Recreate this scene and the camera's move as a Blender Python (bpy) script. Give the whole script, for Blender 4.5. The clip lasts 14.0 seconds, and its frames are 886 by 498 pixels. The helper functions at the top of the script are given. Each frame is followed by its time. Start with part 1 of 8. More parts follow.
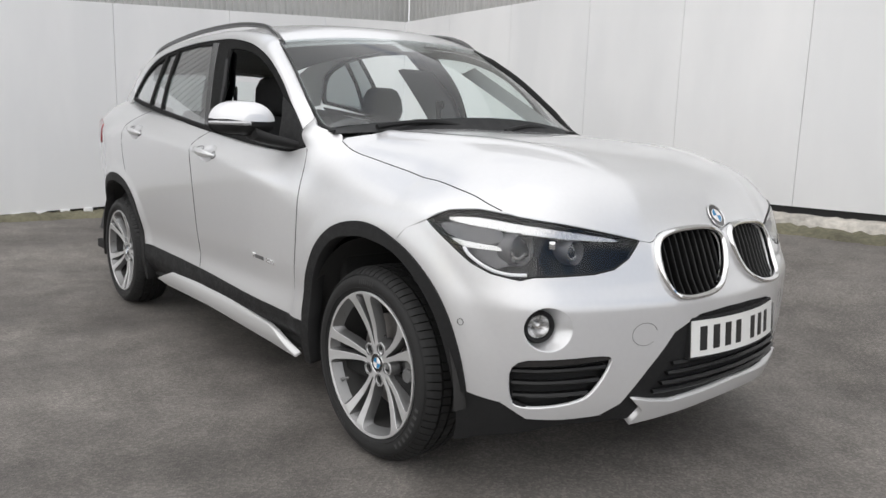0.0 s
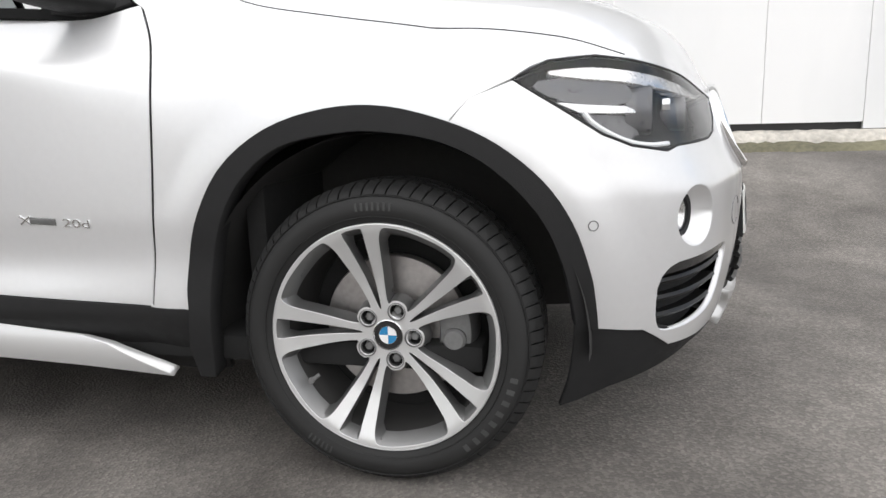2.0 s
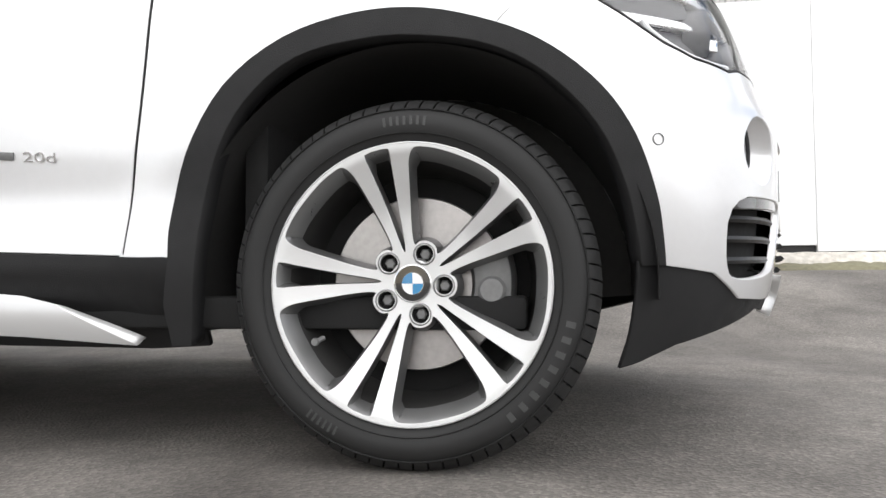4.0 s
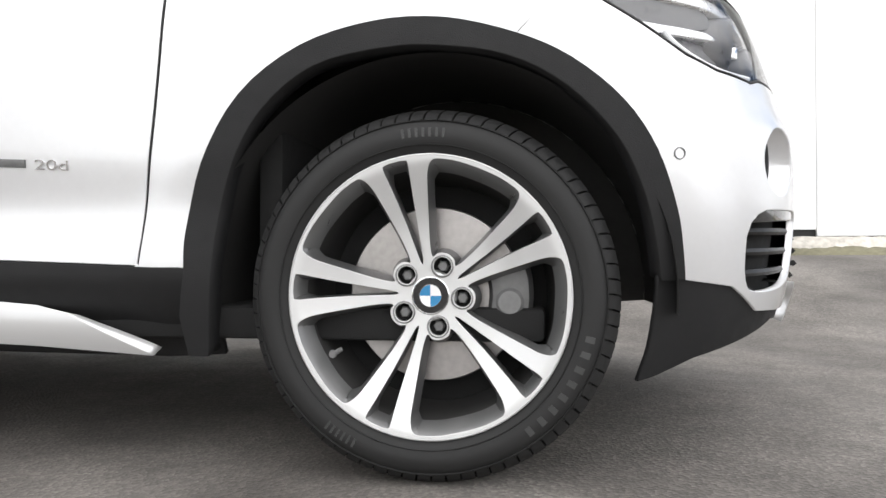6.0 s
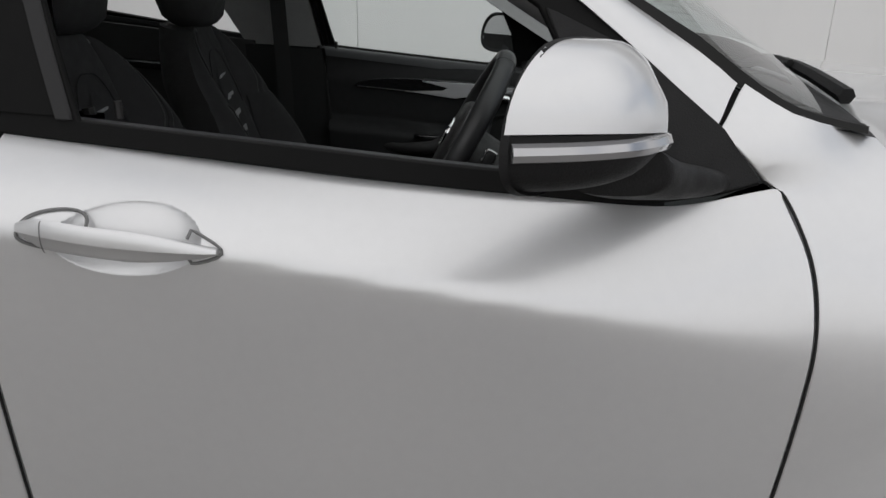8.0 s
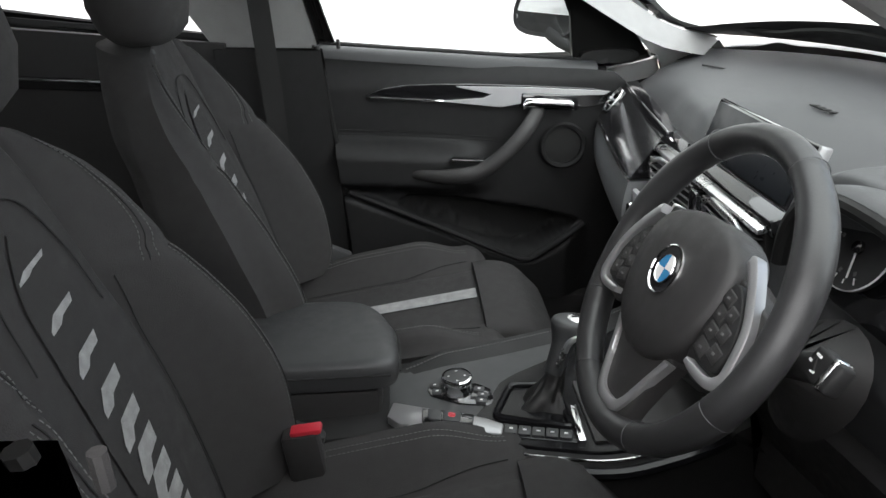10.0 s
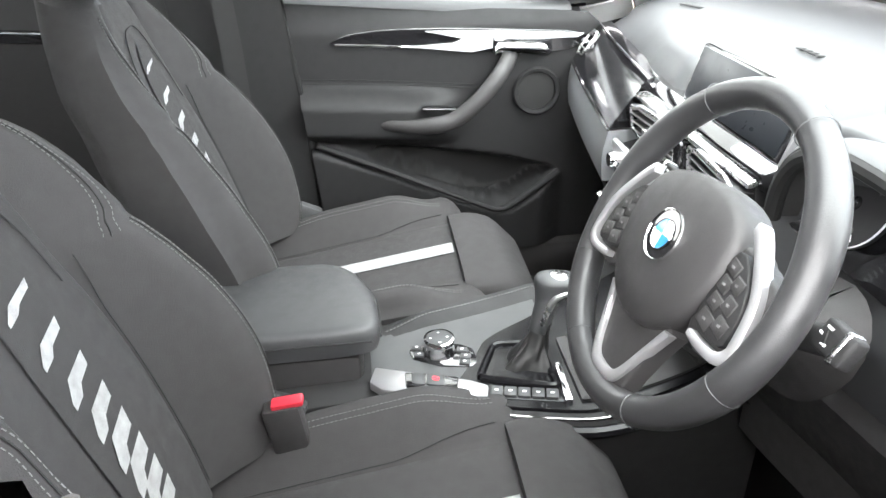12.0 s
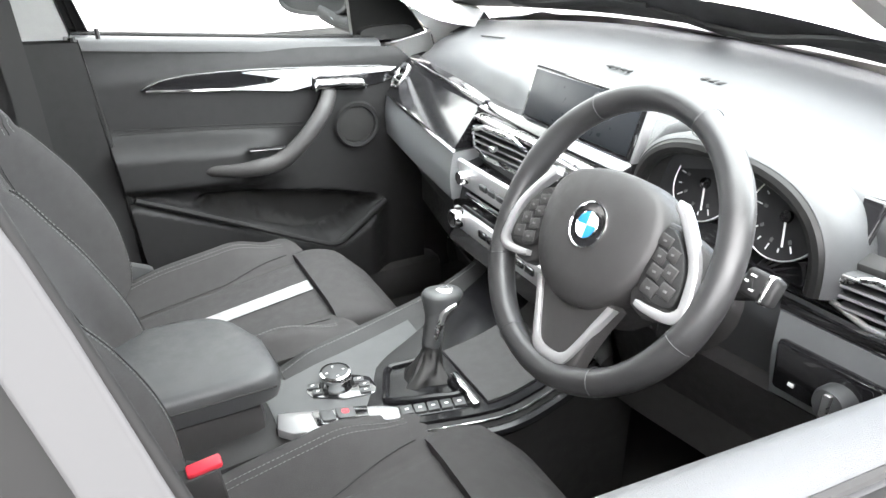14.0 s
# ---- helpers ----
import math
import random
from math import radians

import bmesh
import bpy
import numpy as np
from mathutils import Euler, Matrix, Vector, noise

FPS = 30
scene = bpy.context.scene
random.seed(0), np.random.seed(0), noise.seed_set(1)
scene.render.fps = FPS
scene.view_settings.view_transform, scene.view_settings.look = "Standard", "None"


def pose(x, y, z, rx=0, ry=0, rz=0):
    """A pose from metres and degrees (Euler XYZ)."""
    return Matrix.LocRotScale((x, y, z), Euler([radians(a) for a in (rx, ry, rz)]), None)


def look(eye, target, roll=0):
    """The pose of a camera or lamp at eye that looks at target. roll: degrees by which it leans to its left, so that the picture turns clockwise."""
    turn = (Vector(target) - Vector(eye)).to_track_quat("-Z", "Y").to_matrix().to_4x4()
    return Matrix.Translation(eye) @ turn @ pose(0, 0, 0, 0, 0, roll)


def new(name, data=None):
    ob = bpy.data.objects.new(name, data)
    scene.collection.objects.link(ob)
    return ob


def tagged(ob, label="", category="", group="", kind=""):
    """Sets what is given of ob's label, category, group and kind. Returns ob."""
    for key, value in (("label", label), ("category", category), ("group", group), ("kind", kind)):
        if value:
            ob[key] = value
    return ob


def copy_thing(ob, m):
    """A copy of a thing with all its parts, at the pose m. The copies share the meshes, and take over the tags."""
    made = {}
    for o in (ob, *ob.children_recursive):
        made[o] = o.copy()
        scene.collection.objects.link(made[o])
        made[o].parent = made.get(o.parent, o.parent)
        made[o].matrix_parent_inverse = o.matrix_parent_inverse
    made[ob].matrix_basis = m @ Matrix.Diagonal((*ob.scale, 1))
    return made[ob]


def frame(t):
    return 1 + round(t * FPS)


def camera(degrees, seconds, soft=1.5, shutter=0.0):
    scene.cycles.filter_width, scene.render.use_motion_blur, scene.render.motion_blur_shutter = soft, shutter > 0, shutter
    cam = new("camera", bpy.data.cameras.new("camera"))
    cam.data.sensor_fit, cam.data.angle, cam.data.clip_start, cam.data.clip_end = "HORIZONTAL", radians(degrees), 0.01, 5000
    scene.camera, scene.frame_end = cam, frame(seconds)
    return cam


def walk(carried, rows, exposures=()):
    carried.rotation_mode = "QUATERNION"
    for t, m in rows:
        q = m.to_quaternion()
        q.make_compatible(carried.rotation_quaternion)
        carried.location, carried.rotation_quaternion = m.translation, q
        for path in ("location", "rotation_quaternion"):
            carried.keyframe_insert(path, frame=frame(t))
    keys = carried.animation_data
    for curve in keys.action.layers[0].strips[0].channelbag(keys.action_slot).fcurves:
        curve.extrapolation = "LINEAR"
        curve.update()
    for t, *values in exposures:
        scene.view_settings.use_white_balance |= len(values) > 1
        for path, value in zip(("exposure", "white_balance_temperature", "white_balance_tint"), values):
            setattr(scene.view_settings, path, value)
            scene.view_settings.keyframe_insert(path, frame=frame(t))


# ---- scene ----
cam = camera(64.5, 14.0)

PATH = [
    (0, (1.852, -2.17, 1.101), (0.358, -0.879, 0.78), 1.8),
    (0.5, (1.528, -2.209, 1.048), (0.192, -0.762, 0.702), -0.2),
    (1, (1.155, -2.236, 0.998), (0.093, -0.594, 0.579), -1.9),
    (1.5, (0.783, -2.219, 0.919), (0.011, -0.42, 0.512), -3.3),
    (2, (0.439, -2.205, 0.806), (-0.003, -0.295, 0.412), -1.7),
    (2.5, (0.275, -2.144, 0.553), (0.007, -0.172, 0.346), -1.8),
    (3, (0.226, -2.079, 0.393), (-0.031, -0.096, 0.383), -0.7),
    (3.5, (0.228, -2.067, 0.339), (-0.053, -0.089, 0.435), -0.3),
    (6, (0.187, -2.069, 0.406), (-0.08, -0.087, 0.429), -0.1),
    (6.5, (-0.007, -2.126, 0.727), (-0.196, -0.156, 0.44), 0.3),
    (7, (-0.268, -2.03, 1.003), (-0.501, -0.094, 0.556), -0.1),
    (7.5, (-0.653, -1.834, 1.164), (-0.764, 0.078, 0.588), 0.2),
    (8, (-0.888, -1.612, 1.235), (-0.96, 0.274, 0.574), 1.0),
    (8.5, (-1.046, -1.396, 1.275), (-1.038, 0.479, 0.581), -1.8),
    (9, (-1.131, -1.201, 1.309), (-1.105, 0.661, 0.581), -1.6),
    (11.5, (-1.196, -0.957, 1.339), (-1.024, 0.797, 0.394), -1.9),
    (12, (-1.197, -0.957, 1.341), (-1.022, 0.785, 0.373), -1.9),
    (12.5, (-1.199, -0.957, 1.344), (-1.027, 0.791, 0.388), -2.4),
    (13, (-1.242, -0.948, 1.337), (-0.916, 0.789, 0.4), -2.5),
    (13.5, (-1.32, -0.93, 1.33), (-0.678, 0.732, 0.422), -1.0),
    (14, (-1.381, -0.939, 1.335), (-0.568, 0.663, 0.456), -0.5),
]
EXPOSURES = [(0, 0.35), (2, 0.65), (3, 0.9), (6, 0.9), (7, 0.4), (8, -0.3), (8.5, -0.3), (9.2, 0.3), (11.3, 4.05), (14, 4.1)]
walk(cam, [(t, look(eye, target, roll)) for t, eye, target, roll in PATH], EXPOSURES)

# ==== build

# ---- daylight: a bright, clouded sky ----
world = bpy.data.worlds.new("sky")
scene.world = world
world.use_nodes = True
wn, wl = world.node_tree.nodes, world.node_tree.links
wn.clear()
w_out, w_bg = wn.new("ShaderNodeOutputWorld"), wn.new("ShaderNodeBackground")
sky = wn.new("ShaderNodeTexSky")
sky.sky_type, sky.sun_disc = "NISHITA", False
sky.sun_elevation, sky.sun_rotation = radians(48), radians(200)
w_co, w_map, w_cloud, w_ramp, w_mix = (wn.new("ShaderNodeTexCoord"), wn.new("ShaderNodeMapping"), wn.new("ShaderNodeTexNoise"),
                                       wn.new("ShaderNodeValToRGB"), wn.new("ShaderNodeMix"))
w_map.inputs["Scale"].default_value = (1, 1, 2.4)
w_cloud.inputs["Scale"].default_value, w_cloud.inputs["Detail"].default_value = 1.7, 5
w_ramp.color_ramp.elements[0].position, w_ramp.color_ramp.elements[1].position = 0.36, 0.46
w_mix.data_type = "RGBA"
w_mix.inputs["B"].default_value = (8.3, 8.32, 8.5, 1)
wl.new(w_co.outputs["Generated"], w_map.inputs["Vector"])
wl.new(w_map.outputs["Vector"], w_cloud.inputs["Vector"])
wl.new(w_cloud.outputs["Fac"], w_ramp.inputs["Fac"])
wl.new(w_ramp.outputs["Color"], w_mix.inputs["Factor"])
wl.new(sky.outputs["Color"], w_mix.inputs["A"])
wl.new(w_mix.outputs["Result"], w_bg.inputs["Color"])
wl.new(w_bg.outputs["Background"], w_out.inputs["Surface"])
w_bg.inputs["Strength"].default_value = 0.11
sun = new("sun", bpy.data.lights.new("sun", "SUN"))
sun.data.energy, sun.data.angle, sun.data.color = 0.9, radians(110), (1.0, 0.97, 0.93)
sun.matrix_world = look((2, -6, 8), (0, 0, 0))

# ---- materials ----
def material(name, color, rough=0.5, metal=0.0, coat=0.0, grain=0.0, scale=60.0, bump=0.0, spread=0.12, sheen=0.5):
    """A surface with variation at two scales in colour and relief."""
    m = bpy.data.materials.new(name)
    m.use_nodes = True
    n, l = m.node_tree.nodes, m.node_tree.links
    b = n["Principled BSDF"]
    b.inputs["Base Color"].default_value = (*color, 1)
    b.inputs["Roughness"].default_value, b.inputs["Metallic"].default_value = rough, metal
    b.inputs["Coat Weight"].default_value, b.inputs["Coat Roughness"].default_value = coat, 0.03
    b.inputs["Specular IOR Level"].default_value = sheen
    if grain or bump:
        co = n.new("ShaderNodeTexCoord")
        fine, wide = n.new("ShaderNodeTexNoise"), n.new("ShaderNodeTexNoise")
        fine.inputs["Scale"].default_value, wide.inputs["Scale"].default_value = scale, scale / 14
        fine.inputs["Detail"].default_value = 4
        l.new(co.outputs["Object"], fine.inputs["Vector"])
        l.new(co.outputs["Object"], wide.inputs["Vector"])
        both = n.new("ShaderNodeMath")
        both.operation = "MULTIPLY_ADD"
        both.inputs[1].default_value = 0.6
        l.new(fine.outputs["Fac"], both.inputs[0])
        l.new(wide.outputs["Fac"], both.inputs[2])
        if grain:
            ramp = n.new("ShaderNodeMapRange")
            ramp.inputs["From Min"].default_value, ramp.inputs["From Max"].default_value = 0.5, 1.1
            ramp.inputs["To Min"].default_value, ramp.inputs["To Max"].default_value = 1 - grain, 1 + grain
            mul = n.new("ShaderNodeMix")
            mul.data_type, mul.blend_type = "RGBA", "MULTIPLY"
            mul.inputs["Factor"].default_value = 1
            mul.inputs["A"].default_value = (*color, 1)
            l.new(both.outputs[0], ramp.inputs["Value"])
            l.new(ramp.outputs["Result"], mul.inputs["B"])
            l.new(mul.outputs["Result"], b.inputs["Base Color"])
            rr = n.new("ShaderNodeMapRange")
            rr.inputs["From Min"].default_value, rr.inputs["From Max"].default_value = 0.5, 1.1
            rr.inputs["To Min"].default_value, rr.inputs["To Max"].default_value = max(rough - spread, 0.02), min(rough + spread, 1)
            l.new(both.outputs[0], rr.inputs["Value"])
            l.new(rr.outputs["Result"], b.inputs["Roughness"])
        if bump:
            bp = n.new("ShaderNodeBump")
            bp.inputs["Strength"].default_value, bp.inputs["Distance"].default_value = 1.0, bump
            l.new(fine.outputs["Fac"], bp.inputs["Height"])
            l.new(bp.outputs["Normal"], b.inputs["Normal"])
    return m


def glass(name, tint, gloss=1.0, front=0.07):
    """A pane: it tints what lies behind it and mirrors by Fresnel."""
    m = bpy.data.materials.new(name)
    m.use_nodes = True
    n, l = m.node_tree.nodes, m.node_tree.links
    n.clear()
    out, mix = n.new("ShaderNodeOutputMaterial"), n.new("ShaderNodeMixShader")
    clear, shine, fr = n.new("ShaderNodeBsdfTransparent"), n.new("ShaderNodeBsdfGlossy"), n.new("ShaderNodeLayerWeight")
    steep, base = n.new("ShaderNodeMath"), n.new("ShaderNodeMath")
    clear.inputs["Color"].default_value = (*tint, 1)
    shine.inputs["Roughness"].default_value = 0.01
    shine.inputs["Color"].default_value = (gloss, gloss, gloss, 1)
    fr.inputs["Blend"].default_value = 0.5
    steep.operation, base.operation = "POWER", "MULTIPLY_ADD"
    steep.inputs[1].default_value, base.inputs[1].default_value, base.inputs[2].default_value = 5.0, 0.90, front
    l.new(fr.outputs["Facing"], steep.inputs[0])
    l.new(steep.outputs[0], base.inputs[0])
    l.new(base.outputs[0], mix.inputs["Fac"])
    l.new(clear.outputs[0], mix.inputs[1])
    l.new(shine.outputs[0], mix.inputs[2])
    l.new(mix.outputs[0], out.inputs["Surface"])
    return m


def asphalt():
    """Worn tarmac: pale stones in dark binder, with stains and polished patches."""
    m = bpy.data.materials.new("tarmac")
    m.use_nodes = True
    n, l = m.node_tree.nodes, m.node_tree.links
    b = n["Principled BSDF"]
    co = n.new("ShaderNodeTexCoord")

    def noise_at(scale, detail=3):
        t = n.new("ShaderNodeTexNoise")
        t.inputs["Scale"].default_value, t.inputs["Detail"].default_value = scale, detail
        l.new(co.outputs["Object"], t.inputs["Vector"])
        return t.outputs["Fac"]

    def ramp(value, a, b_, ca, cb):
        r = n.new("ShaderNodeValToRGB")
        r.color_ramp.elements[0].position, r.color_ramp.elements[1].position = a, b_
        r.color_ramp.elements[0].color, r.color_ramp.elements[1].color = (*ca, 1), (*cb, 1)
        l.new(value, r.inputs["Fac"])
        return r.outputs["Color"]

    def mixed(fac, a, b_, mode="MIX"):
        x = n.new("ShaderNodeMix")
        x.data_type, x.blend_type = "RGBA", mode
        if isinstance(fac, float):
            x.inputs["Factor"].default_value = fac
        else:
            l.new(fac, x.inputs["Factor"])
        l.new(a, x.inputs["A"])
        l.new(b_, x.inputs["B"])
        return x.outputs["Result"]

    v = n.new("ShaderNodeTexVoronoi")
    v.inputs["Scale"].default_value = 130
    l.new(co.outputs["Object"], v.inputs["Vector"])
    stone = ramp(v.outputs["Color"], 0.35, 0.95, (0.172, 0.160, 0.149), (0.290, 0.270, 0.250))
    grain = ramp(noise_at(300, 2), 0.35, 0.7, (0.84, 0.84, 0.84), (1.12, 1.12, 1.12))
    stain = ramp(noise_at(1.1, 5), 0.34, 0.68, (0.52, 0.51, 0.50), (1.1, 1.09, 1.07))
    blot = ramp(noise_at(5.5, 4), 0.3, 0.62, (0.80, 0.80, 0.80), (1.08, 1.08, 1.08))
    c = mixed(1.0, mixed(1.0, mixed(1.0, stone, grain, "MULTIPLY"), stain, "MULTIPLY"), blot, "MULTIPLY")
    l.new(c, b.inputs["Base Color"])
    rough = ramp(noise_at(2.3, 3), 0.3, 0.7, (0.62, 0.62, 0.62), (0.9, 0.9, 0.9))
    l.new(rough, b.inputs["Roughness"])
    bp = n.new("ShaderNodeBump")
    bp.inputs["Strength"].default_value, bp.inputs["Distance"].default_value = 0.5, 0.004
    l.new(v.outputs["Distance"], bp.inputs["Height"])
    l.new(bp.outputs["Normal"], b.inputs["Normal"])
    return m


def tinted_edge(m, dark, light, scale, where=(0.45, 0.62)):
    """Adds broad stains to a plain material."""
    n, l = m.node_tree.nodes, m.node_tree.links
    b = n["Principled BSDF"]
    co, t, r = n.new("ShaderNodeTexCoord"), n.new("ShaderNodeTexNoise"), n.new("ShaderNodeValToRGB")
    mp = n.new("ShaderNodeMapping")
    mp.inputs["Scale"].default_value = scale
    t.inputs["Scale"].default_value, t.inputs["Detail"].default_value = 1.0, 6
    r.color_ramp.elements[0].position, r.color_ramp.elements[1].position = where
    r.color_ramp.elements[0].color, r.color_ramp.elements[1].color = (*dark, 1), (*light, 1)
    l.new(co.outputs["Object"], mp.inputs["Vector"])
    l.new(mp.outputs["Vector"], t.inputs["Vector"])
    l.new(t.outputs["Fac"], r.inputs["Fac"])
    l.new(r.outputs["Color"], b.inputs["Base Color"])
    return m


TARMAC = asphalt()
HOARDING = tinted_edge(material("white_hoarding", (0.7, 0.7, 0.7), 0.45), (0.80, 0.805, 0.81), (0.88, 0.88, 0.88), (0.9, 0.9, 0.25))
CORRUGATED = material("grey_cladding", (0.5, 0.5, 0.49), 0.45, grain=0.1, scale=8)
BASE_RAIL = material("black_rail", (0.02, 0.02, 0.02), 0.6, grain=0.3)
KERB = material("pale_rubble", (0.55, 0.52, 0.47), 0.9, grain=0.5, scale=22, bump=0.02)
DIRT = material("mossy_dirt", (0.16, 0.15, 0.10), 0.95, grain=0.5, scale=30, bump=0.01)
PAINT = material("white_metallic_paint", (0.72, 0.722, 0.73), 0.36, metal=0.5, coat=1.0, grain=0.015, scale=900, spread=0.02)
TRIM = material("black_textured_plastic", (0.012, 0.012, 0.0125), 0.62, sheen=0.3, grain=0.15, scale=500, bump=0.0006)
GLOSS = material("piano_black", (0.010, 0.010, 0.011), 0.08, coat=1.0)
RUBBER = material("tyre_rubber", (0.015, 0.015, 0.015), 0.66, sheen=0.4, grain=0.35, scale=45, bump=0.0005)
VOID = material("dark_lining", (0.012, 0.012, 0.012), 0.9, grain=0.2)
# Arch lining, a paler grey than the other dark lining.
ARCH_FELT = material("grey_arch_lining", (0.034, 0.033, 0.032), 0.95, grain=0.35, scale=60)
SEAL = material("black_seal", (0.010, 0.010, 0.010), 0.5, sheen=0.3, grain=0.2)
CHROME = material("chrome", (0.82, 0.82, 0.82), 0.08, metal=1.0)
SATIN = material("satin_aluminium", (0.66, 0.66, 0.66), 0.28, metal=1.0, grain=0.04, scale=200)
SILL_SILVER = material("silver_trim_paint", (0.62, 0.62, 0.62), 0.3, metal=0.4, coat=0.5)
MACHINED = material("machined_alloy", (0.64, 0.64, 0.64), 0.38, metal=0.6, grain=0.02, spread=0.03, scale=300)
ALLOY = material("grey_alloy_paint", (0.23, 0.23, 0.23), 0.38, metal=0.75, grain=0.05, scale=200)
STEEL = material("brake_steel", (0.42, 0.40, 0.39), 0.42, metal=0.9, grain=0.25, scale=70)
CAST = material("cast_iron", (0.20, 0.20, 0.20), 0.6, metal=0.5, grain=0.3, scale=90)
CLEAR = glass("clear_lens", (0.96, 0.96, 0.96), front=0.04)
PANE = glass("tinted_window", (0.95, 1.0, 0.985), front=0.03)
PRIVACY = glass("rear_window", (0.50, 0.54, 0.54), front=0.38)
PRIVACY_BLACK = material("gloss_pillar_black", (0.010, 0.010, 0.011), 0.06, sheen=0.6, coat=1.0)
SCREEN_GLASS = glass("windscreen_glass", (0.90, 0.96, 0.95), front=0.06)
SILVER_PL = material("silver_plastic", (0.33, 0.33, 0.335), 0.36, metal=0.6, coat=0.3)
FILM = material("matt_black_film", (0.006, 0.006, 0.006), 0.7, grain=0.2, sheen=0.15)
BLUE = material("badge_blue", (0.02, 0.20, 0.42), 0.2, coat=1.0)
WHITE = material("badge_white", (0.8, 0.8, 0.8), 0.25, coat=1.0)
PLATE = material("number_plate_white", (0.78, 0.78, 0.76), 0.35, coat=0.4, grain=0.02)
INK = material("black_ink", (0.015, 0.015, 0.015), 0.5)
RED_LENS = material("red_lens", (0.35, 0.02, 0.03), 0.12, coat=1.0)
LAMP_WHITE = material("light_guide", (0.85, 0.86, 0.88), 0.2, coat=1.0)

# ---- building kit ----
from mathutils.geometry import delaunay_2d_cdt


def thing(name, label, category, place=(0, 0, 0), group="", kind=""):
    ob = new(name)
    ob.location = place
    return tagged(ob, label, category, group, kind)


def as_object(name, mesh, mat, parent=None, label=""):
    ob = new(name, mesh)
    for m in (mat if isinstance(mat, (list, tuple)) else [mat]):
        mesh.materials.append(m)
    ob.parent = parent
    if label:
        ob["label"] = label
    return ob


def part(name, bm, mat, parent=None, label="", smooth=35):
    """Links a bmesh as one mesh object under a thing or a part; edges sharper than smooth degrees stay hard."""
    bmesh.ops.recalc_face_normals(bm, faces=bm.faces[:])
    for f in bm.faces:
        f.smooth = smooth > 0
    for e in bm.edges:
        e.smooth = not (len(e.link_faces) == 2 and e.calc_face_angle(0) > radians(smooth))
    mesh = bpy.data.meshes.new(name)
    bm.to_mesh(mesh)
    bm.free()
    return as_object(name, mesh, mat, parent, label)


def dense(loop, step, closed=True):
    """A polyline with points no further apart than step."""
    pts = [np.array(p, float) for p in loop]
    out = []
    for a, b in zip(pts, pts[1:] + (pts[:1] if closed else [])):
        k = max(1, int(math.ceil(np.linalg.norm(b - a) / step)))
        out += [a + (b - a) * i / k for i in range(k)]
    if not closed:
        out.append(pts[-1])
    return np.array(out)


def rounded(loop, rounds=2, keep=()):
    """Corner cutting (Chaikin) of a closed outline; corners listed in keep stay sharp."""
    pts, sharp = [np.array(p, float) for p in loop], [i in keep for i in range(len(loop))]
    for _ in range(rounds):
        q, s = [], []
        for i in range(len(pts)):
            a, b, c = pts[i - 1], pts[i], pts[(i + 1) % len(pts)]
            if sharp[i]:
                q.append(b), s.append(True)
            else:
                q += [b + 0.25 * (a - b), b + 0.25 * (c - b)]
                s += [False, False]
        pts, sharp = q, s
    return np.array(pts)


def inside(p, loop):
    x, y = p[:, 0], p[:, 1]
    r = np.zeros(len(p), bool)
    a, b = loop, np.roll(loop, -1, 0)
    for (x0, y0), (x1, y1) in zip(a, b):
        if y0 != y1:
            r ^= ((y0 > y) != (y1 > y)) & (x < (x1 - x0) * (y - y0) / (y1 - y0) + x0)
    return r


def surface_normal(fn, uv, out, h=0.004):
    du = fn(uv[:, 0] + h, uv[:, 1]) - fn(uv[:, 0] - h, uv[:, 1])
    dv = fn(uv[:, 0], uv[:, 1] + h) - fn(uv[:, 0], uv[:, 1] - h)
    n = np.cross(du, dv)
    n /= np.linalg.norm(n, axis=1, keepdims=True) + 1e-12
    flip = (n * out).sum(1) < 0
    n[flip] *= -1
    return n


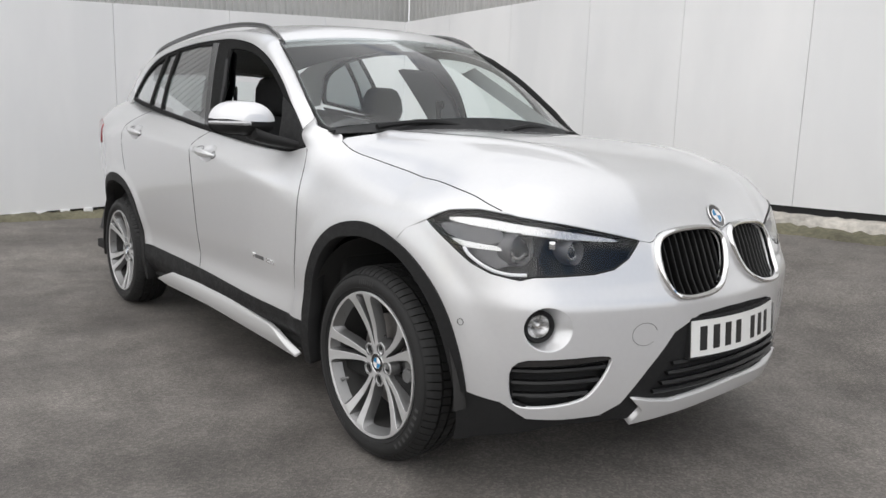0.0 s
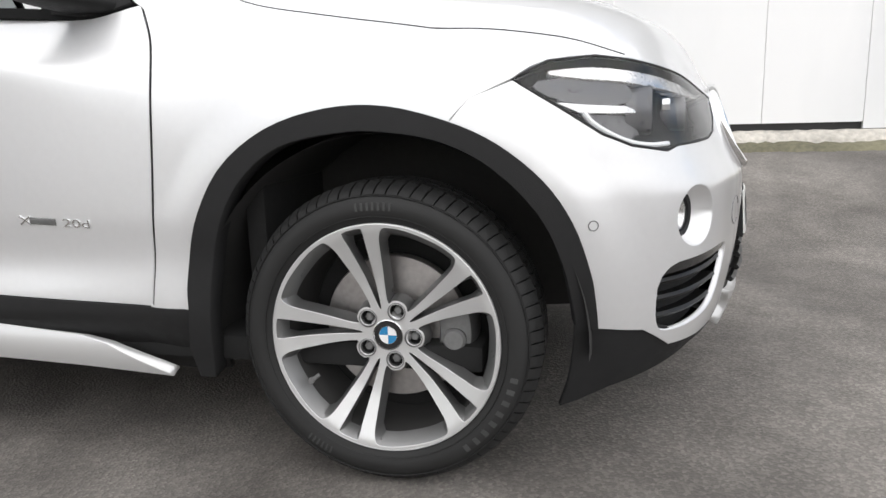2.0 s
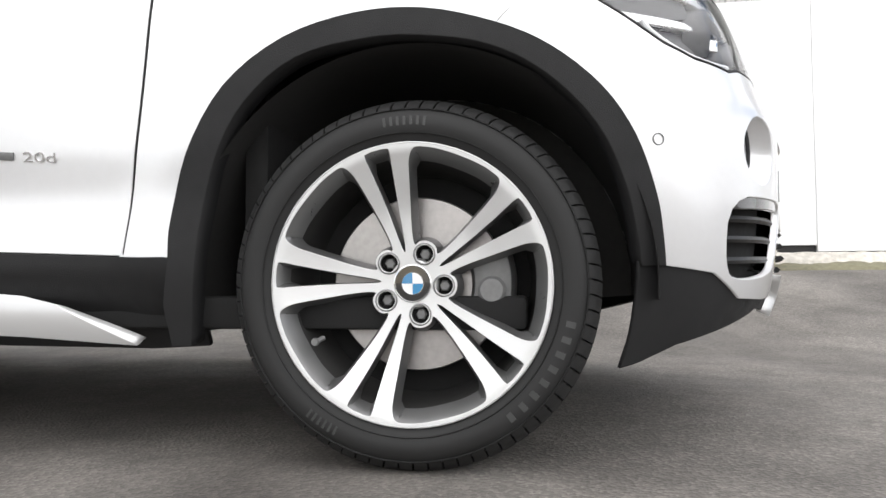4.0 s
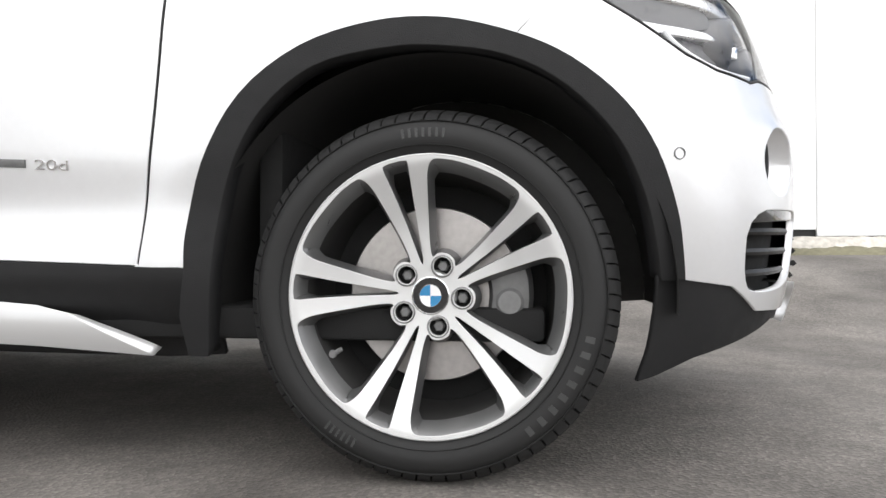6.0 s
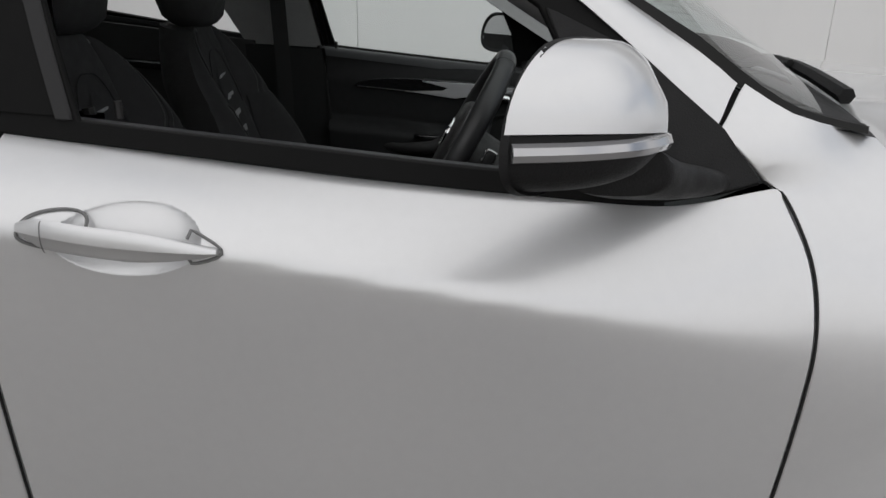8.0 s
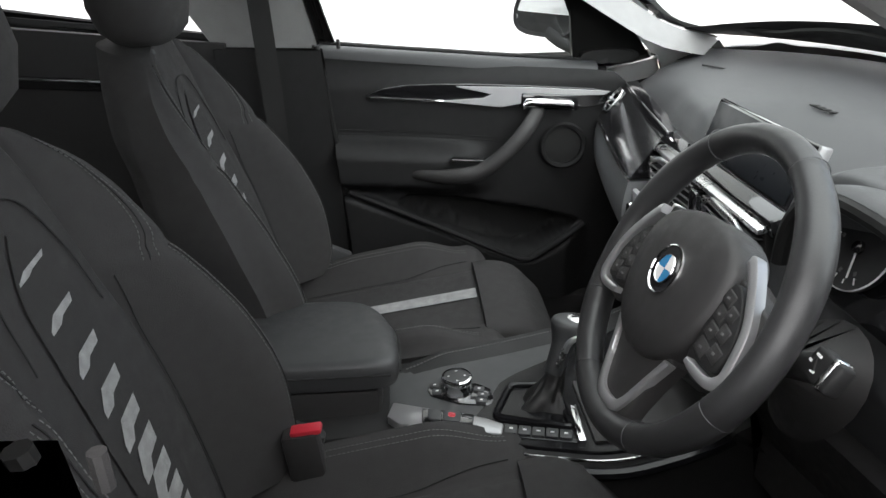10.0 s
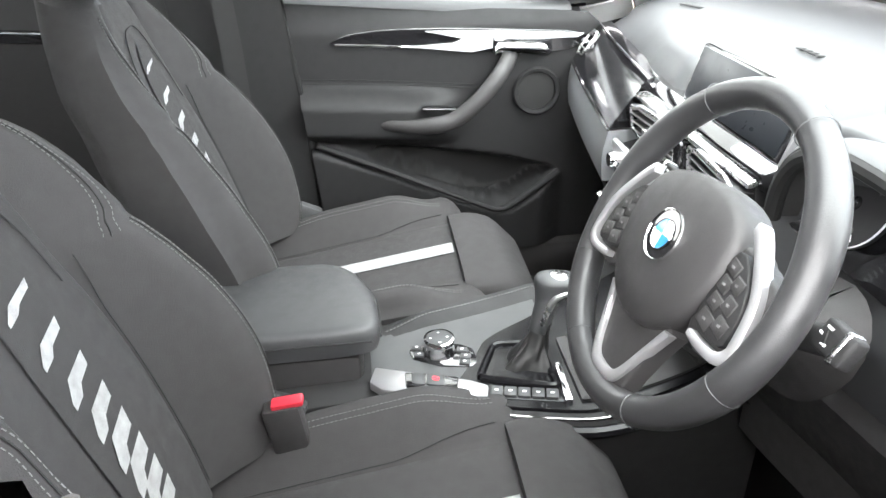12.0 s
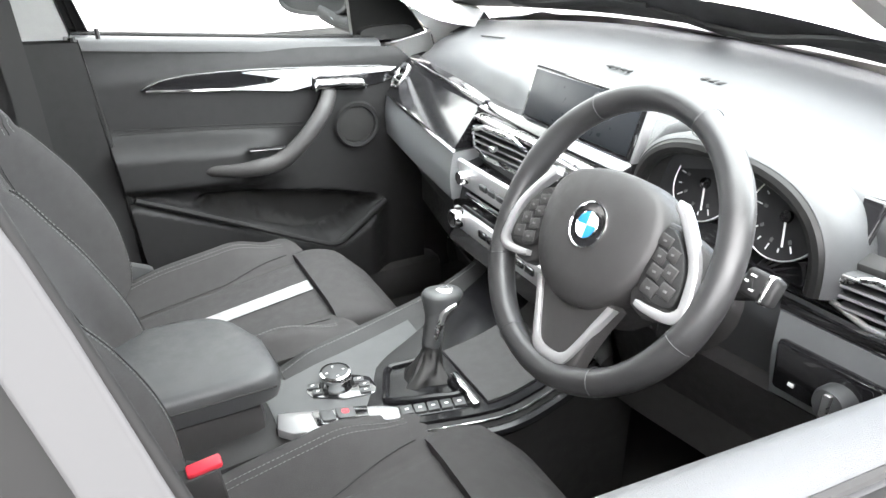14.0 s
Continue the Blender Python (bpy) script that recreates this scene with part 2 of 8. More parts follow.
def panel(name, fn, outer, mat, parent=None, holes=(), step=0.025, out=(0, -1, 0), flange=0.014, lift=0.0, side=1, label="", smooth_h=0.004):
    """A curved sheet-metal panel: fn(u, v) gives points, outer and holes are outlines in (u, v); its rim is folded inwards.
    side -1 mirrors it to the car's left."""
    loops = [dense(l, step * 0.7) for l in (outer, *holes)]
    allb = np.concatenate(loops)
    lo, hi = loops[0].min(0), loops[0].max(0)
    gx, gy = np.meshgrid(np.arange(lo[0], hi[0], step), np.arange(lo[1], hi[1], step * 0.9))
    gx[1::2] += step / 2
    g = np.stack([gx.ravel(), gy.ravel()], 1)
    ok = inside(g, loops[0])
    for l in loops[1:]:
        ok &= ~inside(g, l)
    g = g[ok]
    if len(g):
        near = np.full(len(g), 9.0)
        for i in range(0, len(allb), 200):
            near = np.minimum(near, np.sqrt(((g[:, None] - allb[None, i:i + 200]) ** 2).sum(2)).min(1))
        g = g[near > step * 0.45]
    verts = [Vector(p) for p in np.concatenate([allb, g])]
    edges, k = [], 0
    for l in loops:
        edges += [(k + i, k + (i + 1) % len(l)) for i in range(len(l))]
        k += len(l)
    v2, _, f2, *_ = delaunay_2d_cdt(verts, edges, [], 0, 1e-6)
    uv = np.array([tuple(v) for v in v2])
    cen = np.array([uv[list(f)].mean(0) for f in f2])
    ok = inside(cen, loops[0])
    for l in loops[1:]:
        ok &= ~inside(cen, l)
    faces = [list(f) for f, o in zip(f2, ok) if o]
    outv = np.array(out, float)
    nrm = surface_normal(fn, uv, outv, smooth_h)
    pos = fn(uv[:, 0], uv[:, 1]) + nrm * lift
    fixed = []
    for f in faces:
        a, b, c = pos[f[0]], pos[f[1]], pos[f[2]]
        fixed.append(f if np.cross(b - a, c - a) @ nrm[f].mean(0) > 0 else f[::-1])
    faces = fixed
    if flange:
        count = {}
        for f in faces:
            for a, b in zip(f, f[1:] + f[:1]):
                count[(a, b)] = 1
        rim = [(a, b) for a, b in count if (b, a) not in count]
        ids = sorted({i for e in rim for i in e})
        side_dir = {i: np.zeros(3) for i in ids}
        for a, b in rim:
            d = np.cross(pos[b] - pos[a], nrm[a])
            d /= np.linalg.norm(d) + 1e-12
            side_dir[a] += d
            side_dir[b] += d
        base = len(pos)
        where = {i: base + j for j, i in enumerate(ids)}
        sd = np.array([side_dir[i] / (np.linalg.norm(side_dir[i]) + 1e-9) for i in ids])
        r = min(0.0022, abs(flange) / 3)
        ring1 = pos[ids] + sd * r * 0.7 - nrm[ids] * r
        ring2 = pos[ids] + sd * r * 0.7 - nrm[ids] * flange
        n1 = nrm[ids] + sd
        n1 /= np.linalg.norm(n1, axis=1, keepdims=True)
        pos, nrm = np.concatenate([pos, ring1, ring2]), np.concatenate([nrm, n1, sd])
        m = len(ids)
        for a, b in rim:
            faces.append([b, a, where[a], where[b]])
            faces.append([where[b], where[a], where[a] + m, where[b] + m])
    if side < 0:
        pos, nrm = pos * (1, -1, 1), nrm * (1, -1, 1)
        faces = [f[::-1] for f in faces]
    mesh = bpy.data.meshes.new(name)
    mesh.from_pydata(pos.tolist(), [], faces)
    mesh.polygons.foreach_set("use_smooth", [True] * len(faces))
    mesh.normals_split_custom_set_from_vertices(nrm.tolist())
    return as_object(name, mesh, mat, parent, label)


def loft(rings, closed_ring=True, cap=True, closed_path=False):
    """A bmesh skin over rings of points (each ring the same number of points)."""
    bm = bmesh.new()
    vs = [[bm.verts.new(p) for p in r] for r in rings]
    n = len(vs[0])
    pairs = list(zip(vs, vs[1:])) + ([(vs[-1], vs[0])] if closed_path else [])
    for a, b in pairs:
        for i in range(n if closed_ring else n - 1):
            j = (i + 1) % n
            bm.faces.new((a[i], a[j], b[j], b[i]))
    if cap and closed_ring and not closed_path:
        bm.faces.new(vs[0][::-1])
        bm.faces.new(vs[-1])
    return bm


def lathe(profile, axis="y", segs=64, centre=(0, 0, 0), closed=False):
    """Turns (radius, height) pairs round an axis."""
    rings = []
    for i in range(segs):
        a = 2 * math.pi * i / segs
        c, s = math.cos(a), math.sin(a)
        ring = []
        for r, h in profile:
            p = {"y": (r * c, h, r * s), "z": (r * c, r * s, h), "x": (h, r * c, r * s)}[axis]
            ring.append(tuple(q + w for q, w in zip(p, centre)))
        rings.append(ring)
    return loft(rings, closed_ring=closed, cap=False, closed_path=True)


def box(size, centre=(0, 0, 0), bevel=0.0, rot=(0, 0, 0), segs=2):
    bm = bmesh.new()
    bmesh.ops.create_cube(bm, size=1, matrix=Matrix.Diagonal((*size, 1)))
    if bevel:
        bmesh.ops.bevel(bm, geom=bm.edges[:], offset=min(bevel, min(size) * 0.45), segments=segs, profile=0.5, affect="EDGES")
    bmesh.ops.transform(bm, matrix=pose(*centre, *rot), verts=bm.verts[:])
    return bm


def slab(outline, depth, bevel=0.0, to=None, segs=2):
    """A flat outline (x, y) given depth along -z, with bevelled rims, then moved by the matrix to."""
    bm = bmesh.new()
    vs = [bm.verts.new((*p, 0)) for p in outline]
    f = bm.faces.new(vs)
    r = bmesh.ops.extrude_face_region(bm, geom=[f])
    bmesh.ops.translate(bm, vec=(0, 0, -depth), verts=[v for v in r["geom"] if isinstance(v, bmesh.types.BMVert)])
    if bevel:
        top = [e for e in bm.edges if all(abs(v.co.z) < 1e-6 for v in e.verts)]
        bmesh.ops.bevel(bm, geom=top, offset=bevel, segments=segs, profile=0.5, affect="EDGES")
    bmesh.ops.recalc_face_normals(bm, faces=bm.faces[:])
    if to is not None:
        bmesh.ops.transform(bm, matrix=to, verts=bm.verts[:])
    return bm


def tube(points, radius, segs=10, flat=1.0, closed=False, up=(0, 0, 1), cap=True):
    """A rod along points; radius a number or one for each point; flat squeezes it along up."""
    pts = [Vector(p) for p in points]
    n = len(pts)
    rings = []
    for i, p in enumerate(pts):
        a = pts[(i - 1) % n] if (closed or i) else p
        b = pts[(i + 1) % n] if (closed or i < n - 1) else p
        d = (b - a).normalized()
        s = d.cross(Vector(up))
        s = s.normalized() if s.length > 1e-4 else Vector((1, 0, 0))
        w = s.cross(d).normalized()
        r = radius[i] if isinstance(radius, (list, tuple)) else radius
        rings.append([p + s * r * math.cos(t) + w * r * flat * math.sin(t) for t in [2 * math.pi * k / segs for k in range(segs)]])
    return loft(rings, cap=cap, closed_path=closed)


def smooth_path(pts, per=8, closed=False):
    """Catmull-Rom through points."""
    p = [np.array(q, float) for q in pts]
    n = len(p)
    out = []
    for i in range(n if closed else n - 1):
        a, b = p[i], p[(i + 1) % n]
        z = p[i - 1] if (closed or i) else 2 * a - b
        c = p[(i + 2) % n] if (closed or i + 2 < n) else 2 * b - a
        for k in range(per):
            t = k / per
            out.append(0.5 * (2 * a + (b - z) * t + (2 * z - 5 * a + 4 * b - c) * t * t + (3 * a - 3 * b + c - z) * t ** 3))
    if not closed:
        out.append(p[-1])
    return out


def merged(*bms):
    """One bmesh out of several."""
    bm = bms[0]
    for o in bms[1:]:
        tmp = bpy.data.meshes.new("tmp")
        o.to_mesh(tmp)
        o.free()
        bm.from_mesh(tmp)
        bpy.data.meshes.remove(tmp)
    return bm


def band(outer, inner, z, depth, n=40):
    """A flat raised strip between two lines in the xy plane, its top at z."""
    def even(line):
        p = np.array(smooth_path(line, 6))
        run = np.r_[0, np.cumsum(np.linalg.norm(np.diff(p, axis=0), axis=1))]
        at = np.linspace(0, run[-1], n)
        return np.stack([np.interp(at, run, p[:, i]) for i in range(2)], 1)
    rings = []
    for a, b in zip(even(outer), even(inner)):
        e = (b - a) * 0.18
        rings.append([(*a, z - depth), (*a, z - 0.0015), (*(a + e), z), (*(b - e), z), (*b, z - 0.0015), (*b, z - depth)])
    return loft(rings)


def stitch_row(pts, parent, mat, r=0.0006, on=0.0042, off=0.0026):
    """A row of short raised stitches along a line, as one part."""
    p = np.array([tuple(q) for q in pts], float)
    run = np.r_[0, np.cumsum(np.linalg.norm(np.diff(p, axis=0), axis=1))]
    at = lambda s_: np.array([np.interp(s_, run, p[:, i]) for i in range(3)])
    verts, faces = [], []
    s_ = 0.0
    while s_ + on < run[-1]:
        a, b = at(s_), at(s_ + on)
        d = (b - a) / (np.linalg.norm(b - a) + 1e-9)
        e = np.cross(d, (0.3, 0.2, 0.93))
        e /= np.linalg.norm(e) + 1e-9
        f = np.cross(d, e)
        o = len(verts)
        for q in (a, b):
            verts += [tuple(q + w * r) for w in (e, f, -e, -f)]
        faces += [(o + i, o + (i + 1) % 4, o + 4 + (i + 1) % 4, o + 4 + i) for i in range(4)] + [(o, o + 3, o + 2, o + 1), (o + 4, o + 5, o + 6, o + 7)]
        s_ += on + off
    mesh = bpy.data.meshes.new("stitching")
    mesh.from_pydata(verts, [], faces)
    return as_object("stitching", mesh, mat, parent)


# ---- the car's surfaces: x ahead from the front axle, y to the car's left, z up ----
def spline(xs, ys):
    """A smooth curve through a few knots (cubic Hermite)."""
    xs, ys = np.array(xs, float), np.array(ys, float)
    d = np.diff(ys) / np.diff(xs)
    m = np.r_[d[0], np.where(d[1:] * d[:-1] > 0, 2 * d[1:] * d[:-1] / (d[1:] + d[:-1] + 1e-12), 0), d[-1]]

    def at(x):
        x = np.clip(x, xs[0], xs[-1])
        i = np.clip(np.searchsorted(xs, x) - 1, 0, len(xs) - 2)
        h = xs[i + 1] - xs[i]
        t = (x - xs[i]) / h
        return (ys[i] * (1 + 2 * t) * (1 - t) ** 2 + m[i] * h * t * (1 - t) ** 2
                + ys[i + 1] * t * t * (3 - 2 * t) + m[i + 1] * h * t * t * (t - 1))
    return at


def ease(t):
    t = np.clip(t, 0, 1)
    return t * t * (3 - 2 * t)


def smin(a, b, k):
    return 0.5 * (a + b - np.sqrt((a - b) ** 2 + k * k))


def grid_curve(xs, zs, rows):
    """A smooth sheet over a small net: each row holds the values at zs for one x."""
    cols = [spline(xs, [r[j] for r in rows]) for j in range(len(zs))]

    def at(x, z):
        x, z = np.broadcast_arrays(np.asarray(x, float), np.asarray(z, float))
        v = np.stack([c(x) for c in cols])
        out = np.zeros_like(x)
        zz = np.array(zs)
        d = np.diff(v, axis=0) / np.diff(zz).reshape((-1,) + (1,) * x.ndim)
        mid = np.where(d[1:] * d[:-1] > 0, 2 * d[1:] * d[:-1] / (d[1:] + d[:-1] + 1e-12), 0)
        m = np.concatenate([d[:1], mid, d[-1:]])
        zc = np.clip(z, zz[0], zz[-1])
        i = np.clip(np.searchsorted(zz, zc) - 1, 0, len(zz) - 2)
        h = zz[i + 1] - zz[i]
        t = (zc - zz[i]) / h
        pick = lambda a, k: np.take_along_axis(a, k[None], 0)[0]
        out = (pick(v, i) * (1 + 2 * t) * (1 - t) ** 2 + pick(m, i) * h * t * (1 - t) ** 2
               + pick(v, i + 1) * t * t * (3 - 2 * t) + pick(m, i + 1) * h * t * t * (t - 1))
        return out
    return at


X0, POWER = 0.10, 2.8
LOW_Z = (0.20, 0.385, 0.49, 0.60, 0.80, 1.00)
low_side = grid_curve((-3.45, -2.67, -2.0, -1.4, -0.9, -0.5, -0.2, 0.12), LOW_Z, (
    (0.68, 0.71, 0.725, 0.74, 0.76, 0.77), (0.85, 0.872, 0.88, 0.893, 0.905, 0.91),
    (0.85, 0.876, 0.867, 0.882, 0.902, 0.918), (0.855, 0.882, 0.871, 0.885, 0.902, 0.917),
    (0.857, 0.884, 0.872, 0.886, 0.900, 0.913), (0.85, 0.874, 0.868, 0.877, 0.879, 0.880),
    (0.85, 0.872, 0.877, 0.885, 0.893, 0.90), (0.84, 0.868, 0.881, 0.889, 0.895, 0.90)))
KX = (-3.4, -2.2, -1.2, -0.9, -0.55, -0.42, -0.2, 0.12)
crease_z = spline(KX, (1.12, 1.07, 0.985, 0.94, 0.893, 0.88, 0.87, 0.85))
crease_y = spline(KX, (0.775, 0.912, 0.912, 0.907, 0.874, 0.872, 0.887, 0.894))
crease_slope = spline(KX, (0.5, 0.7, 0.8, 0.75, 0.36, 0.30, 0.35, 0.35))
crease_bend = spline(KX, (1.0, 8.5, 8.6, 3.6, 0.55, 1.3, 4.0, 8.0))
crease_soft = spline(KX, (0.014, 0.008, 0.008, 0.008, 0.009, 0.02, 0.03, 0.03))


def side_y(x, z):
    """Half width of the flank behind X0."""
    x = np.minimum(x, X0)
    dz = np.asarray(z) - crease_z(x)
    up = crease_y(x) - crease_slope(x) * dz - crease_bend(x) * np.maximum(dz, 0) ** 2
    return smin(low_side(x, z), up, crease_soft(x))


nose_a = spline((0.15, 0.25, 0.36, 0.50, 0.62, 0.70, 0.81, 0.86, 0.90, 1.0), (0.60, 0.69, 0.725, 0.735, 0.735, 0.70, 0.655, 0.63, 0.60, 0.5))


def half_y(x, z):
    """Half width of the body at any x up to the nose."""
    b = side_y(np.minimum(x, X0), z)
    q = np.clip((np.asarray(x) - X0) / nose_a(z), 0, 0.9999)
    return b * (1 - q ** POWER) ** (1 / POWER)


_phi = np.linspace(0, math.pi / 2, 4001)
_px, _py = 0.72 * np.sin(_phi) ** (2 / POWER), 0.885 * np.cos(_phi) ** (2 / POWER)
_len = np.r_[0, np.cumsum(np.hypot(np.diff(_px), np.diff(_py)))]
FRONT_LEN = float(_len[-1])


def front_xy(u, z):
    """The wrap round the front corner: u metres along it from X0; the nose is at FRONT_LEN."""
    u = np.asarray(u, float)
    back = np.minimum(u, 0)
    mirrored = np.where(u > FRONT_LEN, 2 * FRONT_LEN - u, u)
    phi = np.interp(mirrored, _len, _phi)
    s, c = np.maximum(np.sin(phi), 0), np.maximum(np.cos(phi), 0)
    x = X0 + nose_a(z) * s ** (2 / POWER) + back
    y = np.where(u < 0, side_y(X0 + back, z), side_y(X0, z) * c ** (2 / POWER))
    pull = np.clip((mirrored - 0.44) / 0.40, 0, 1)
    pull = 0.06 * pull * pull * (3 - 2 * pull) * (1 - 0.4 * np.clip((mirrored - 0.88) / (FRONT_LEN - 0.88), 0, 1))
    x, y = x - 0.64 * pull, y - 0.77 * pull * np.minimum(1, y / 0.4)
    return x, np.where(u > FRONT_LEN, y, -y)


# the bonnet: its shut line on each side, the height along its middle, and the crown between
gap_y = spline((-0.40, -0.31, -0.15, 0.0, 0.175, 0.327, 0.424, 0.488), (0.752, 0.757, 0.750, 0.748, 0.762, 0.779, 0.779, 0.766))


def wing_top(x):
    """The height at which the flank reaches the bonnet's shut line."""
    zs = np.linspace(0.86, 1.14, 500)
    return float(np.interp(-gap_y(x), -half_y(np.full_like(zs, x), zs), zs))


_gx = (-0.40, -0.30, -0.15, 0.0, 0.12, 0.24, 0.35, 0.43, 0.488)
rim_z = spline(_gx + (0.548, 0.612, 0.682, 0.718, 0.735), [wing_top(x) for x in _gx] + [0.880, 0.864, 0.836, 0.815, 0.808])
rim_y = spline(_gx + (0.548, 0.612, 0.682, 0.718, 0.735), [float(gap_y(x)) for x in _gx] + [0.720, 0.651, 0.532, 0.441, 0.40])
bonnet_mid = spline((-0.5, -0.3, 0.0, 0.2, 0.4, 0.54, 0.634, 0.688, 0.709, 0.720, 0.731), (1.13, 1.127, 1.114, 1.094, 1.058, 1.008, 0.954, 0.906, 0.880, 0.855, 0.826))


def bonnet_z(x, y):
    xr = x + 0.0384 * ease((x - 0.40) / 0.30)
    q = np.abs(y) / rim_y(xr)
    return bonnet_mid(x) + (rim_z(xr) - bonnet_mid(x)) * q ** 4.0


def cabin_y(x, z):
    """Half width of the side glass and pillars."""
    dz = np.asarray(z) - 1.05
    w = spline((-3.5, -2.6, -1.5, -0.9, -0.5), (0.66, 0.80, 0.822, 0.815, 0.800))(x)
    return w - 0.25 * dz - 0.28 * np.maximum(dz, 0) ** 2


roof_mid = spline((-3.45, -3.0, -2.3, -1.7, -1.25, -1.0), (1.455, 1.565, 1.630, 1.638, 1.597, 1.508))


def roof_z(x, y):
    return roof_mid(x) - 0.060 * (np.abs(y) / 0.60) ** 2.6


_su = (0, 0.167, 0.333, 0.5, 0.667, 0.833, 1.0)
screen_edge_x = spline(_su, (-0.374, -0.510, -0.645, -0.782, -0.907, -1.023, -1.137))
screen_edge_y = spline(_su, (0.766, 0.760, 0.738, 0.702, 0.668, 0.642, 0.617))
screen_edge_z = spline(_su, (1.094, 1.122, 1.194, 1.278, 1.356, 1.427, 1.496))


def screen_point(u, v):
    """The windscreen: u 0..1 from its foot to its top, v -1..1 across."""
    u, v = np.broadcast_arrays(np.asarray(u, float), np.asarray(v, float))
    bow = 0.035 * np.sin(math.pi * u)
    mid = np.stack([-0.27 - 0.77 * u + 0.5 * bow, 0 * u, 1.108 + 0.416 * u + bow], -1)
    edge = np.stack([screen_edge_x(u), 0 * u, screen_edge_z(u)], -1)
    w = (v ** 2)[..., None]
    return mid * (1 - w) + edge * w + np.stack([0 * u, v * screen_edge_y(u), 0 * u], -1)


# ---- the yard ----
WALL_Y, WALL_X = 3.70, -5.85


def ground_z(x, y):
    """Level under the car, rising towards the hoardings."""
    return 0.013 + np.maximum(0.41 * ease((np.asarray(y) - 1.0) / 2.6), 0.17 * ease((-3.6 - np.asarray(x)) / 2.1))


def build_ground():
    xs = np.r_[-400, -120, -40, -15, np.arange(-8, 6.01, 0.25), 9, 15, 40, 120, 400]
    ys = np.r_[-400, -120, -40, -15, np.arange(-6, 6.01, 0.25), 9, 15, 40, 120, 400]
    gx, gy = np.meshgrid(xs, ys, indexing="ij")
    v = np.stack([gx, gy, ground_z(gx, gy)], -1).reshape(-1, 3)
    n = len(ys)
    f = [(i * n + j, (i + 1) * n + j, (i + 1) * n + j + 1, i * n + j + 1) for i in range(len(xs) - 1) for j in range(n - 1)]
    mesh = bpy.data.meshes.new("ground")
    mesh.from_pydata(v.tolist(), [], f)
    mesh.polygons.foreach_set("use_smooth", [True] * len(f))
    return tagged(as_object("ground", mesh, TARMAC), "worn dark grey tarmac yard with stains and pale grit", "tarmac", kind="structure")


def build_hoarding(name, along, seams, base, top, lows, label):
    """A wall of flat panels on posts. along(s) gives a ground point and the outward side; seams: the panel joints in metres along it."""
    wall = thing(name, label, "wall", kind="structure")
    for i, (a, b) in enumerate(zip(seams, seams[1:])):
        (p, n), (q, _) = along(a + 0.002), along(b - 0.002)
        low = lows(i)
        pts = []
        for pt, s in ((p, a), (q, b)):
            pts += [Vector((pt[0], pt[1], base(s) + low)), Vector((pt[0], pt[1], top(s)))]
        back = Vector(n) * -0.04
        order = [pts[0], pts[2], pts[3], pts[1]]
        bm = loft([order, [o + back for o in order]])
        part("panel", bm, HOARDING, wall, smooth=20)
    s0, s1 = seams[0], seams[-1]
    for name_, lo, hi, mat, proud, deep in (("base_rail", -0.02, 0.0, BASE_RAIL, -0.035, 0.05),):
        rings = []
        for s in np.linspace(s0, s1, 30):
            p, n = along(s)
            n = Vector(n)
            o = Vector((p[0], p[1], 0)) + n * proud
            z = base(s)
            rings.append([o + Vector((0, 0, z - 0.25)), o + Vector((0, 0, z + 0.1)), o - n * deep + Vector((0, 0, z + 0.1)), o - n * deep + Vector((0, 0, z - 0.25))])
        part(name_, loft(rings), mat, wall)
    return wall


def build_strip(name, along, s0, s1, reach, height, rough, mat, label, category):
    """A ragged low strip of rubble or dirt along a wall's foot."""
    rnd = random.Random(len(name))
    rings = []
    for s in np.arange(s0, s1, 0.06):
        p, n = along(s)
        n = Vector(n)
        row = []
        for k, (d, h) in enumerate(((-0.03, 1.0), (0.0, 1.0), (reach * 0.45, 0.85), (reach * 0.8, 0.45), (reach, -0.25))):
            q = Vector((p[0], p[1], 0)) + n * (d + rnd.uniform(-1, 1) * rough * (k > 1))
            z = float(ground_z(q.x, q.y)) + height * h + rnd.uniform(-1, 1) * rough * 0.5 * (k < 4)
            row.append((q.x, q.y, z))
        rings.append(row)
    ob = part(name, loft(rings, closed_ring=False, cap=False), mat, None, smooth=60)
    return tagged(ob, label, category, kind="structure")


def build_cladding(name, along, s0, s1, back, z0, z1, label):
    """Trapezoid-ribbed steel sheet."""
    row0, row1 = [], []
    s, pitch = s0, 0.085
    while s < s1:
        for ds, d in ((0, 0), (0.030, 0), (0.042, 0.022), (0.073, 0.022)):
            p, n = along(s + ds)
            n = Vector(n)
            q = Vector((p[0], p[1], 0)) - n * (back - d)
            row0.append((q.x, q.y, z0))
            row1.append((q.x, q.y, z1))
        s += pitch
    ob = part(name, loft([row0, row1], closed_ring=False, cap=False), CORRUGATED, None, smooth=10)
    return tagged(ob, label, "cladding", kind="structure")


def along_north(s):
    return (s, WALL_Y), (0, -1, 0)


def along_west(s):
    return (WALL_X, WALL_Y - s), (1, 0, 0)


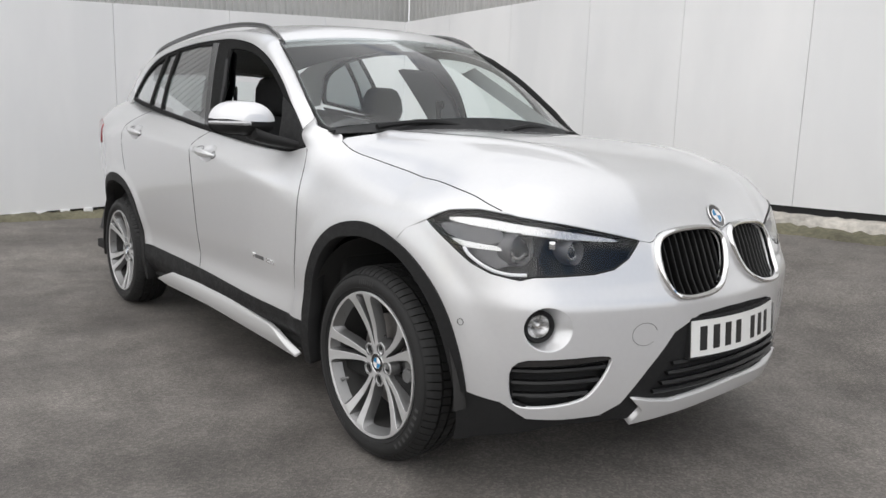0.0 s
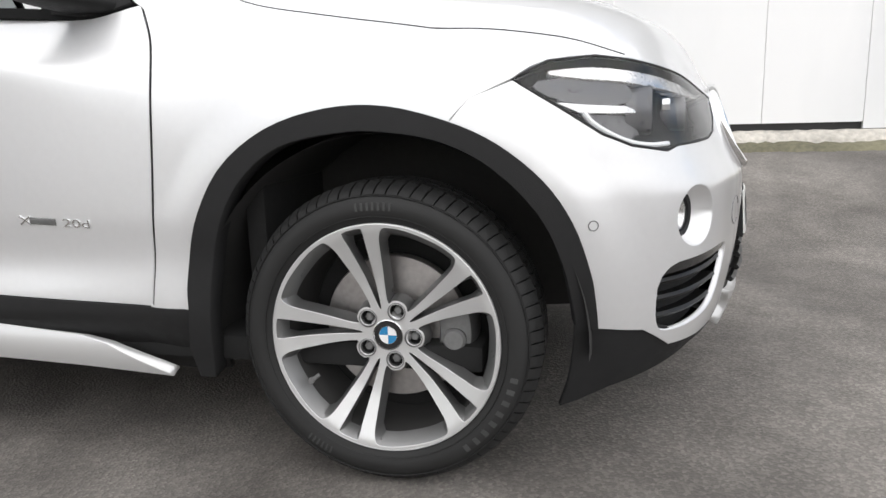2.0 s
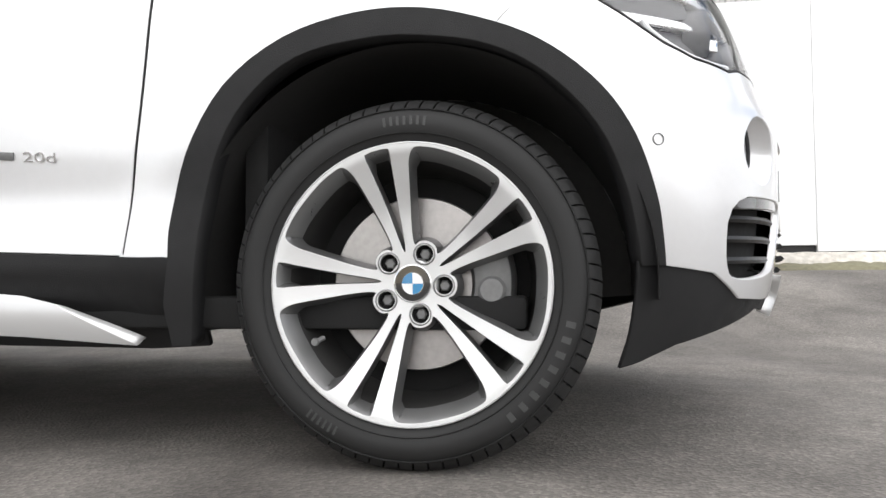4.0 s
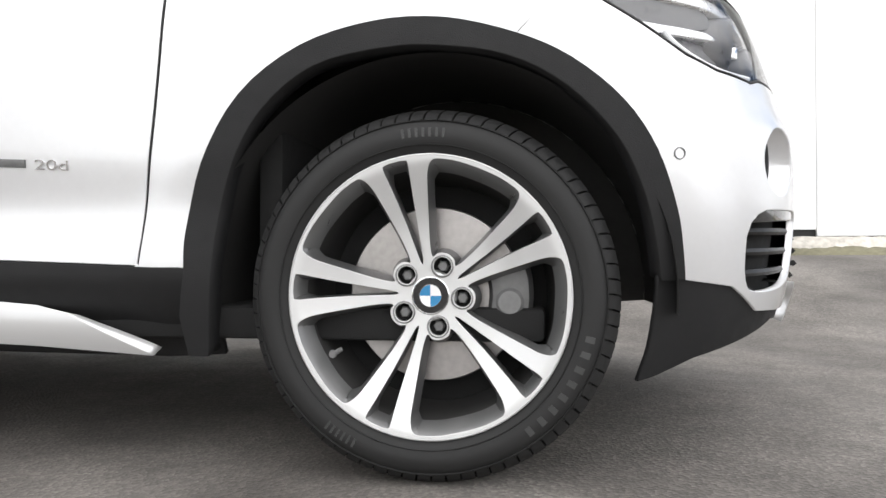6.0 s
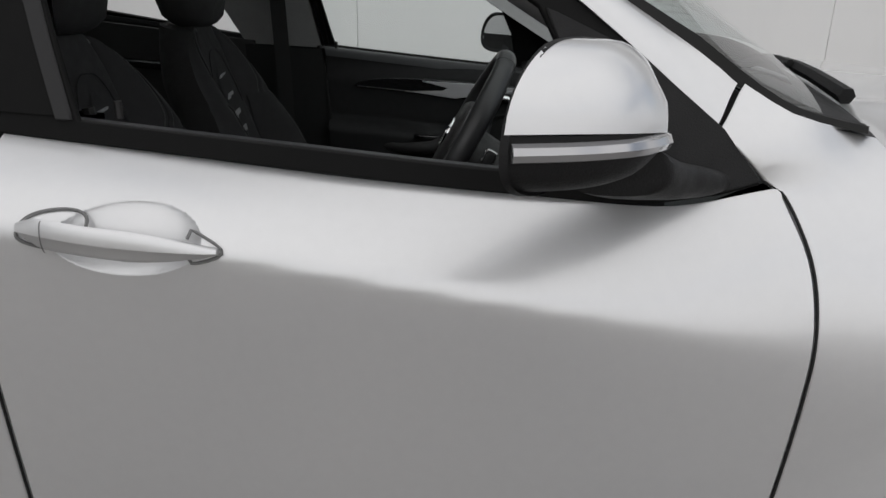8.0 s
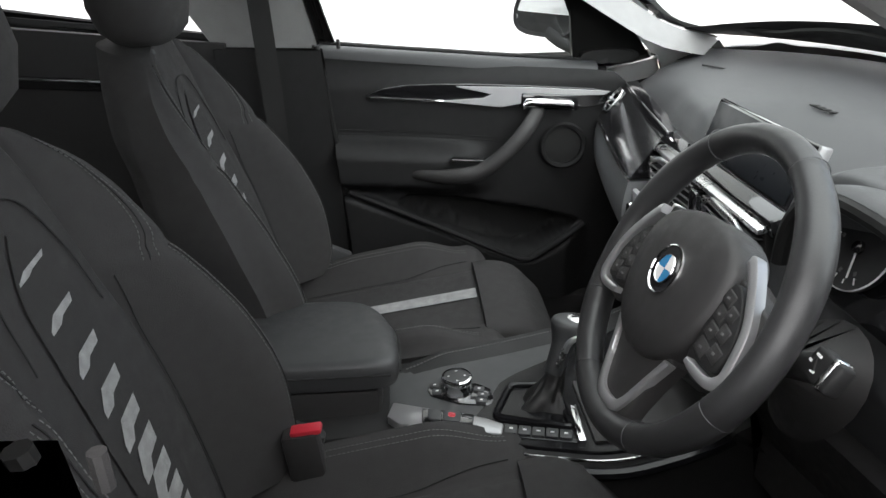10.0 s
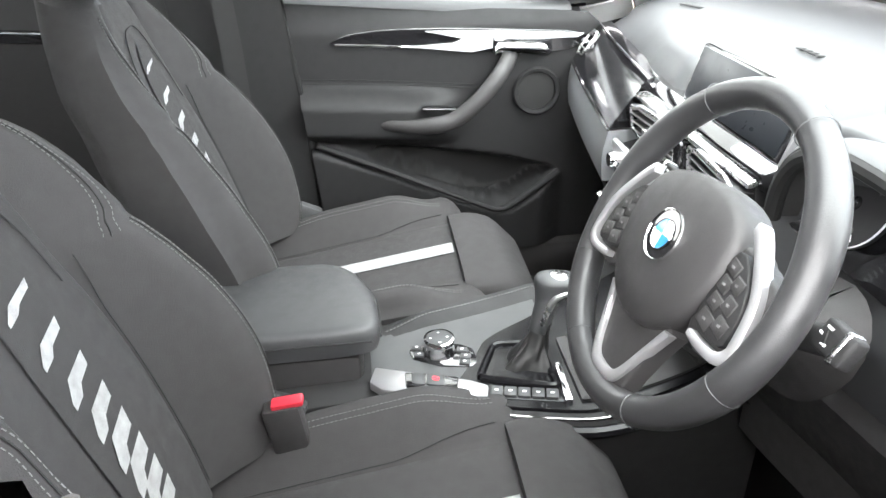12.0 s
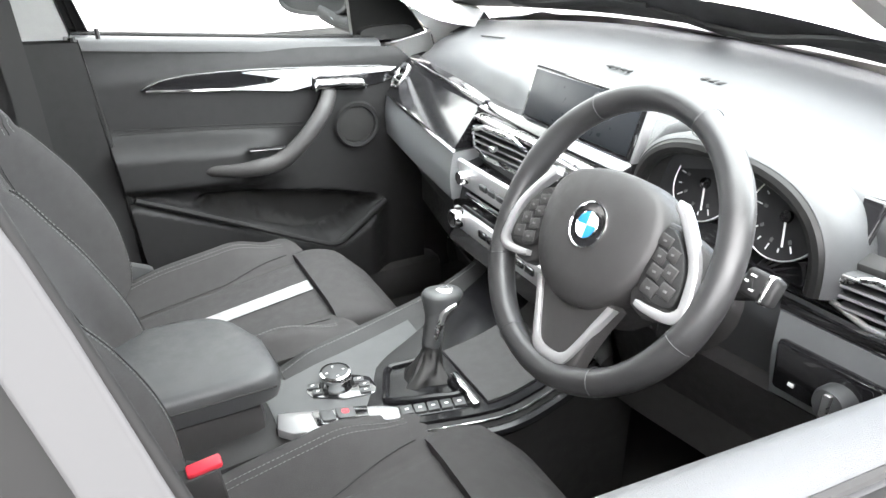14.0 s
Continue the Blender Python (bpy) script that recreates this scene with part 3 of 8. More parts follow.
ground = build_ground()
build_hoarding("wall_north", along_north, [-5.85, -4.95, -3.9, -2.8, -1.74, -0.62, 0.5, 1.62, 2.33, 3.4, 4.5, 5.6, 6.7, 7.8, 8.9],
               lambda s: 0.615, lambda s: 2.56, lambda i: 0.0 if i < 8 else -0.05, "white flat-panelled hoarding with fine vertical joints")
west_base = lambda s: 0.44 - 0.045 * s if s < 6 else 0.17
build_hoarding("wall_west", along_west, [0.0, 1.22, 2.44, 3.66, 4.88, 6.1, 7.32, 8.5],
               west_base, lambda s: 2.56 - 0.073 * s, lambda i: 0.0, "white hoarding with a gappy dark foot")
build_cladding("cladding_north", along_north, -6.1, 6.0, 0.26, 2.2, 5.2, "grey vertically ribbed steel cladding above the hoarding")
build_cladding("cladding_west", along_west, -0.25, 8.0, 0.26, 1.7, 5.2, "grey ribbed steel cladding behind the hoarding")
build_strip("kerb", along_north, -5.8, 8.9, 0.11, 0.135, 0.014, KERB, "pale broken mortar kerb along the hoarding's foot", "kerb")
build_strip("verge", along_north, -5.8, 8.9, 0.30, 0.06, 0.03, DIRT, "mossy dirt strip at the tarmac's edge", "dirt")
build_strip("verge_west", along_west, 0.1, 8.4, 0.25, 0.05, 0.03, DIRT, "mossy dirt strip under the hoarding", "dirt")
packer = part("packer", box((0.02, 0.085, 0.055), bevel=0.004), HOARDING)
tagged(packer, "small white packing block under the hoarding", "block", group="packers under the hoarding")
packer.location = (WALL_X + 0.005, 3.5, west_base(0.2) - 0.024)
for i in range(1, 40):
    s = 0.2 + i * 0.21
    c = copy_thing(packer, pose(WALL_X + 0.005, WALL_Y - s, west_base(s) - 0.024))

# ---- the car ----
car = thing("car", "clean white compact SUV with black trim, driver's window open, on tarmac", "car")
L = FRONT_LEN


def flare(x, z):
    """How far the paint swells round the wheel openings."""
    out = 0.0
    for x0 in (0.0, -2.67):
        out = out + 0.008 * (1 - ease((np.hypot(x - x0 + 0.01, z - 0.335) - 0.485) / 0.085))
    return out


def flank(x, z):
    x, z = np.asarray(x, float), np.asarray(z, float)
    return np.stack([x, -half_y(x, z) - flare(x, z), z], -1)


def front(u, z):
    u, z = np.asarray(u, float), np.asarray(z, float)
    x, y = front_xy(u, z)
    return np.stack([x, y + np.where(y > 0, 1, -1) * flare(x, z), z], -1)


def cabin(x, z):
    x, z = np.asarray(x, float), np.asarray(z, float)
    return np.stack([x, -cabin_y(x, z), z], -1)


def u_of(x, z):
    """How far round the front corner a flank point lies."""
    q = np.clip((x - X0) / float(nose_a(z)), 0, 1)
    return float(np.interp(math.asin(q ** (POWER / 2)), _phi, _len)) if x > X0 else x - X0


def x_of(u, z):
    return float(front_xy(u, z)[0])


ARCH_OUT = [(-0.441, 0.381), (-0.438, 0.455), (-0.407, 0.574), (-0.336, 0.693), (-0.224, 0.773), (-0.093, 0.810), (0.03, 0.811), (0.152, 0.779),
            (0.244, 0.735), (0.328, 0.665), (0.383, 0.583), (0.416, 0.487), (0.427, 0.421), (0.432, 0.368)]
ARCH_IN = [(0.393, 0.367), (0.385, 0.422), (0.365, 0.508), (0.320, 0.604), (0.236, 0.691), (0.14, 0.743), (0.03, 0.764), (-0.07, 0.765),
           (-0.199, 0.738), (-0.296, 0.664), (-0.354, 0.562), (-0.385, 0.434), (-0.404, 0.229)]
arch_out = [tuple(p) for p in smooth_path(ARCH_OUT, 4)]
arch_in = [tuple(p) for p in smooth_path(ARCH_IN, 4)]
HL = [(0.195, 0.855), (0.28, 0.888), (0.39, 0.896), (0.485, 0.886), (0.66, 0.860), (0.897, 0.811), (0.842, 0.764), (0.786, 0.737), (0.72, 0.727),
      (0.54, 0.722), (0.503, 0.713), (0.42, 0.726), (0.36, 0.75), (0.285, 0.80)]
KIDNEY = [(0.955, 0.800), (1.0, 0.826), (1.10, 0.838), (1.24, 0.838), (1.30, 0.826), (1.318, 0.80), (1.312, 0.76), (1.28, 0.70), (1.20, 0.652),
          (1.05, 0.641), (0.975, 0.652), (0.950, 0.70), (0.945, 0.75)]
LOWGRILLE = [(0.456, 0.488), (0.60, 0.494), (0.735, 0.498), (0.762, 0.480), (0.71, 0.388), (0.66, 0.353), (0.49, 0.336), (0.454, 0.362)]
kidney = rounded(KIDNEY, 2)
lowgrille = rounded(LOWGRILLE, 2)
bowl = np.array([(0.565 + 0.068 * math.cos(a), 0.578 + 0.064 * math.sin(a)) for a in np.linspace(0, 2 * math.pi, 40, endpoint=False)])


def across(loop):
    """The same outline on the car's other half."""
    return np.array([(2 * L - u, z) for u, z in loop])[::-1]


# bonnet gap along the wings
gap_x = np.linspace(-0.375, 0.475, 30)
gap_z = np.array([wing_top(x) for x in gap_x])
hl_top = [(x_of(u, z), z + 0.003) for u, z in [(0.195, 0.855), (0.235, 0.876), (0.28, 0.889), (0.335, 0.895), (0.39, 0.897), (0.44, 0.893), (0.475, 0.888)]]
door_front = [(-0.521, 1.030), (-0.492, 0.964), (-0.483, 0.892), (-0.486, 0.814), (-0.496, 0.697), (-0.510, 0.573), (-0.532, 0.386)]
wing = ([(-0.548, 1.050), (-0.600, 1.103), (-0.568, 1.151), (-0.54, 1.133), (-0.517, 1.121), (-0.48, 1.110), (-0.44, 1.101), (-0.40, 1.091)]
        + [(x, z) for x, z in zip(gap_x, gap_z)] + hl_top[::-1] + [(0.19, 0.822), (0.155, 0.786)]
        + arch_out[:29][::-1] + [(x, z) for x, z in smooth_path(door_front, 4)][::-1])


def wing_skin(x, z):
    """The flank, swelling out to meet the foot of the A-pillar."""
    p = flank(x, z)
    out = 0.021 * ease((p[..., 2] - 1.03) / 0.06) * ease((-0.40 - p[..., 0]) / 0.17) * (1 - 0.5 * ease((p[..., 2] - 1.11) / 0.04))
    return p - np.stack([0 * out, out, 0 * out], -1)


def build_wing(side):
    return panel("front_wing", wing_skin, wing, PAINT, car, step=0.02, side=side)


def build_bonnet():
    lip = [(u, z) for u, z in [(0.478, 0.890), (0.66, 0.864), (0.80, 0.836), (0.897, 0.815), (0.935, 0.808), (0.96, 0.812), (1.0, 0.834), (1.10, 0.846),
                               (1.24, 0.846), (1.30, 0.836), (L, 0.826)]]
    lip = [tuple(p) for p in smooth_path(lip, 4)]
    edge = [(float(x), -float(gap_y(x)) + 0.005, z) for x, z in zip(gap_x, gap_z)]
    for u, z in lip[1:]:
        x, y = front_xy(u, z)
        edge.append((float(x) - 0.004, float(y) if abs(y) > 1e-3 else 0.0, z))
    rear = [(-0.285, 0.0), (-0.300, -0.3), (-0.335, -0.52), (-0.360, -0.63), (-0.378, -0.70), (-0.384, -0.73)]
    half = rear + [(x, y) for x, y, _ in edge]
    outline = half + [(x, -y) for x, y in half[::-1] if abs(y) > 1e-6]
    fine = dense(edge, 0.006, closed=False)
    ex = np.concatenate([fine, fine * (1, -1, 1)])
    delta = ex[:, 2] - bonnet_z(ex[:, 0], ex[:, 1])

    def top(x, y):
        x, y = np.asarray(x, float), np.asarray(y, float)
        z = bonnet_z(x, y)
        d2 = (x[..., None] - ex[:, 0]) ** 2 + (y[..., None] - ex[:, 1]) ** 2
        w = 1 / (d2 + 2e-4) ** 2
        z = z + (w * delta).sum(-1) / w.sum(-1) * np.exp(-d2.min(-1) / 0.06 ** 2) * ease((x - 0.40) / 0.12)
        z = z + 0.007 * np.exp(-((np.abs(y) - (0.30 + 0.26 * (0.75 - x) / 1.1)) / 0.035) ** 2) * ease((0.62 - x) / 0.3)
        return np.stack([x, y, z], -1)
    panel("bonnet", top, outline, PAINT, car, step=0.022, out=(0, 0, 1), smooth_h=0.006)
    return top


bonnet_top = build_bonnet()
for s in (1, -1):
    build_wing(s)

# front bumper skin, cut for the lamps and grilles
under_lamp = [(0.195, 0.851), (0.285, 0.796), (0.36, 0.746), (0.42, 0.722), (0.503, 0.709), (0.54, 0.718), (0.72, 0.723), (0.786, 0.733), (0.842, 0.760), (0.900, 0.808)]
over_grille = [(0.935, 0.803), (0.96, 0.807), (1.0, 0.830), (1.10, 0.842), (1.24, 0.842), (1.30, 0.832), (L, 0.822)]
white_edge = [(1.26, 0.598), (1.10, 0.59), (0.98, 0.545), (0.88, 0.44), (0.793, 0.338), (0.727, 0.307), (0.62, 0.305), (0.51, 0.309), (0.433, 0.355)]
half = ([(u_of(0.158, 0.779), 0.782), (u_of(0.193, 0.822), 0.822)] + under_lamp + over_grille)
low = white_edge + [(u_of(x, z), z) for x, z in arch_out[:27:-1]]
bumper_outline = [tuple(p) for p in half] + [(2 * L - u, z) for u, z in half[-2::-1]] + [(2 * L - u, z) for u, z in low[::-1]] + low
panel("front_bumper", front, bumper_outline, PAINT, car, holes=[kidney, across(kidney), bowl, across(bowl), lowgrille, across(lowgrille)], step=0.022, out=(1, 0, 0.0))
black_top = [(u_of(0.392, 0.372), 0.372), (0.42, 0.372), (0.54, 0.33), (0.73, 0.325), (0.80, 0.36), (0.86, 0.45), (0.96, 0.565), (1.10, 0.61), (L, 0.618)]
black_low = [(L, 0.27), (1.0, 0.27), (0.80, 0.275), (0.62, 0.285), (0.52, 0.26), (0.39, 0.228), (0.33, 0.20), (0.295, 0.19)]
black = black_top + [(2 * L - u, z) for u, z in black_top[-2::-1]] + [(2 * L - u, z) for u, z in black_low[::-1]] + black_low[1:]
panel("lower_valance", front, black, TRIM, car, step=0.03, out=(1, 0, 0), lift=-0.006)
skid = [(0.83, 0.352), (0.90, 0.338), (0.99, 0.328), (1.2, 0.338), (L, 0.345)]
skid_low = [(L, 0.300), (1.2, 0.296), (1.0, 0.283), (0.84, 0.268), (0.872, 0.312)]
panel("skid_plate", front, skid + [(2 * L - u, z) for u, z in skid[-2::-1]] + [(2 * L - u, z) for u, z in skid_low[::-1]] + skid_low[1:],
      SILL_SILVER, car, step=0.03, out=(1, 0, 0), lift=0.014, flange=0.03, label="bright silver skid plate")

# doors, quarter panels, sills
DOOR_BOTTOM = spline((-2.3, -1.44, -0.93, -0.515), (0.445, 0.428, 0.405, 0.389))
BELT = spline((-2.92, -2.6, -2.1, -1.45, -1.11, -0.84, -0.67, -0.54), (1.262, 1.222, 1.160, 1.085, 1.052, 1.028, 1.018, 1.040))
xs = np.linspace(-1.438, -0.56, 40)
front_door = ([(x, float(BELT(x)) - 0.002) for x in xs] + [(-0.53, 1.040)] + [(x - 0.0085, z) for x, z in smooth_path(door_front, 4)]
              + [(x, float(DOOR_BOTTOM(x)) + 0.003) for x in np.linspace(-0.53, -1.438, 20)])


def cup_rim(dx, dz):
    return np.array([(-1.258 + dx + 0.082 * math.cos(a), 0.986 + dz + 0.039 * math.sin(a)) for a in np.linspace(0, 2 * math.pi, 48, endpoint=False)])


def cupped(shift):
    """The flank with the scoop behind a door handle pressed into it."""
    def fn(x, z):
        p = flank(x, z)
        q = ((p[..., 0] - (-1.258 + shift[0])) / 0.082) ** 2 + ((p[..., 2] - (0.986 + shift[1])) / 0.039) ** 2
        p[..., 1] += 0.022 * np.clip(1 - q, 0, 1) ** 0.7
        return p
    return fn


rear_arch_out = [(-2.67 - x, z + 0.004) for x, z in arch_out][::-1]
rear_arch_in = [(-2.67 - x, z + 0.004) for x, z in arch_in]
cut = [p for p in rear_arch_out if p[0] > -2.45 and p[1] < 0.74]
rear_door = ([(x, float(BELT(x)) - 0.002) for x in np.linspace(-2.42, -1.449, 40)]
             + [(x, float(DOOR_BOTTOM(x)) + 0.003) for x in np.linspace(-1.449, -2.20, 18)]
             + [p for p in cut[::-1]] + [(-2.44, 0.80), (-2.47, 0.95), (-2.46, 1.08)])
quarter = ([(-2.466, 1.08), (-2.476, 0.95), (-2.446, 0.80)] + [p for p in rear_arch_out if p[1] >= 0.735 or p[0] < -2.67][::-1]
           + [(-3.13, 0.42), (-3.42, 0.45), (-3.44, 0.75), (-3.42, 1.0), (-3.36, 1.15), (-3.2, 1.25), (-3.05, 1.262)] + [(x, float(BELT(x)) - 0.002) for x in np.linspace(-3.0, -2.43, 20)])
sill_clad = ([(x, float(DOOR_BOTTOM(x)) - 0.002) for x in np.linspace(-2.24, -0.455, 40)] + [(-0.41, 0.383), (-0.407, 0.222), (-0.53, 0.215), (-2.1, 0.235), (-2.25, 0.28)])
SILVER = [(-2.03, 0.275), (-1.8, 0.345), (-1.32, 0.355), (-0.96, 0.335), (-0.73, 0.318), (-0.66, 0.302), (-0.60, 0.273), (-0.505, 0.228), (-0.73, 0.243), (-1.32, 0.266), (-1.9, 0.262)]


def clad_fn(x, z):
    p = flank(x, z)
    p[..., 1] += 0.075 * ease((0.375 - p[..., 2]) / 0.17)
    return p


def sill_bar(x, z):
    p = flank(x, z)
    mid, half_h = 0.30 - 0.02 * (p[..., 0] + 1.3), 0.05
    p[..., 1] = -(0.868 + 0.022 * np.cos(np.clip((p[..., 2] - mid) / half_h, -1.4, 1.4) * 1.1))
    return p


doors = {}
for s in (1, -1):
    doors[s] = panel("front_door", flank, front_door, PAINT, car, holes=[cup_rim(0, 0)], step=0.0165, side=s)
    doors[s * 2] = panel("rear_door", flank, rear_door, PAINT, car, holes=[cup_rim(-0.965, 0.078)], step=0.022, side=s)
    panel("handle_cup", cupped((0, 0)), cup_rim(0, 0), PAINT, doors[s], step=0.0065, side=s, flange=0, smooth_h=0.0008)
    panel("handle_cup", cupped((-0.965, 0.078)), cup_rim(-0.965, 0.078), PAINT, doors[s * 2], step=0.009, side=s, flange=0, smooth_h=0.0008)
    panel("quarter_panel", flank, quarter, PAINT, car, step=0.03, side=s)
    panel("sill_cladding", clad_fn, sill_clad, TRIM, car, step=0.03, side=s, lift=0.002)
    panel("sill_trim", sill_bar, SILVER, SILL_SILVER, car, step=0.02, side=s, flange=0.03, label="silver sill trim bar")
    for a_out, a_in, tail in ((arch_out, arch_in, [(-0.452, 0.30), (-0.44, 0.229)]), (rear_arch_out[::-1], rear_arch_in, [(-2.67 + 0.452, 0.30), (-2.67 + 0.44, 0.23)])):
        ring = [tuple(p) for p in a_out] + [tuple(p) for p in a_in] + tail[::-1]
        panel("arch_cladding", flank, ring, TRIM, car, step=0.02, side=s, lift=0.006, flange=0.05)

# dark backing behind the panel gaps, and wheel-arch linings
shell = [(-3.35, 0.45), (-3.18, 0.45)] + [(-2.67 + 0.47 * math.cos(a), 0.335 + 0.47 * math.sin(a)) for a in np.linspace(math.pi * 0.97, 0.03 * math.pi, 20)] + [(-2.15, 0.42), (-0.50, 0.40)] + [
    (0.47 * math.cos(a), 0.335 + 0.47 * math.sin(a)) for a in np.linspace(math.pi * 0.97, 0.36 * math.pi, 14)] + [(0.24, 0.80), (0.24, 0.84), (0.0, 0.93), (-0.3, 0.98)] + [(x, float(BELT(x)) - 0.03) for x in np.linspace(-0.56, -3.0, 40)]
for s in (1, -1):
    panel("inner_skin", flank, shell, VOID, car, step=0.05, side=s, lift=-0.045, flange=0)
    for x0 in (0.0, -2.67):
        rings = []
        for y in (0.872, 0.80, 0.60, 0.44):
            rings.append([(x0 + (0.425 if y < 0.86 else 0.418) * math.cos(a), -s * y, 0.335 + (0.435 if y < 0.86 else 0.425) * math.sin(a)) for a in np.linspace(-0.06, math.pi + 0.20, 48)])
        bm = loft(rings, closed_ring=False, cap=False)
        back = [bm.verts.new((x0 + 0.425 * math.cos(a), -s * 0.44, 0.335 + 0.435 * math.sin(a))) for a in np.linspace(-0.06, math.pi + 0.20, 24)]
        bm.faces.new(back)
        part("arch_lining", bm, ARCH_FELT, car)

# greenhouse
DLO_TOP = spline((-2.93, -2.80, -2.50, -2.05, -1.66, -1.354, -1.12, -0.872, -0.708, -0.555), (1.285, 1.435, 1.528, 1.552, 1.543, 1.503, 1.434, 1.310, 1.191, 1.062))


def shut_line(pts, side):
    """A thin dark tube along a panel gap, standing in for the shade in it."""
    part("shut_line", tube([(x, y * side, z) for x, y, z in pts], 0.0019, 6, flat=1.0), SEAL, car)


def on_side(x, z, d=0.0012):
    return (x, -float(half_y(x, z)) + d, z)


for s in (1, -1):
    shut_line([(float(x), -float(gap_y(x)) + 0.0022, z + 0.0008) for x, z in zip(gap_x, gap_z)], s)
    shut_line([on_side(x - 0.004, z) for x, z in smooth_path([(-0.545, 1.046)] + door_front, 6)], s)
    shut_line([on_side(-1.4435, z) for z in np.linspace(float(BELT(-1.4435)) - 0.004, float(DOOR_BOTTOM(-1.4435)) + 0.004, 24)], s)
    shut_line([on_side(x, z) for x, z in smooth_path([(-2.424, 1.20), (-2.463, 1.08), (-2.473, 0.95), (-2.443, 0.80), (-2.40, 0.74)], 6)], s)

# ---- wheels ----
# Wheel barrel in a grey much darker than the cast iron.
BARREL = material("dark_barrel", (0.045, 0.044, 0.043), 0.6, metal=0.3, grain=0.25, scale=60)
WORN = material("worn_rubber", (0.040, 0.040, 0.040), 0.6, grain=0.3, scale=60)


def build_wheel(name, centre, turn=0.0):
    """Five double spokes, machined face over grey paint, on a road tyre."""
    wheel = new(name)
    wheel.parent = car
    wheel.location = centre
    wheel["label"] = "double-spoke alloy wheel with a black road tyre"
    R = 0.3285
    prof = [(0.232, 0.085), (0.250, 0.098), (0.272, 0.108), (0.290, 0.106), (0.302, 0.0985), (0.309, 0.084), (0.316, 0.055), (0.318, 0.02), (0.318, -0.02), (0.316, -0.06),
            (0.316, -0.085), (0.29, -0.105), (0.265, -0.105), (0.232, -0.09)]
    # sidewall towards -y
    part("tyre", lathe([(r, -h) for r, h in prof], "y", 96), RUBBER, wheel)
    # tread blocks with cross grooves
    for rows_, skew in ((((-0.0975, 0.3045), (-0.091, 0.3125), (-0.078, 0.3205), (-0.056, R)), 0.020), (((-0.048, R), (-0.016, R)), 0.012), (((-0.008, R), (0.022, R)), -0.012), (((0.030, R), (0.062, R - 0.003)), 0.02)):
        bms = bmesh.new()
        count = 76
        for i in range(count):
            v = []
            for y, r in rows_:
                lean_ = skew * (y - rows_[-1][0]) / (rows_[0][0] - rows_[-1][0])
                for f in (0.07, 0.93):
                    aa = 2 * math.pi * (i + f) / count + lean_
                    for d in (0.0, 0.014):
                        v.append(bms.verts.new(((r - d) * math.cos(aa), y + 0.3 * d, (r - d) * math.sin(aa))))
            for k in range(len(rows_) - 1):
                o = 4 * k
                for f in ((0, 2, 6, 4), (0, 4, 5, 1), (2, 3, 7, 6)):
                    bms.faces.new([v[o + j] for j in f])
            bms.faces.new([v[j] for j in (0, 1, 3, 2)])
            o = len(v) - 4
            bms.faces.new([v[o + j] for j in (0, 2, 3, 1)])
        part("tread", bms, RUBBER, wheel, smooth=20)
    # raised sidewall marks, plain bars in place of lettering
    for base, n, size in ((-52, 8, 5.4), (84, 7, 2.4), (-128, 6, 2.2)):
        for k in range(n):
            a = radians(base + k * size)
            w = radians(size * 0.20)
            rows_ = [[(r * math.cos(aa), (-0.1082 if r < 0.285 else -0.1072) + d, r * math.sin(aa)) for r, aa in ((0.273, a - w), (0.273, a + w), (0.289, a + w), (0.289, a - w))] for d in (0.002, 0)]
            part("sidewall_mark", loft(rows_), WORN, wheel)
    for ring_r, h in ((0.302, -0.0995), (0.260, -0.1040)):
        part("sidewall_rib", lathe([(ring_r - 0.0015, h), (ring_r, h - 0.002), (ring_r + 0.0015, h)], "y", 96), RUBBER, wheel)
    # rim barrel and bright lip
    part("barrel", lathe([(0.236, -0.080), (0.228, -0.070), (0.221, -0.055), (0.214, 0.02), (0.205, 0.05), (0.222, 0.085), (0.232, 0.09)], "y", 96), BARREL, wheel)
    part("lip", lathe([(0.2425, -0.0995), (0.2435, -0.1015), (0.2455, -0.1005), (0.2465, -0.095), (0.240, -0.085)], "y", 96), MACHINED, wheel)
    # the cast face: five broad windows, five narrow slots and the bolt holes cut through it, with grey sloping walls
    face_y = spline((0.0, 0.05, 0.12, 0.18, 0.215, 0.232, 0.246), (-0.060, -0.062, -0.068, -0.083, -0.094, -0.099, -0.1005))
    face = lambda x, z: np.stack([np.asarray(x, float), face_y(np.hypot(x, z)), np.asarray(z, float)], -1)
    window = [(0.080, 0), (0.0765, 12), (0.0665, 17), (0.072, 21.5), (0.105, 23.2), (0.15, 23.0), (0.19, 22.8), (0.216, 22.5), (0.236, 20.5), (0.2385, 17), (0.2385, 8)]
    window = [(r, a) for r, a in window] + [(r, -a) for r, a in window[:0:-1]]
    slot = [(0.057, 0.0026), (0.080, 0.0055), (0.12, 0.0092), (0.165, 0.0142), (0.205, 0.0195), (0.229, 0.0235), (0.2385, 0.0215)]
    slot = slot + [(r, -t) for r, t in slot[::-1]]
    holes = []
    for k in range(5):
        base = radians(104 + 72 * k + turn)
        mid = base - radians(36)
        holes.append(("window", rounded([(r * math.cos(mid + radians(a)), r * math.sin(mid + radians(a))) for r, a in window], 2)))
        holes.append(("slot", rounded([(r * math.cos(base) - t * math.sin(base), r * math.sin(base) + t * math.cos(base)) for r, t in slot], 1)))
        holes.append(("bolt", np.array([(0.056 * math.cos(mid) + 0.0165 * math.cos(a), 0.056 * math.sin(mid) + 0.0165 * math.sin(a)) for a in np.linspace(0, 2 * math.pi, 24, endpoint=False)])))
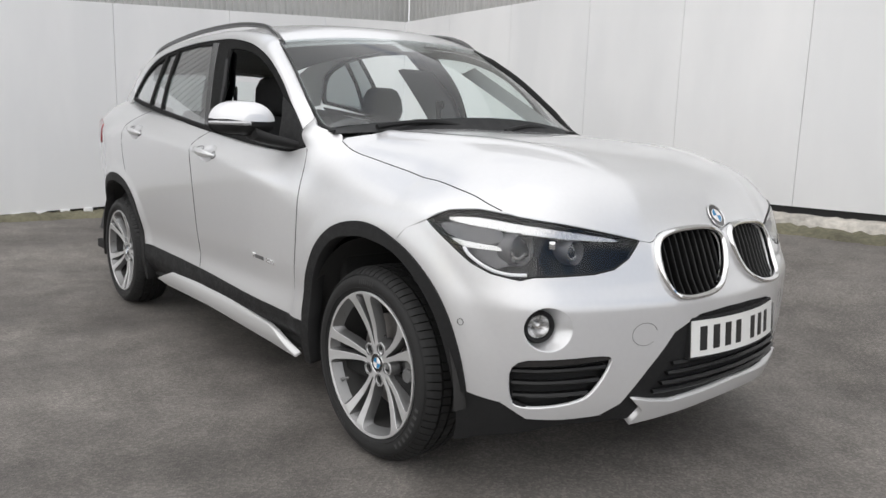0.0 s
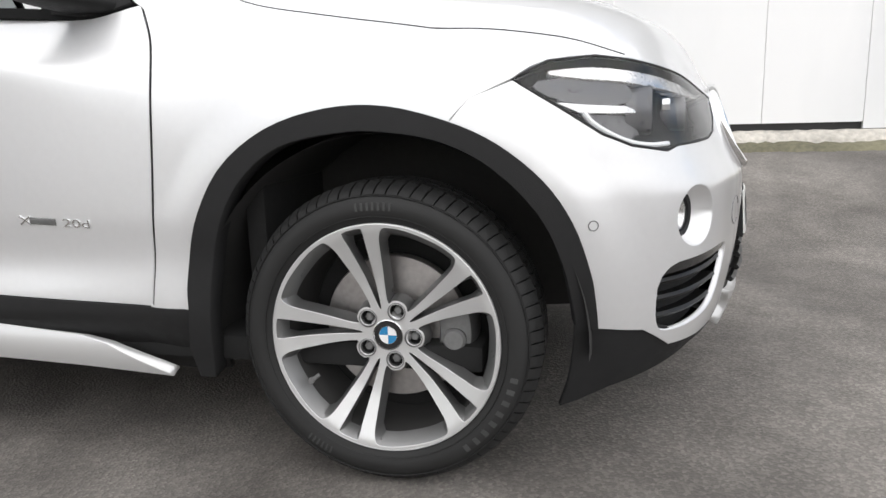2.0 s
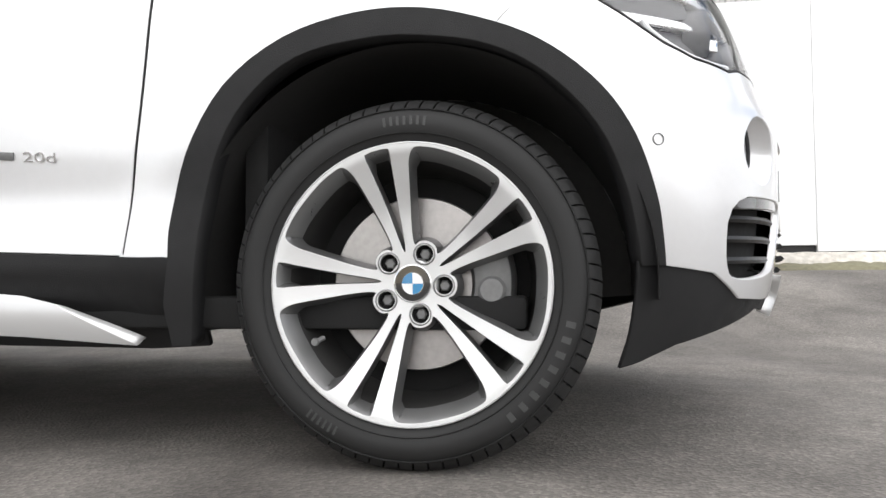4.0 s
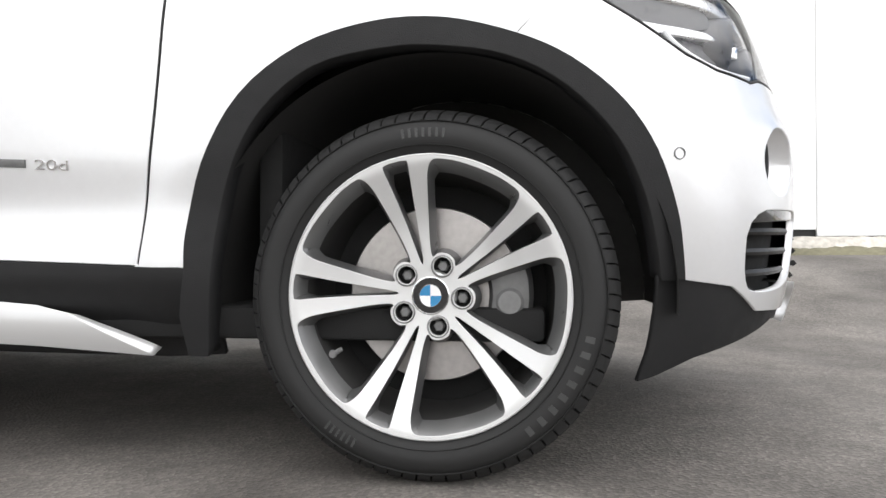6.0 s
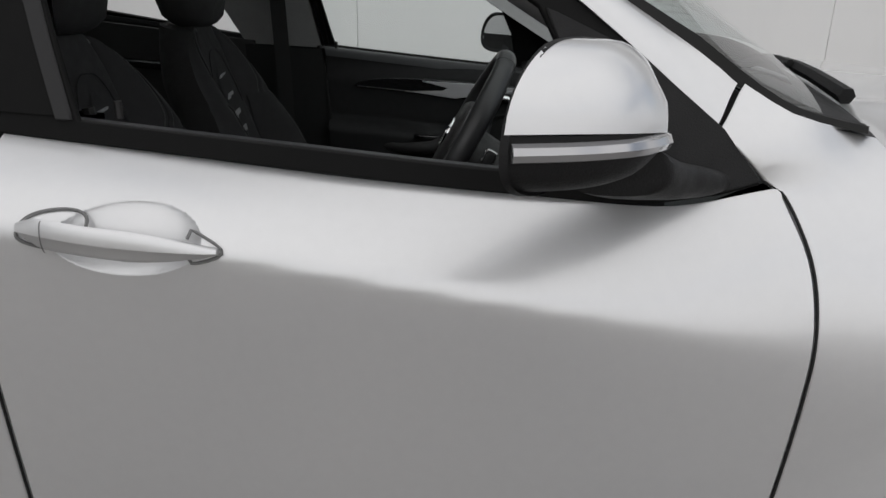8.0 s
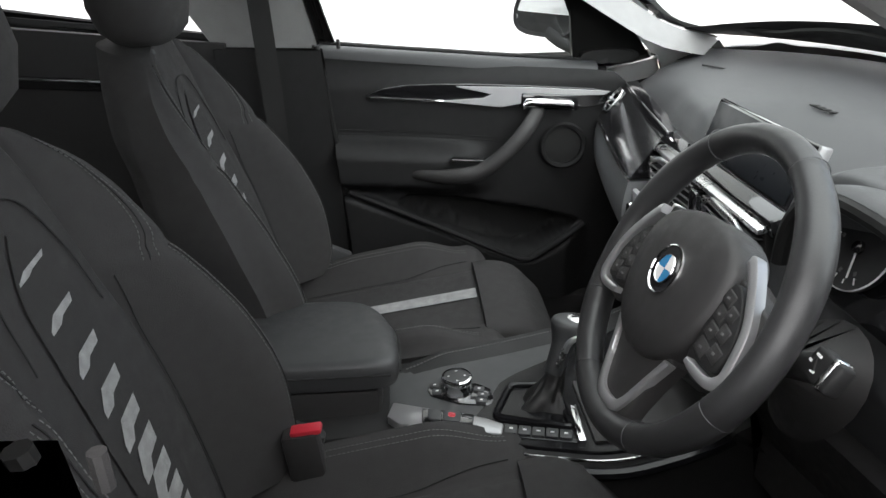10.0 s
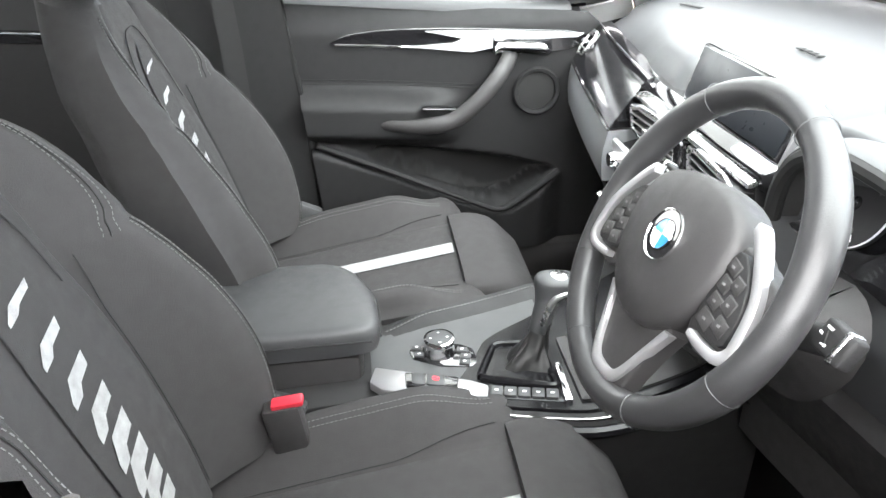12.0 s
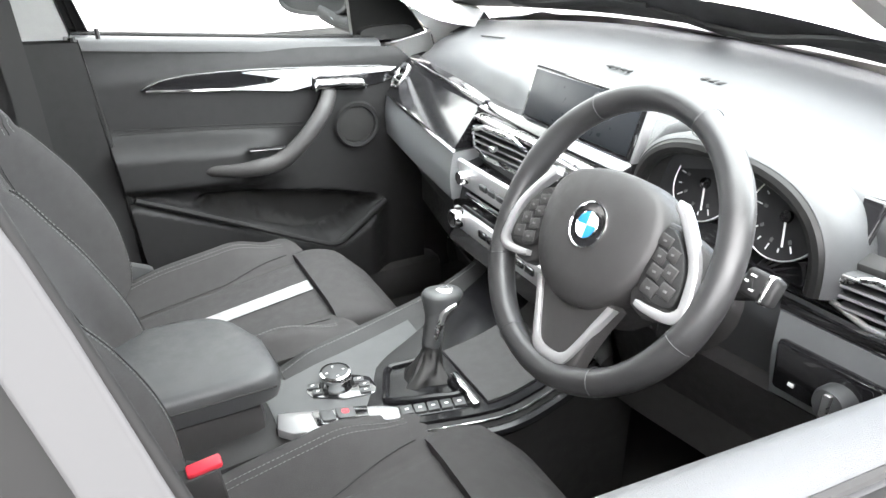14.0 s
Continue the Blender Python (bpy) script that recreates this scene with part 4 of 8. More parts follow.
    disc = [(0.2445 * math.cos(a), 0.2445 * math.sin(a)) for a in np.linspace(0, 2 * math.pi, 96, endpoint=False)]
    panel("wheel_face", face, disc, MACHINED, wheel, holes=[h for _, h in holes], step=0.0085, flange=0.003, label="machined bright spoke face")
    for kind, h in holes:
        if kind == "bolt":
            continue
        h = dense(h, 0.006)
        nxt, prv = np.roll(h, -1, 0), np.roll(h, 1, 0)
        d = nxt - prv
        d /= np.linalg.norm(d, axis=1, keepdims=True)
        inward = np.stack([-d[:, 1], d[:, 0]], 1)
        if (inward * (h.mean(0) - h)).sum() < 0:
            inward = -inward
        r = np.hypot(h[:, 0], h[:, 1])
        yy = face_y(r)
        rise = np.clip((r - 0.205) / 0.030, 0, 1)
        big = kind == "window"
        rings = [np.stack([h[:, 0] + inward[:, 0] * g, yy + dep, h[:, 1] + inward[:, 1] * g], 1)
                 for g, dep in ((0 * r, 0.0012), ((0.0035 if big else 0.0015) + (0.004 if big else 0.006) * rise, 0.010), ((0.009 if big else 0.0032) + (0.011 if big else 0.012) * rise, 0.036))]
        part("window_wall" if big else "slot_wall", loft([[tuple(p) for p in q] for q in rings], cap=False), ALLOY, wheel, smooth=50)
    for k in range(5):
        bolt_a = radians(104 + 72 * k + turn - 36)
        bc = Vector((0.056 * math.cos(bolt_a), 0, 0.056 * math.sin(bolt_a)))
        part("bolt_collar", lathe([(0.0205, -0.0605), (0.0195, -0.0650), (0.0178, -0.0655), (0.0165, -0.060), (0.016, -0.050)], "y", 28, bc), ALLOY, wheel)
        part("bolt_well", lathe([(0.0168, -0.0605), (0.0160, -0.040), (0.0, -0.040)], "y", 24, bc), VOID, wheel)
        part("wheel_bolt", lathe([(0.0, -0.052), (0.0075, -0.052), (0.0100, -0.050), (0.0105, -0.040)], "y", 6, bc), CAST, wheel)
    part("hub", lathe([(0.0, -0.060), (0.034, -0.060), (0.0385, -0.0605), (0.0425, -0.058), (0.045, -0.050), (0.047, -0.030), (0.060, -0.012), (0.064, -0.004), (0.0, -0.004)], "y", 60), MACHINED, wheel)
    badge_disc(wheel, Matrix.Translation((0, -0.0615, 0)) @ pose(0, 0, 0, 90), 0.0335)
    part("valve", tube([(0.186 * math.cos(radians(211)), -0.07, 0.186 * math.sin(radians(211))), (0.196 * math.cos(radians(211)), -0.086, 0.196 * math.sin(radians(211)))], 0.0045, 8), CAST, wheel)
    part("valve_cap", lathe([(0.0, -0.006), (0.006, -0.006), (0.0075, 0.0), (0.005, 0.006)], "y", 12, (0.197 * math.cos(radians(211)), -0.088, 0.197 * math.sin(radians(211)))), CAST, wheel)
    # brake
    part("brake_disc", lathe([(0.075, 0.0), (0.158, 0.0), (0.160, 0.004), (0.160, 0.024), (0.075, 0.024)], "y", 72), STEEL, wheel)
    part("disc_bell", lathe([(0.0, -0.012), (0.066, -0.012), (0.074, -0.008), (0.076, 0.0)], "y", 48), CAST, wheel)
    cal = [[((r) * math.cos(a), y, r * math.sin(a)) for r, y in ((0.100, -0.004), (0.108, -0.028), (0.140, -0.036), (0.172, -0.026), (0.180, 0.0), (0.180, 0.05), (0.10, 0.05))] for a in np.linspace(radians(-34), radians(22), 10)]
    part("brake_caliper", loft(cal), CAST, wheel)
    part("caliper_piston", lathe([(0.0, -0.045), (0.020, -0.045), (0.025, -0.040), (0.025, -0.02)], "y", 24, (0.138, 0, -0.012)), CAST, wheel)
    part("backing", lathe([(0.0, 0.055), (0.21, 0.055)], "y", 48), VOID, wheel)
    return wheel


def badge_disc(parent, m, r):
    """A round badge: black ring, chrome rims, quartered blue and white centre; no letters."""
    def disc(name, r0, r1, z0, mat, a0=0.0, a1=2 * math.pi, n=40):
        bm = bmesh.new()
        full = a1 - a0 > 6.2
        angles = np.linspace(a0, a1, n, endpoint=not full)
        inner = [bm.verts.new((r0 * math.cos(a), r0 * math.sin(a), z0)) for a in angles] if r0 > 1e-5 else None
        outer = [bm.verts.new((r1 * math.cos(a), r1 * math.sin(a), z0)) for a in angles]
        c = None if inner else bm.verts.new((0, 0, z0))
        for i in range(len(outer) - (0 if full else 1)):
            j = (i + 1) % len(outer)
            bm.faces.new((inner[i], outer[i], outer[j], inner[j]) if inner else (c, outer[i], outer[j]))
        bmesh.ops.transform(bm, matrix=m, verts=bm.verts[:])
        part(name, bm, mat, parent)
    disc("badge_ring", 0.0, r * 0.98, 0.0004, GLOSS)
    rim = lathe([(r * 0.92, 0.0), (r * 0.96, 0.002), (r, 0.0015), (r * 1.02, -0.001)], "z", 40)
    bmesh.ops.transform(rim, matrix=m, verts=rim.verts[:])
    part("badge_rim", rim, CHROME, parent)
    for q in range(4):
        disc("badge_quarter", 0.0, r * 0.56, 0.0016, BLUE if q % 2 else WHITE, q * math.pi / 2, (q + 1) * math.pi / 2, 12)
    ring = lathe([(r * 0.55, 0.0012), (r * 0.575, 0.0024), (r * 0.60, 0.0012)], "z", 40)
    bmesh.ops.transform(ring, matrix=m, verts=ring.verts[:])
    part("badge_rim", ring, CHROME, parent)


wheel_fr = build_wheel("front_wheel", (0, -0.785, 0.338))
rear = copy_thing(wheel_fr, pose(-2.67, -0.785, 0.338, 0, 40, 0))
for x, a in ((0, 0), (-2.67, 30)):
    copy_thing(wheel_fr, pose(x, 0.785, 0.338, 0, a, 180))

# ---- glasshouse ----
BELT_TRIM = material("belt_rubber", (0.024, 0.024, 0.025), 0.6, sheen=0.25, grain=0.1, scale=300)
FRAME_TRIM = material("grey_frame_trim", (0.036, 0.036, 0.037), 0.7, sheen=0.2, grain=0.06, scale=300)
FRONT_OPEN = ([(x, float(BELT(x)) + 0.022) for x in np.linspace(-1.350, -0.747, 24)]
              + [(-0.766, 1.15), (-0.814, 1.236), (-0.895, 1.290), (-0.983, 1.340), (-1.07, 1.384), (-1.16, 1.420), (-1.27, 1.452), (-1.38, 1.472), (-1.48, 1.485), (-1.527, 1.484), (-1.503, 1.43), (-1.410, 1.280)])
REAR_OPEN = [(x, float(BELT(x)) + 0.016) for x in np.linspace(-2.20, -1.515, 16)] + [(-1.635, 1.31), (-1.80, 1.528), (-2.05, 1.538), (-2.305, 1.530), (-2.245, 1.32)]
VENT = [(-2.425, float(BELT(-2.425)) + 0.016), (-2.228, float(BELT(-2.228)) + 0.016), (-2.275, 1.32), (-2.335, 1.524), (-2.468, 1.512), (-2.445, 1.36)]
QUARTER = [(-2.865, 1.272), (-2.74, float(BELT(-2.74)) + 0.016), (-2.62, float(BELT(-2.62)) + 0.016), (-2.462, float(BELT(-2.462)) + 0.016), (-2.478, 1.36), (-2.508, 1.503), (-2.66, 1.466), (-2.76, 1.424), (-2.83, 1.362), (-2.872, 1.300)]
surround = ([(x, float(BELT(x)) + 0.001) for x in np.linspace(-2.92, -0.70, 60)] + [(-0.67, 1.021), (-0.60, 1.031), (-0.553, 1.043), (-0.60, 1.100)]
            + [(x, float(DLO_TOP(x))) for x in np.linspace(-0.62, -2.92, 80)])


def build_side_glass(side):
    panel("window_surround", cabin, surround, FILM, car, holes=[FRONT_OPEN, REAR_OPEN, VENT, QUARTER], step=0.03, side=side, flange=0.012, label="black window surround")
    rows_ = []
    for x in np.linspace(-2.90, -0.66, 90):
        b = float(BELT(x))
        c = float(cabin_y(x, b))
        rows_.append([(x, -side * (c + dy), b + dz) for dy, dz in ((-0.020, -0.012), (-0.009, -0.006), (-0.0065, 0.002), (-0.008, 0.012), (-0.012, 0.018), (-0.016, 0.021), (-0.020, 0.020), (-0.021, 0.008))])
    part("belt_moulding", loft(rows_, closed_ring=False, cap=False), BELT_TRIM, car, smooth=60)
    for name, loop, mat in (("vent_window", VENT, PRIVACY), ("quarter_window", QUARTER, PRIVACY)) + ((("front_window", FRONT_OPEN, PANE),) if side < 0 else (("rear_window", REAR_OPEN, PRIVACY),)):
        ob = panel(name, cabin, loop, mat, car, step=0.06, side=side, lift=-0.010, flange=0)
        ob.visible_shadow = False
    edge = [tuple(p) for p in smooth_path([(-1.355, 1.100), (-1.380, 1.18), (-1.412, 1.278), (-1.458, 1.36), (-1.505, 1.43)], 5)]
    panel("frame_trim", cabin, edge + [(x - 0.016, z) for x, z in edge[::-1]], FRAME_TRIM, car, step=0.02, side=side, lift=0.006, flange=0.010, label="grey door-frame edge trim")
    pillar = [(-1.374, 1.104), (-1.450, 1.108), (-1.565, 1.31), (-1.705, 1.520), (-1.548, 1.487), (-1.414, 1.285)]
    panel("pillar_cover", cabin, pillar, FILM, car, step=0.03, side=side, lift=0.004, flange=0.01)
    cover = [(-1.457, 1.110), (-1.506, 1.116), (-1.626, 1.31), (-1.788, 1.530), (-1.713, 1.524), (-1.573, 1.31)]
    panel("pillar_gloss", cabin, cover, PRIVACY_BLACK, car, step=0.03, side=side, lift=0.004, flange=0.01, label="gloss black pillar cover")


for s in (1, -1):
    build_side_glass(s)


def build_cantrail(side):
    """A-pillar and roof side in body colour, from the wing to the tail."""
    n = 90
    low_x = np.concatenate([np.linspace(-0.604, -1.12, 40), np.linspace(-1.12, -2.92, 51)[1:]])
    rings = []
    for i, x in enumerate(low_x):
        a = np.array([x, -float(cabin_y(x, DLO_TOP(x))) - 0.004, float(DLO_TOP(x)) + 0.002])
        if i < 40:
            t = i / 39
            u = 0.246 + 0.754 * t
            b = screen_point(np.array([u]), np.array([-0.985]))[0] + np.array([0, -0.004, 0.006])
        else:
            xr = x + 0.02 * (1 - (i - 39) / 50)
            b = np.array([xr, -0.585, float(roof_z(xr, 0.585)) - 0.003])
        ring = []
        d = b - a
        nrm = np.cross(d, np.array([1.0, 0, 0.35]))
        nrm /= np.linalg.norm(nrm) + 1e-9
        if nrm[1] > 0:
            nrm = -nrm
        for k in range(9):
            t = k / 8
            ring.append(a + d * t + nrm * (0.022 if i >= 40 else 0.016 * min(1.0, 0.1 + i / 12)) * math.sin(math.pi * t) ** 0.8)
        # the foot of the pillar runs smoothly into the wing
        if i == 0:
            shift = [float(wing_skin(p[0], p[2])[1] - p[1]) for p in ring]
        k = 1 - float(ease(np.array(i / 12)))
        ring = [p + np.array([0, d * k, 0]) for p, d in zip(ring, shift)]
        rings.append([(p[0], p[1] * side, p[2]) for p in ring])
    return part("roof_side", loft(rings, closed_ring=False, cap=False), PAINT, car, smooth=50)


def roof_sheet(x, y):
    x, y = np.asarray(x, float), np.asarray(y, float)
    return np.stack([x, y, roof_z(x, y)], -1)


ys = np.linspace(-0.585, 0.585, 25)
roof_outline = [(-1.040 - 0.085 * (y / 0.585) ** 2, y) for y in ys] + [(-2.6, 0.585), (-3.2, 0.56), (-3.36, 0.45), (-3.40, 0.0), (-3.36, -0.45), (-3.2, -0.56), (-2.6, -0.585)]
panel("roof", roof_sheet, roof_outline, PAINT, car, step=0.05, out=(0, 0, 1), flange=0.02)
panel("headlining", roof_sheet, [(-1.08 - 0.08 * (y / 0.6) ** 2, y) for y in ys] + [(-3.25, 0.52), (-3.25, -0.52)], material("headlining_cloth", (0.22, 0.22, 0.215), 0.9, grain=0.1, scale=300), car, step=0.08, out=(0, 0, 1), flange=0, lift=-0.045)
for s in (1, -1):
    build_cantrail(s)
    tail = [(x, float(DLO_TOP(x))) for x in np.linspace(-2.55, -2.93, 16)] + [(-2.95, 1.256), (-3.10, 1.24), (-3.24, 1.20), (-3.29, 1.18), (-3.27, 1.27), (-3.20, 1.37), (-3.10, 1.45), (-2.95, 1.505), (-2.7, 1.545)]
    panel("rear_pillar", cabin, tail, PAINT, car, step=0.04, side=s)
    panel("tail_lamp", flank, [(-3.20, 1.10), (-3.40, 1.14), (-3.43, 1.02), (-3.30, 0.98)], RED_LENS, car, step=0.03, side=s, lift=0.006, label="red rear lamp")
    rail = smooth_path([(-1.115, -0.591, 1.491), (-1.201, -0.590, 1.538), (-1.354, -0.580, 1.584), (-1.655, -0.578, 1.615), (-2.103, -0.580, 1.618), (-2.55, -0.583, 1.590), (-2.747, -0.589, 1.556), (-2.82, -0.589, 1.53)], 8)
    part("roof_rail", tube([(p[0], p[1] * s, p[2]) for p in rail], [0.004 + 0.006 * min(1, 6 * t, 6 * (1 - t)) for t in np.linspace(0, 1, len(rail))], 10, flat=1.25), GLOSS, car, label="black roof rail")

# tail
rows = []
for z, xr, w in ((0.30, -3.45, 0.62), (0.45, -3.55, 0.70), (0.70, -3.59, 0.735), (1.0, -3.57, 0.755), (1.12, -3.53, 0.74), (1.17, -3.51, 0.70)):
    rows.append([(-3.36 + (xr + 3.36) * (1 - abs(t) ** 3), w * t, z) for t in np.linspace(-1, 1, 21)])
part("tailgate", loft(rows, closed_ring=False, cap=False), PAINT, car, smooth=50)
rw = [[(-3.40 + dx - 0.1 * (1 - t * t) * 0.9, w * t, z) for t in np.linspace(-1, 1, 15)] for z, w, dx in ((1.165, 0.60, -0.045), (1.28, 0.56, -0.010), (1.46, 0.49, 0.05))]
rear_glass = part("rear_screen", loft(rw, closed_ring=False, cap=False), PANE, car)
rear_glass.visible_shadow = False
for s in (1, -1):
    corner = []
    for z, xp, xs, ws_ in ((1.165, -3.285, -3.44, 0.595), (1.27, -3.262, -3.415, 0.535), (1.37, -3.195, -3.39, 0.515), (1.445, -3.10, -3.355, 0.492)):
        yp = float(cabin_y(xp, z)) - 0.004
        corner.append([(xp + (xs - xp) * t, -s * (yp + (ws_ - yp) * t + 0.012 * math.sin(math.pi * t)), z) for t in np.linspace(0, 1, 7)])
    part("rear_corner", loft(corner, closed_ring=False, cap=False), PAINT, car, smooth=50)

# windscreen, its dark border and the wipers
us, vs = np.linspace(0.12, 1, 21), np.linspace(-1, 1, 31)
grid = [[tuple(screen_point(np.array([u]), np.array([v]))[0]) for v in vs] for u in us]
ws = part("windscreen", loft(grid, closed_ring=False, cap=False), SCREEN_GLASS, car, smooth=60)
ws.visible_shadow = False


def screen_band(us_, vs_):
    return loft([[tuple(screen_point(np.array([u]), np.array([v]))[0] + np.array([-0.004, 0, -0.007])) for v in vs_] for u in us_], closed_ring=False, cap=False)


border = merged(screen_band((0.93, 0.97, 1.0), vs), screen_band(us, (-1, -0.965)), screen_band(us, (0.965, 1)),
                screen_band((0.80, 0.86, 0.94), np.linspace(-0.14, 0.14, 7)))
part("screen_border", border, GLOSS, car)
part("screen_foot", screen_band((0.04, 0.07, 0.10, 0.135), vs), BELT_TRIM, car, label="matt black foot of the windscreen")
for s in (1, -1):
    seal = []
    for u in np.linspace(0.06, 1.0, 30):
        q = screen_point(np.array([u]), np.array([s * 0.992]))[0]
        h = 0.015 * min(1.0, 6 * (1 - u) + 0.1, max(0.15, 5 * (u - 0.12)))
        seal.append([tuple(q + np.array(d)) for d in ((0, -s * 0.006, -0.006), (0.3 * h, -s * 0.006, 0.004), (0.5 * h, -s * 0.002, h), (0.5 * h, s * 0.004, h), (0, s * 0.006, -0.006))])
    part("screen_seal", loft(seal, closed_ring=False, cap=False), SEAL, car, smooth=40, label="black rubber seal along the windscreen")


def lean(ob):
    """The yard falls across the car, so its glasshouse sits higher on the far side."""
    for v in ob.data.vertices:
        v.co.z += 0.058 * max(0.0, v.co.y + 0.61) * float(ease(np.array((v.co.z - 1.08) / 0.30)))


for ob in car.children:
    if ob.name.split(".")[0] in ("roof", "headlining", "roof_side", "roof_rail", "windscreen", "screen_border", "screen_foot", "screen_seal", "window_surround", "frame_trim", "pillar_cover", "pillar_gloss", "vent_window", "quarter_window", "front_window", "rear_pillar"):
        lean(ob)
cowl = [[(x - 0.14 * (v ** 2), 0.75 * v, z - 0.035 * v * v) for x, z in ((-0.20, 1.065), (-0.235, 1.088), (-0.29, 1.098), (-0.36, 1.07))] for v in np.linspace(-1, 1, 25)]
part("cowl", loft(cowl, closed_ring=False, cap=False), TRIM, car)
for y0, y1, x0, x1 in ((-0.60, 0.06, -0.37, -0.30), (0.02, 0.62, -0.295, -0.40)):
    arm = [(x0 + (x1 - x0) * t - 0.02 * math.sin(math.pi * t), y0 + (y1 - y0) * t, 1.122 + 0.028 * math.sin(math.pi * min(t * 1.3, 1))) for t in np.linspace(0, 1, 12)]
    wiper = part("wiper", tube(arm, [0.012 - 0.007 * t for t in np.linspace(0, 1, 12)], 6), TRIM, car)
    part("wiper_blade", tube([(x - 0.012, y, z + 0.006) for x, y, z in arm[3:]], 0.006, 6), SEAL, wiper)

# ---- lamps, grilles and plate at the front ----
def front_at(u, z, d=0.0):
    """A point d metres behind the front skin."""
    uv = np.array([[u, z]])
    n = surface_normal(front, uv, np.array([1.0, -0.3 if u < L else 0.3, 0]))
    return front(uv[:, 0], uv[:, 1])[0] - n[0] * d, n[0]


def mir(p, side):
    return (p[0], p[1] * side, p[2])


def round_lens(name, parent, centre, r, side, deep=0.05):
    c = mir(centre, side)
    ob = part(name, lathe([(r * 0.78, -deep), (r * 0.86, -0.012), (r, 0.0), (r * 1.06, -0.004), (r * 1.06, -deep)], "x", 36, c), LAMP_GREY, parent, "lamp reflector in a grey ring")
    part("bulb_cover", lathe([(0.0, -0.008), (r * 0.3, -0.010), (r * 0.6, -0.018), (r * 0.8, -0.03)], "x", 30, c), LAMP_GLASS, ob)
    part("reflector", lathe([(0.0, -deep), (r * 0.4, -deep * 0.9), (r * 0.8, -deep * 0.55)], "x", 30, c), SATIN, ob)
    for i in range(10):
        a = radians(-160 + i * 14)
        part("facet", box((0.004, 0.007, 0.009), (c[0] - 0.012, c[1] + r * 0.62 * math.cos(a), c[2] + r * 0.62 * math.sin(a)), 0.001), CHROME, ob)
    return ob


# Black grille plastic, its colour deepened to stand in for shade between the bars.
GRILLE_SHADED = material("shaded_grille_black", (0.006, 0.006, 0.006), 0.4, sheen=0.35, grain=0.1)
LAMP_GLASS = glass("projector_glass", (0.75, 0.76, 0.78))
LAMP_DARK = material("lamp_bezel", (0.007, 0.007, 0.008), 0.55, sheen=0.2, grain=0.1)
LAMP_GREY = material("lamp_grey", (0.13, 0.13, 0.135), 0.35, metal=0.4, grain=0.08)


def build_headlamp(side):
    lamp = panel("headlamp", front, HL, LAMP_DARK, car, step=0.02, out=(1, -0.4, 0), lift=-0.062, flange=-0.060, side=side, label="clear headlamp with round reflectors and a white light guide")
    cover = panel("lens", front, HL, CLEAR, lamp, step=0.02, out=(1, -0.4, 0), lift=-0.001, flange=0.006, side=side)
    cover.visible_shadow = False
    rim = dense(HL, 0.02)
    part("lamp_seal", tube([mir(front_at(u, z, 0.003)[0], side) for u, z in rim], 0.0035, 6, closed=True), SEAL, lamp)
    brow = rounded([(0.262, 0.872), (0.33, 0.880), (0.40, 0.881), (0.50, 0.870), (0.66, 0.847), (0.87, 0.812), (0.70, 0.822), (0.55, 0.838), (0.44, 0.851), (0.33, 0.859)], 1)
    panel("brow", front, brow, SATIN, lamp, step=0.015, out=(1, -0.4, 0), lift=-0.014, side=side, flange=0.02, label="bright metal brow strip")
    grey = rounded([(0.225, 0.852), (0.33, 0.864), (0.43, 0.858), (0.465, 0.844), (0.468, 0.818), (0.42, 0.806), (0.36, 0.806), (0.28, 0.818)], 1)
    panel("side_bezel", front, grey, LAMP_GREY, lamp, step=0.015, out=(1, -0.4, 0), lift=-0.022, side=side, flange=0.03)
    fin = [(0.285, 0.811), (0.34, 0.806), (0.44, 0.801), (0.47, 0.790), (0.39, 0.790), (0.33, 0.792)]
    panel("fin", front, fin, SATIN, lamp, step=0.015, out=(1, -0.4, 0), lift=-0.018, side=side, flange=0.02)
    wedge = [(0.335, 0.790), (0.40, 0.790), (0.46, 0.783), (0.47, 0.75), (0.43, 0.738), (0.39, 0.748), (0.355, 0.768)]
    panel("lower_bezel", front, wedge, LAMP_GREY, lamp, step=0.015, out=(1, -0.4, 0), lift=-0.035, side=side, flange=0.02)
    guide = smooth_path([(0.335, 0.792), (0.350, 0.772), (0.385, 0.749), (0.425, 0.733), (0.47, 0.726), (0.525, 0.727)], 5)
    part("light_guide", tube([mir(front_at(u, z, 0.012)[0], side) for u, z in guide], 0.0052, 8), LAMP_WHITE, lamp, "white light guide")
    round_lens("low_beam", lamp, tuple(front_at(0.525, 0.798, 0.030)[0]), 0.046, side)
    round_lens("high_beam", lamp, tuple(front_at(0.690, 0.790, 0.028)[0]), 0.036, side)
    for u, w, h in ((0.462, 0.022, 0.016), (0.632, 0.012, 0.016)):
        part("side_reflector", box((0.02, w * 1.6, h * 1.6), mir(front_at(u, 0.815, 0.045)[0], side), 0.003, (0, 0, 25 * side)), CHROME, lamp)


